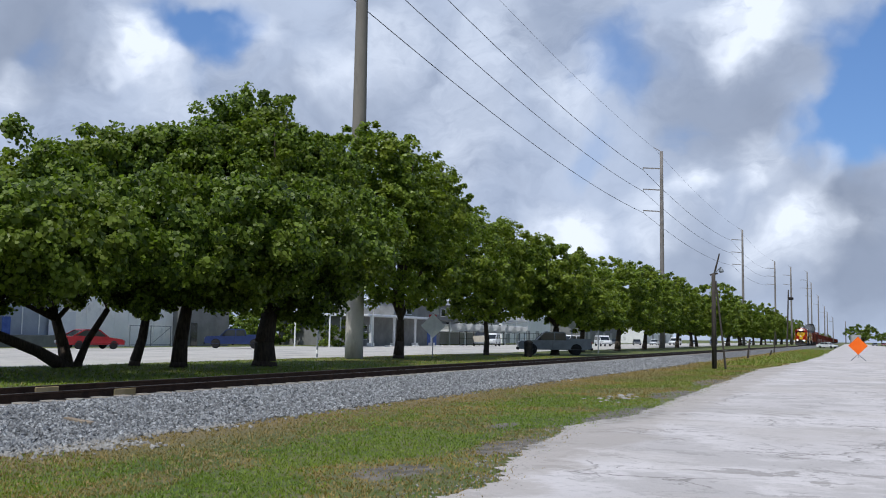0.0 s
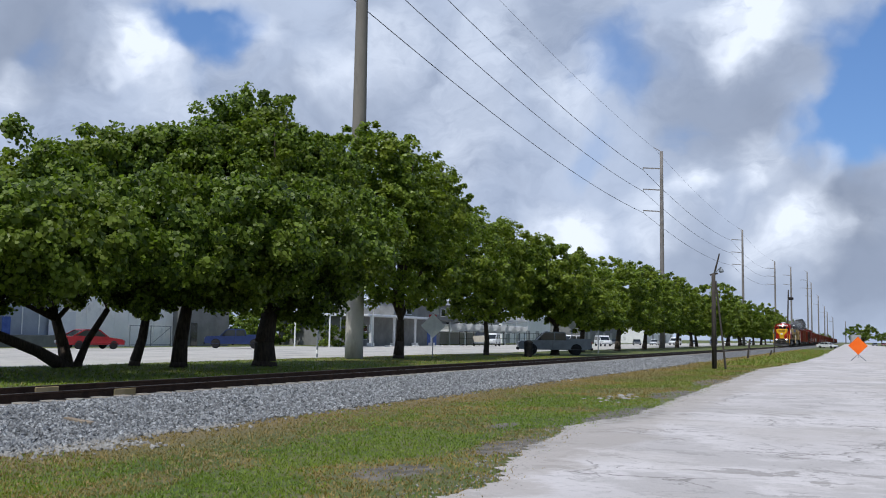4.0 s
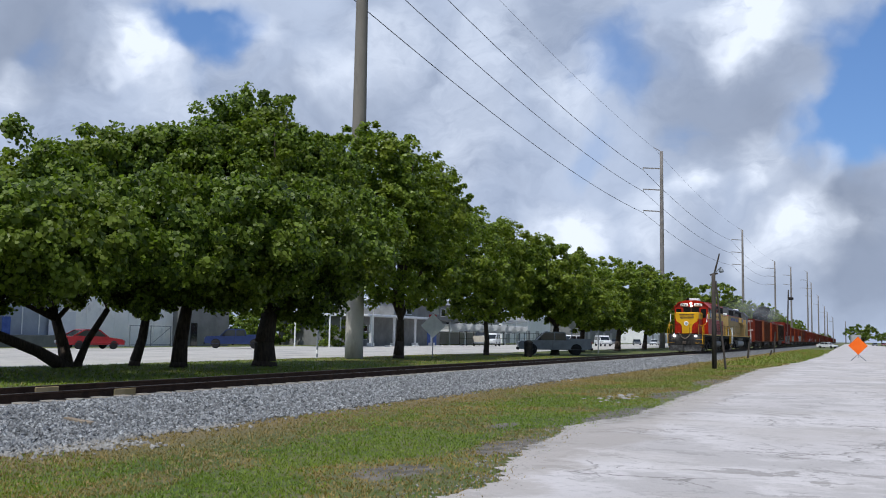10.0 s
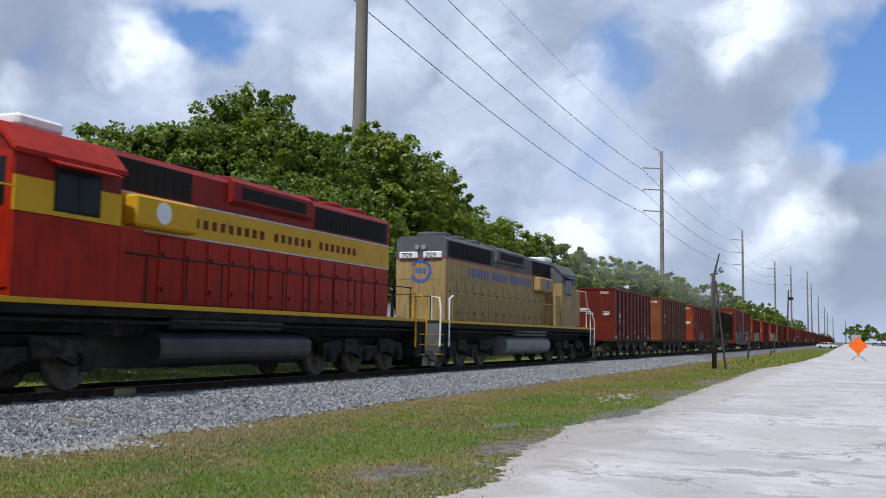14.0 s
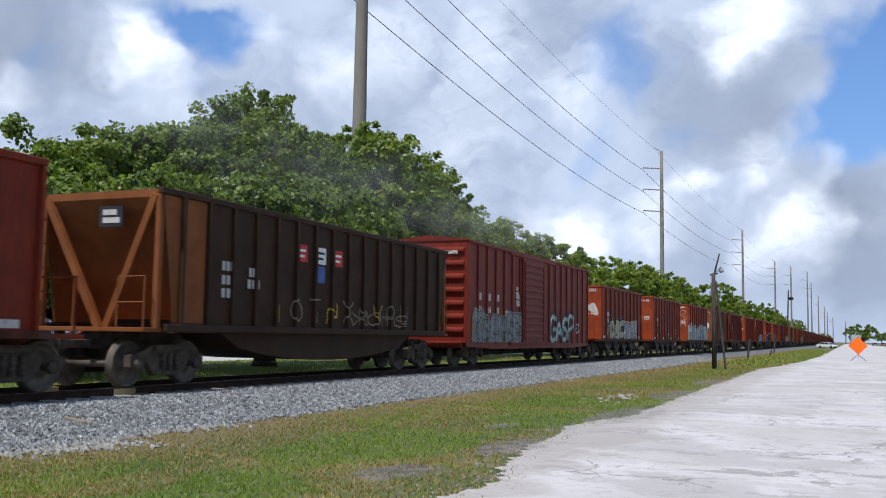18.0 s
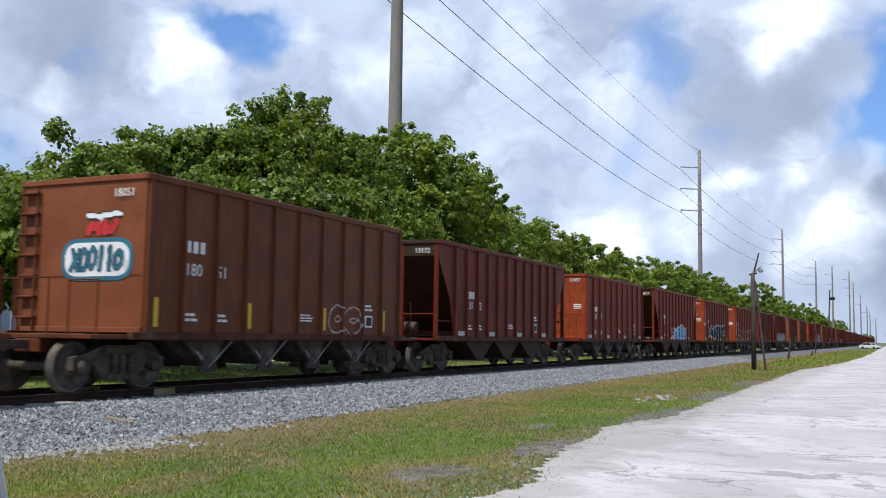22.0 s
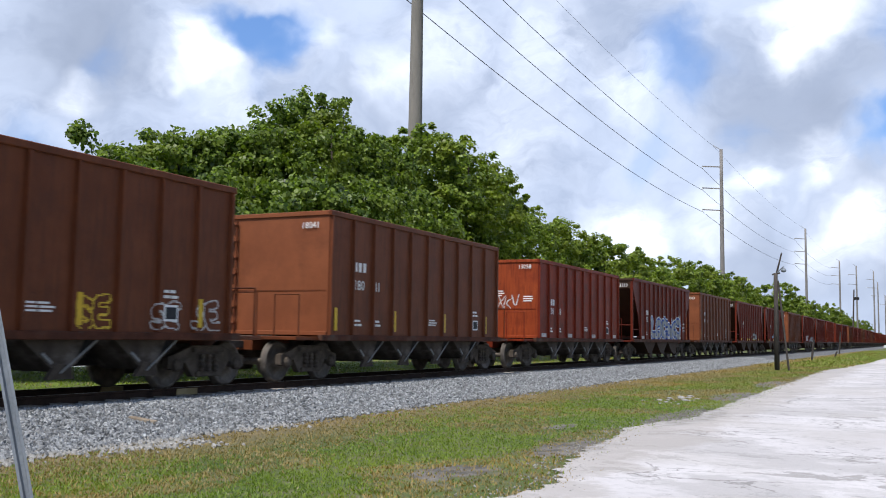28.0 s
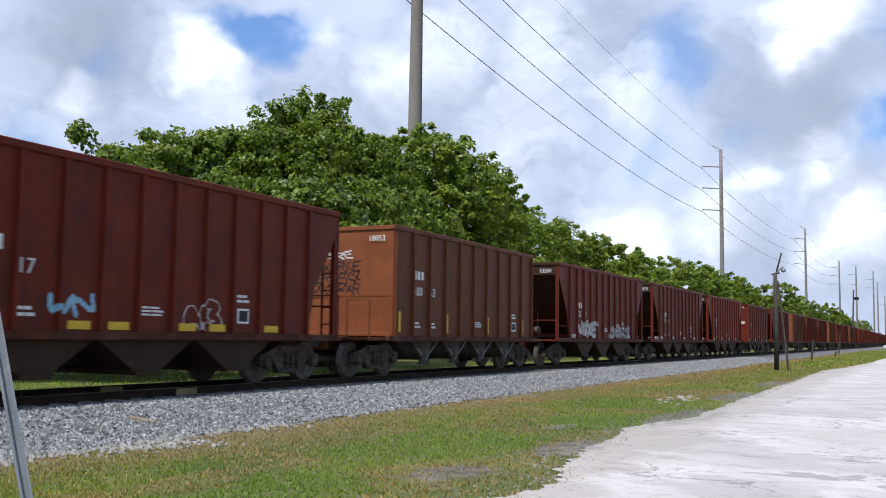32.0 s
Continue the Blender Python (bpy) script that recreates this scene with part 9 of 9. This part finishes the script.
        mural(car, end, "VWNXKV", -0.9, 0.85, 2.1, 2.65, (FADEDWHITE, None, None, None, None), 37, 0.020, **thin, label="white spray scrawl on the end sheet")
    elif art == 12:
        mural(car, wide, "LOCAKJ", 4.0, 10.4, 1.10, 2.25, (PALEGREY, BLUEPAINT, WHITE, SMOKE, None), 38, 0.145, 0.085, 0.05, 0.0, label="grey and blue graffiti along the hopper side")
        mural(car, wide, "JH", 9.9, 10.45, 2.05, 2.5, (FADEDWHITE, None, None, None, None), 39, 0.026, **thin)
        for i, w_ in enumerate(("YUK", "UGLE", "MUX")):
            mural(car, wide, w_, 10.75, 11.4, 1.88 - i * 0.2, 2.04 - i * 0.2, (LETTERING, None, None, None, None), 40 + i, 0.016, **thin, cell=0.018)
    elif art == 13:
        mural(car, wide, "OB", 7.6, 9.0, 1.12, 1.75, (PALEGREY, BLACKPAINT, None, None, None), 43, 0.09, 0.03, 0.0)
    elif art == 14:
        mural(car, wide, "WN", 4.4, 5.4, 1.30, 1.72, (SKYPAINT, None, None, None, None), 44, 0.05, **thin)
        mural(car, wide, "AB", 7.5, 8.6, 1.12, 1.72, (None, FADEDWHITE, None, None, None), 45, 0.08, 0.03, 0.0)
    elif art == 15:
        for i, row in enumerate(("XKSWXR", "SRXEKX", "WXSRKE")):
            mural(car, end, row, -0.9, 0.55, 2.15 + i * 0.30, 2.5 + i * 0.30, (BLACKPAINT, None, None, None, None), 46 + 5 * i, 0.016, **thin, cell=0.018)
        mural(car, end, "SRE", -0.5, 0.3, 3.1, 3.35, (FADEDWHITE, None, None, None, None), 61, 0.022, **thin)
    elif art == 16:
        mural(car, wide, "NOXE", 3.0, 5.4, 1.10, 1.85, (FADEDWHITE, MAROON, None, None, None), 47, 0.09, 0.03, 0.0)
        mural(car, wide, "MEKS", 7.2, 10.4, 1.10, 1.75, (PALEGREY, MAROON, None, None, None), 48, 0.10, 0.03, 0.0)


fleet()


# ---- exhaust ----
def haze_material():
    """Thin exhaust: denser in the middle of a puff, torn by a noise."""
    m = bpy.data.materials.new("exhaust_haze")
    m.use_nodes = True
    w = Tree(m.node_tree)
    co = w.add("ShaderNodeTexCoord").outputs["Object"]
    flat = w.vmath("MULTIPLY", co, (0.0, 1.0, 1.0))
    core = w.ramp(w.vmath("LENGTH", flat, (0.0, 0.0, 0.0), 1), 0.98, 0.05)
    torn = w.ramp(w.noise(co, 2.2, 5.0, 0.62), 0.30, 0.70)
    thick = w.math("MULTIPLY", w.math("MULTIPLY", core, torn), 0.13)
    mx = w.add("ShaderNodeMixShader")
    w.link(thick, mx.inputs[0])
    w.link(w.add("ShaderNodeBsdfTransparent").outputs[0], mx.inputs[1])
    df = w.add("ShaderNodeBsdfDiffuse")
    df.inputs[0].default_value = (0.52, 0.53, 0.55, 1)
    w.link(df.outputs[0], mx.inputs[2])
    w.link(mx.outputs[0], w.add("ShaderNodeOutputMaterial").inputs[0])
    return m


HAZE = haze_material()
PUFFS = []   # (puff, distance behind the train's front, where it is left behind, height, turn)


def build_exhaust():
    """Puffs of thin exhaust that trail the second locomotive and then hang over the cars."""
    rnd = random.Random(77)

    def dome():
        g = Geo()
        n, rings = 20, 5
        g.v.append((0.45, 0, 0))
        for j in range(1, rings + 1):
            r = j / rings
            g.v += [(0.45 * (1 - r * r), r * math.cos(2 * math.pi * k / n), r * math.sin(2 * math.pi * k / n)) for k in range(n)]
        g.f = [(0, 1 + k, 1 + (k + 1) % n) for k in range(n)]
        g.f += [(1 + j * n + k, 1 + (j + 1) * n + k, 1 + (j + 1) * n + (k + 1) % n, 1 + j * n + (k + 1) % n) for j in range(rings - 1) for k in range(n)]
        return g
    for i in range(12):
        ob = solid("exhaust_puff", shared("exhaust_puff", dome, HAZE, True), None, "thin grey diesel exhaust hanging over the cars", "smoke", group="exhaust puffs")
        size = rnd.uniform(1.9, 2.8)
        ob.scale = (size * 0.8, size * 1.5, size)
        ob.visible_shadow = False
        PUFFS.append((ob, 47 + i * 5.5, 30 + i * 2.9, 4.7 + rnd.uniform(0, 1.3), rnd.uniform(-40, -60)))


build_exhaust()


# ---- movement ----
def train_front(t):
    """Where the front coupler of the train is along the track."""
    u = t - 13.0
    return 26.65 - 19.43 * u - 0.0058 * u * u


def motions():
    times = list(range(0, 32)) + [CLIP]
    for car, back, turned, length in TRAIN:
        rows = []
        for t in times:
            y = train_front(t) + back
            a, b = track_x(y), track_x(y + length)
            lean = -math.degrees(math.atan((b - a) / length))
            rows.append((t, pose(b, y + length, 0, 0, 0, 180 + lean) if turned else pose(a, y, 0, 0, 0, lean)))
        walk(car, rows)
    for puff, back, left, z, turn in PUFFS:
        rows = []
        for t in times:
            y = train_front(t) + back
            lag = max(0.0, (left - y) / 19.43)      # seconds since the train left it behind
            rows.append((t, pose(track_x(max(y, left)) - 0.5 - 0.25 * lag, y if lag == 0 else left - 8.5 * lag - 1.5 * lag * lag, z + 0.22 * min(lag, 8), 0, 0, turn)))
        walk(puff, rows)
    # the wheels roll; those alike share one set of keys
    done = {}
    n = int(CLIP * FPS)
    for ws, y, r in WHEELSETS:
        if (y, r) not in done:
            walk(ws, [(i / FPS, pose(0, y, r) @ Matrix.Rotation((train_front(0) - train_front(i / FPS)) / r, 4, "X")) for i in range(n + 1)])
            done[y, r] = ws.animation_data
        else:
            first = done[y, r]
            ws.rotation_mode = "QUATERNION"
            ws.animation_data_create()
            ws.animation_data.action = first.action
            ws.animation_data.action_slot = first.action_slot


motions()
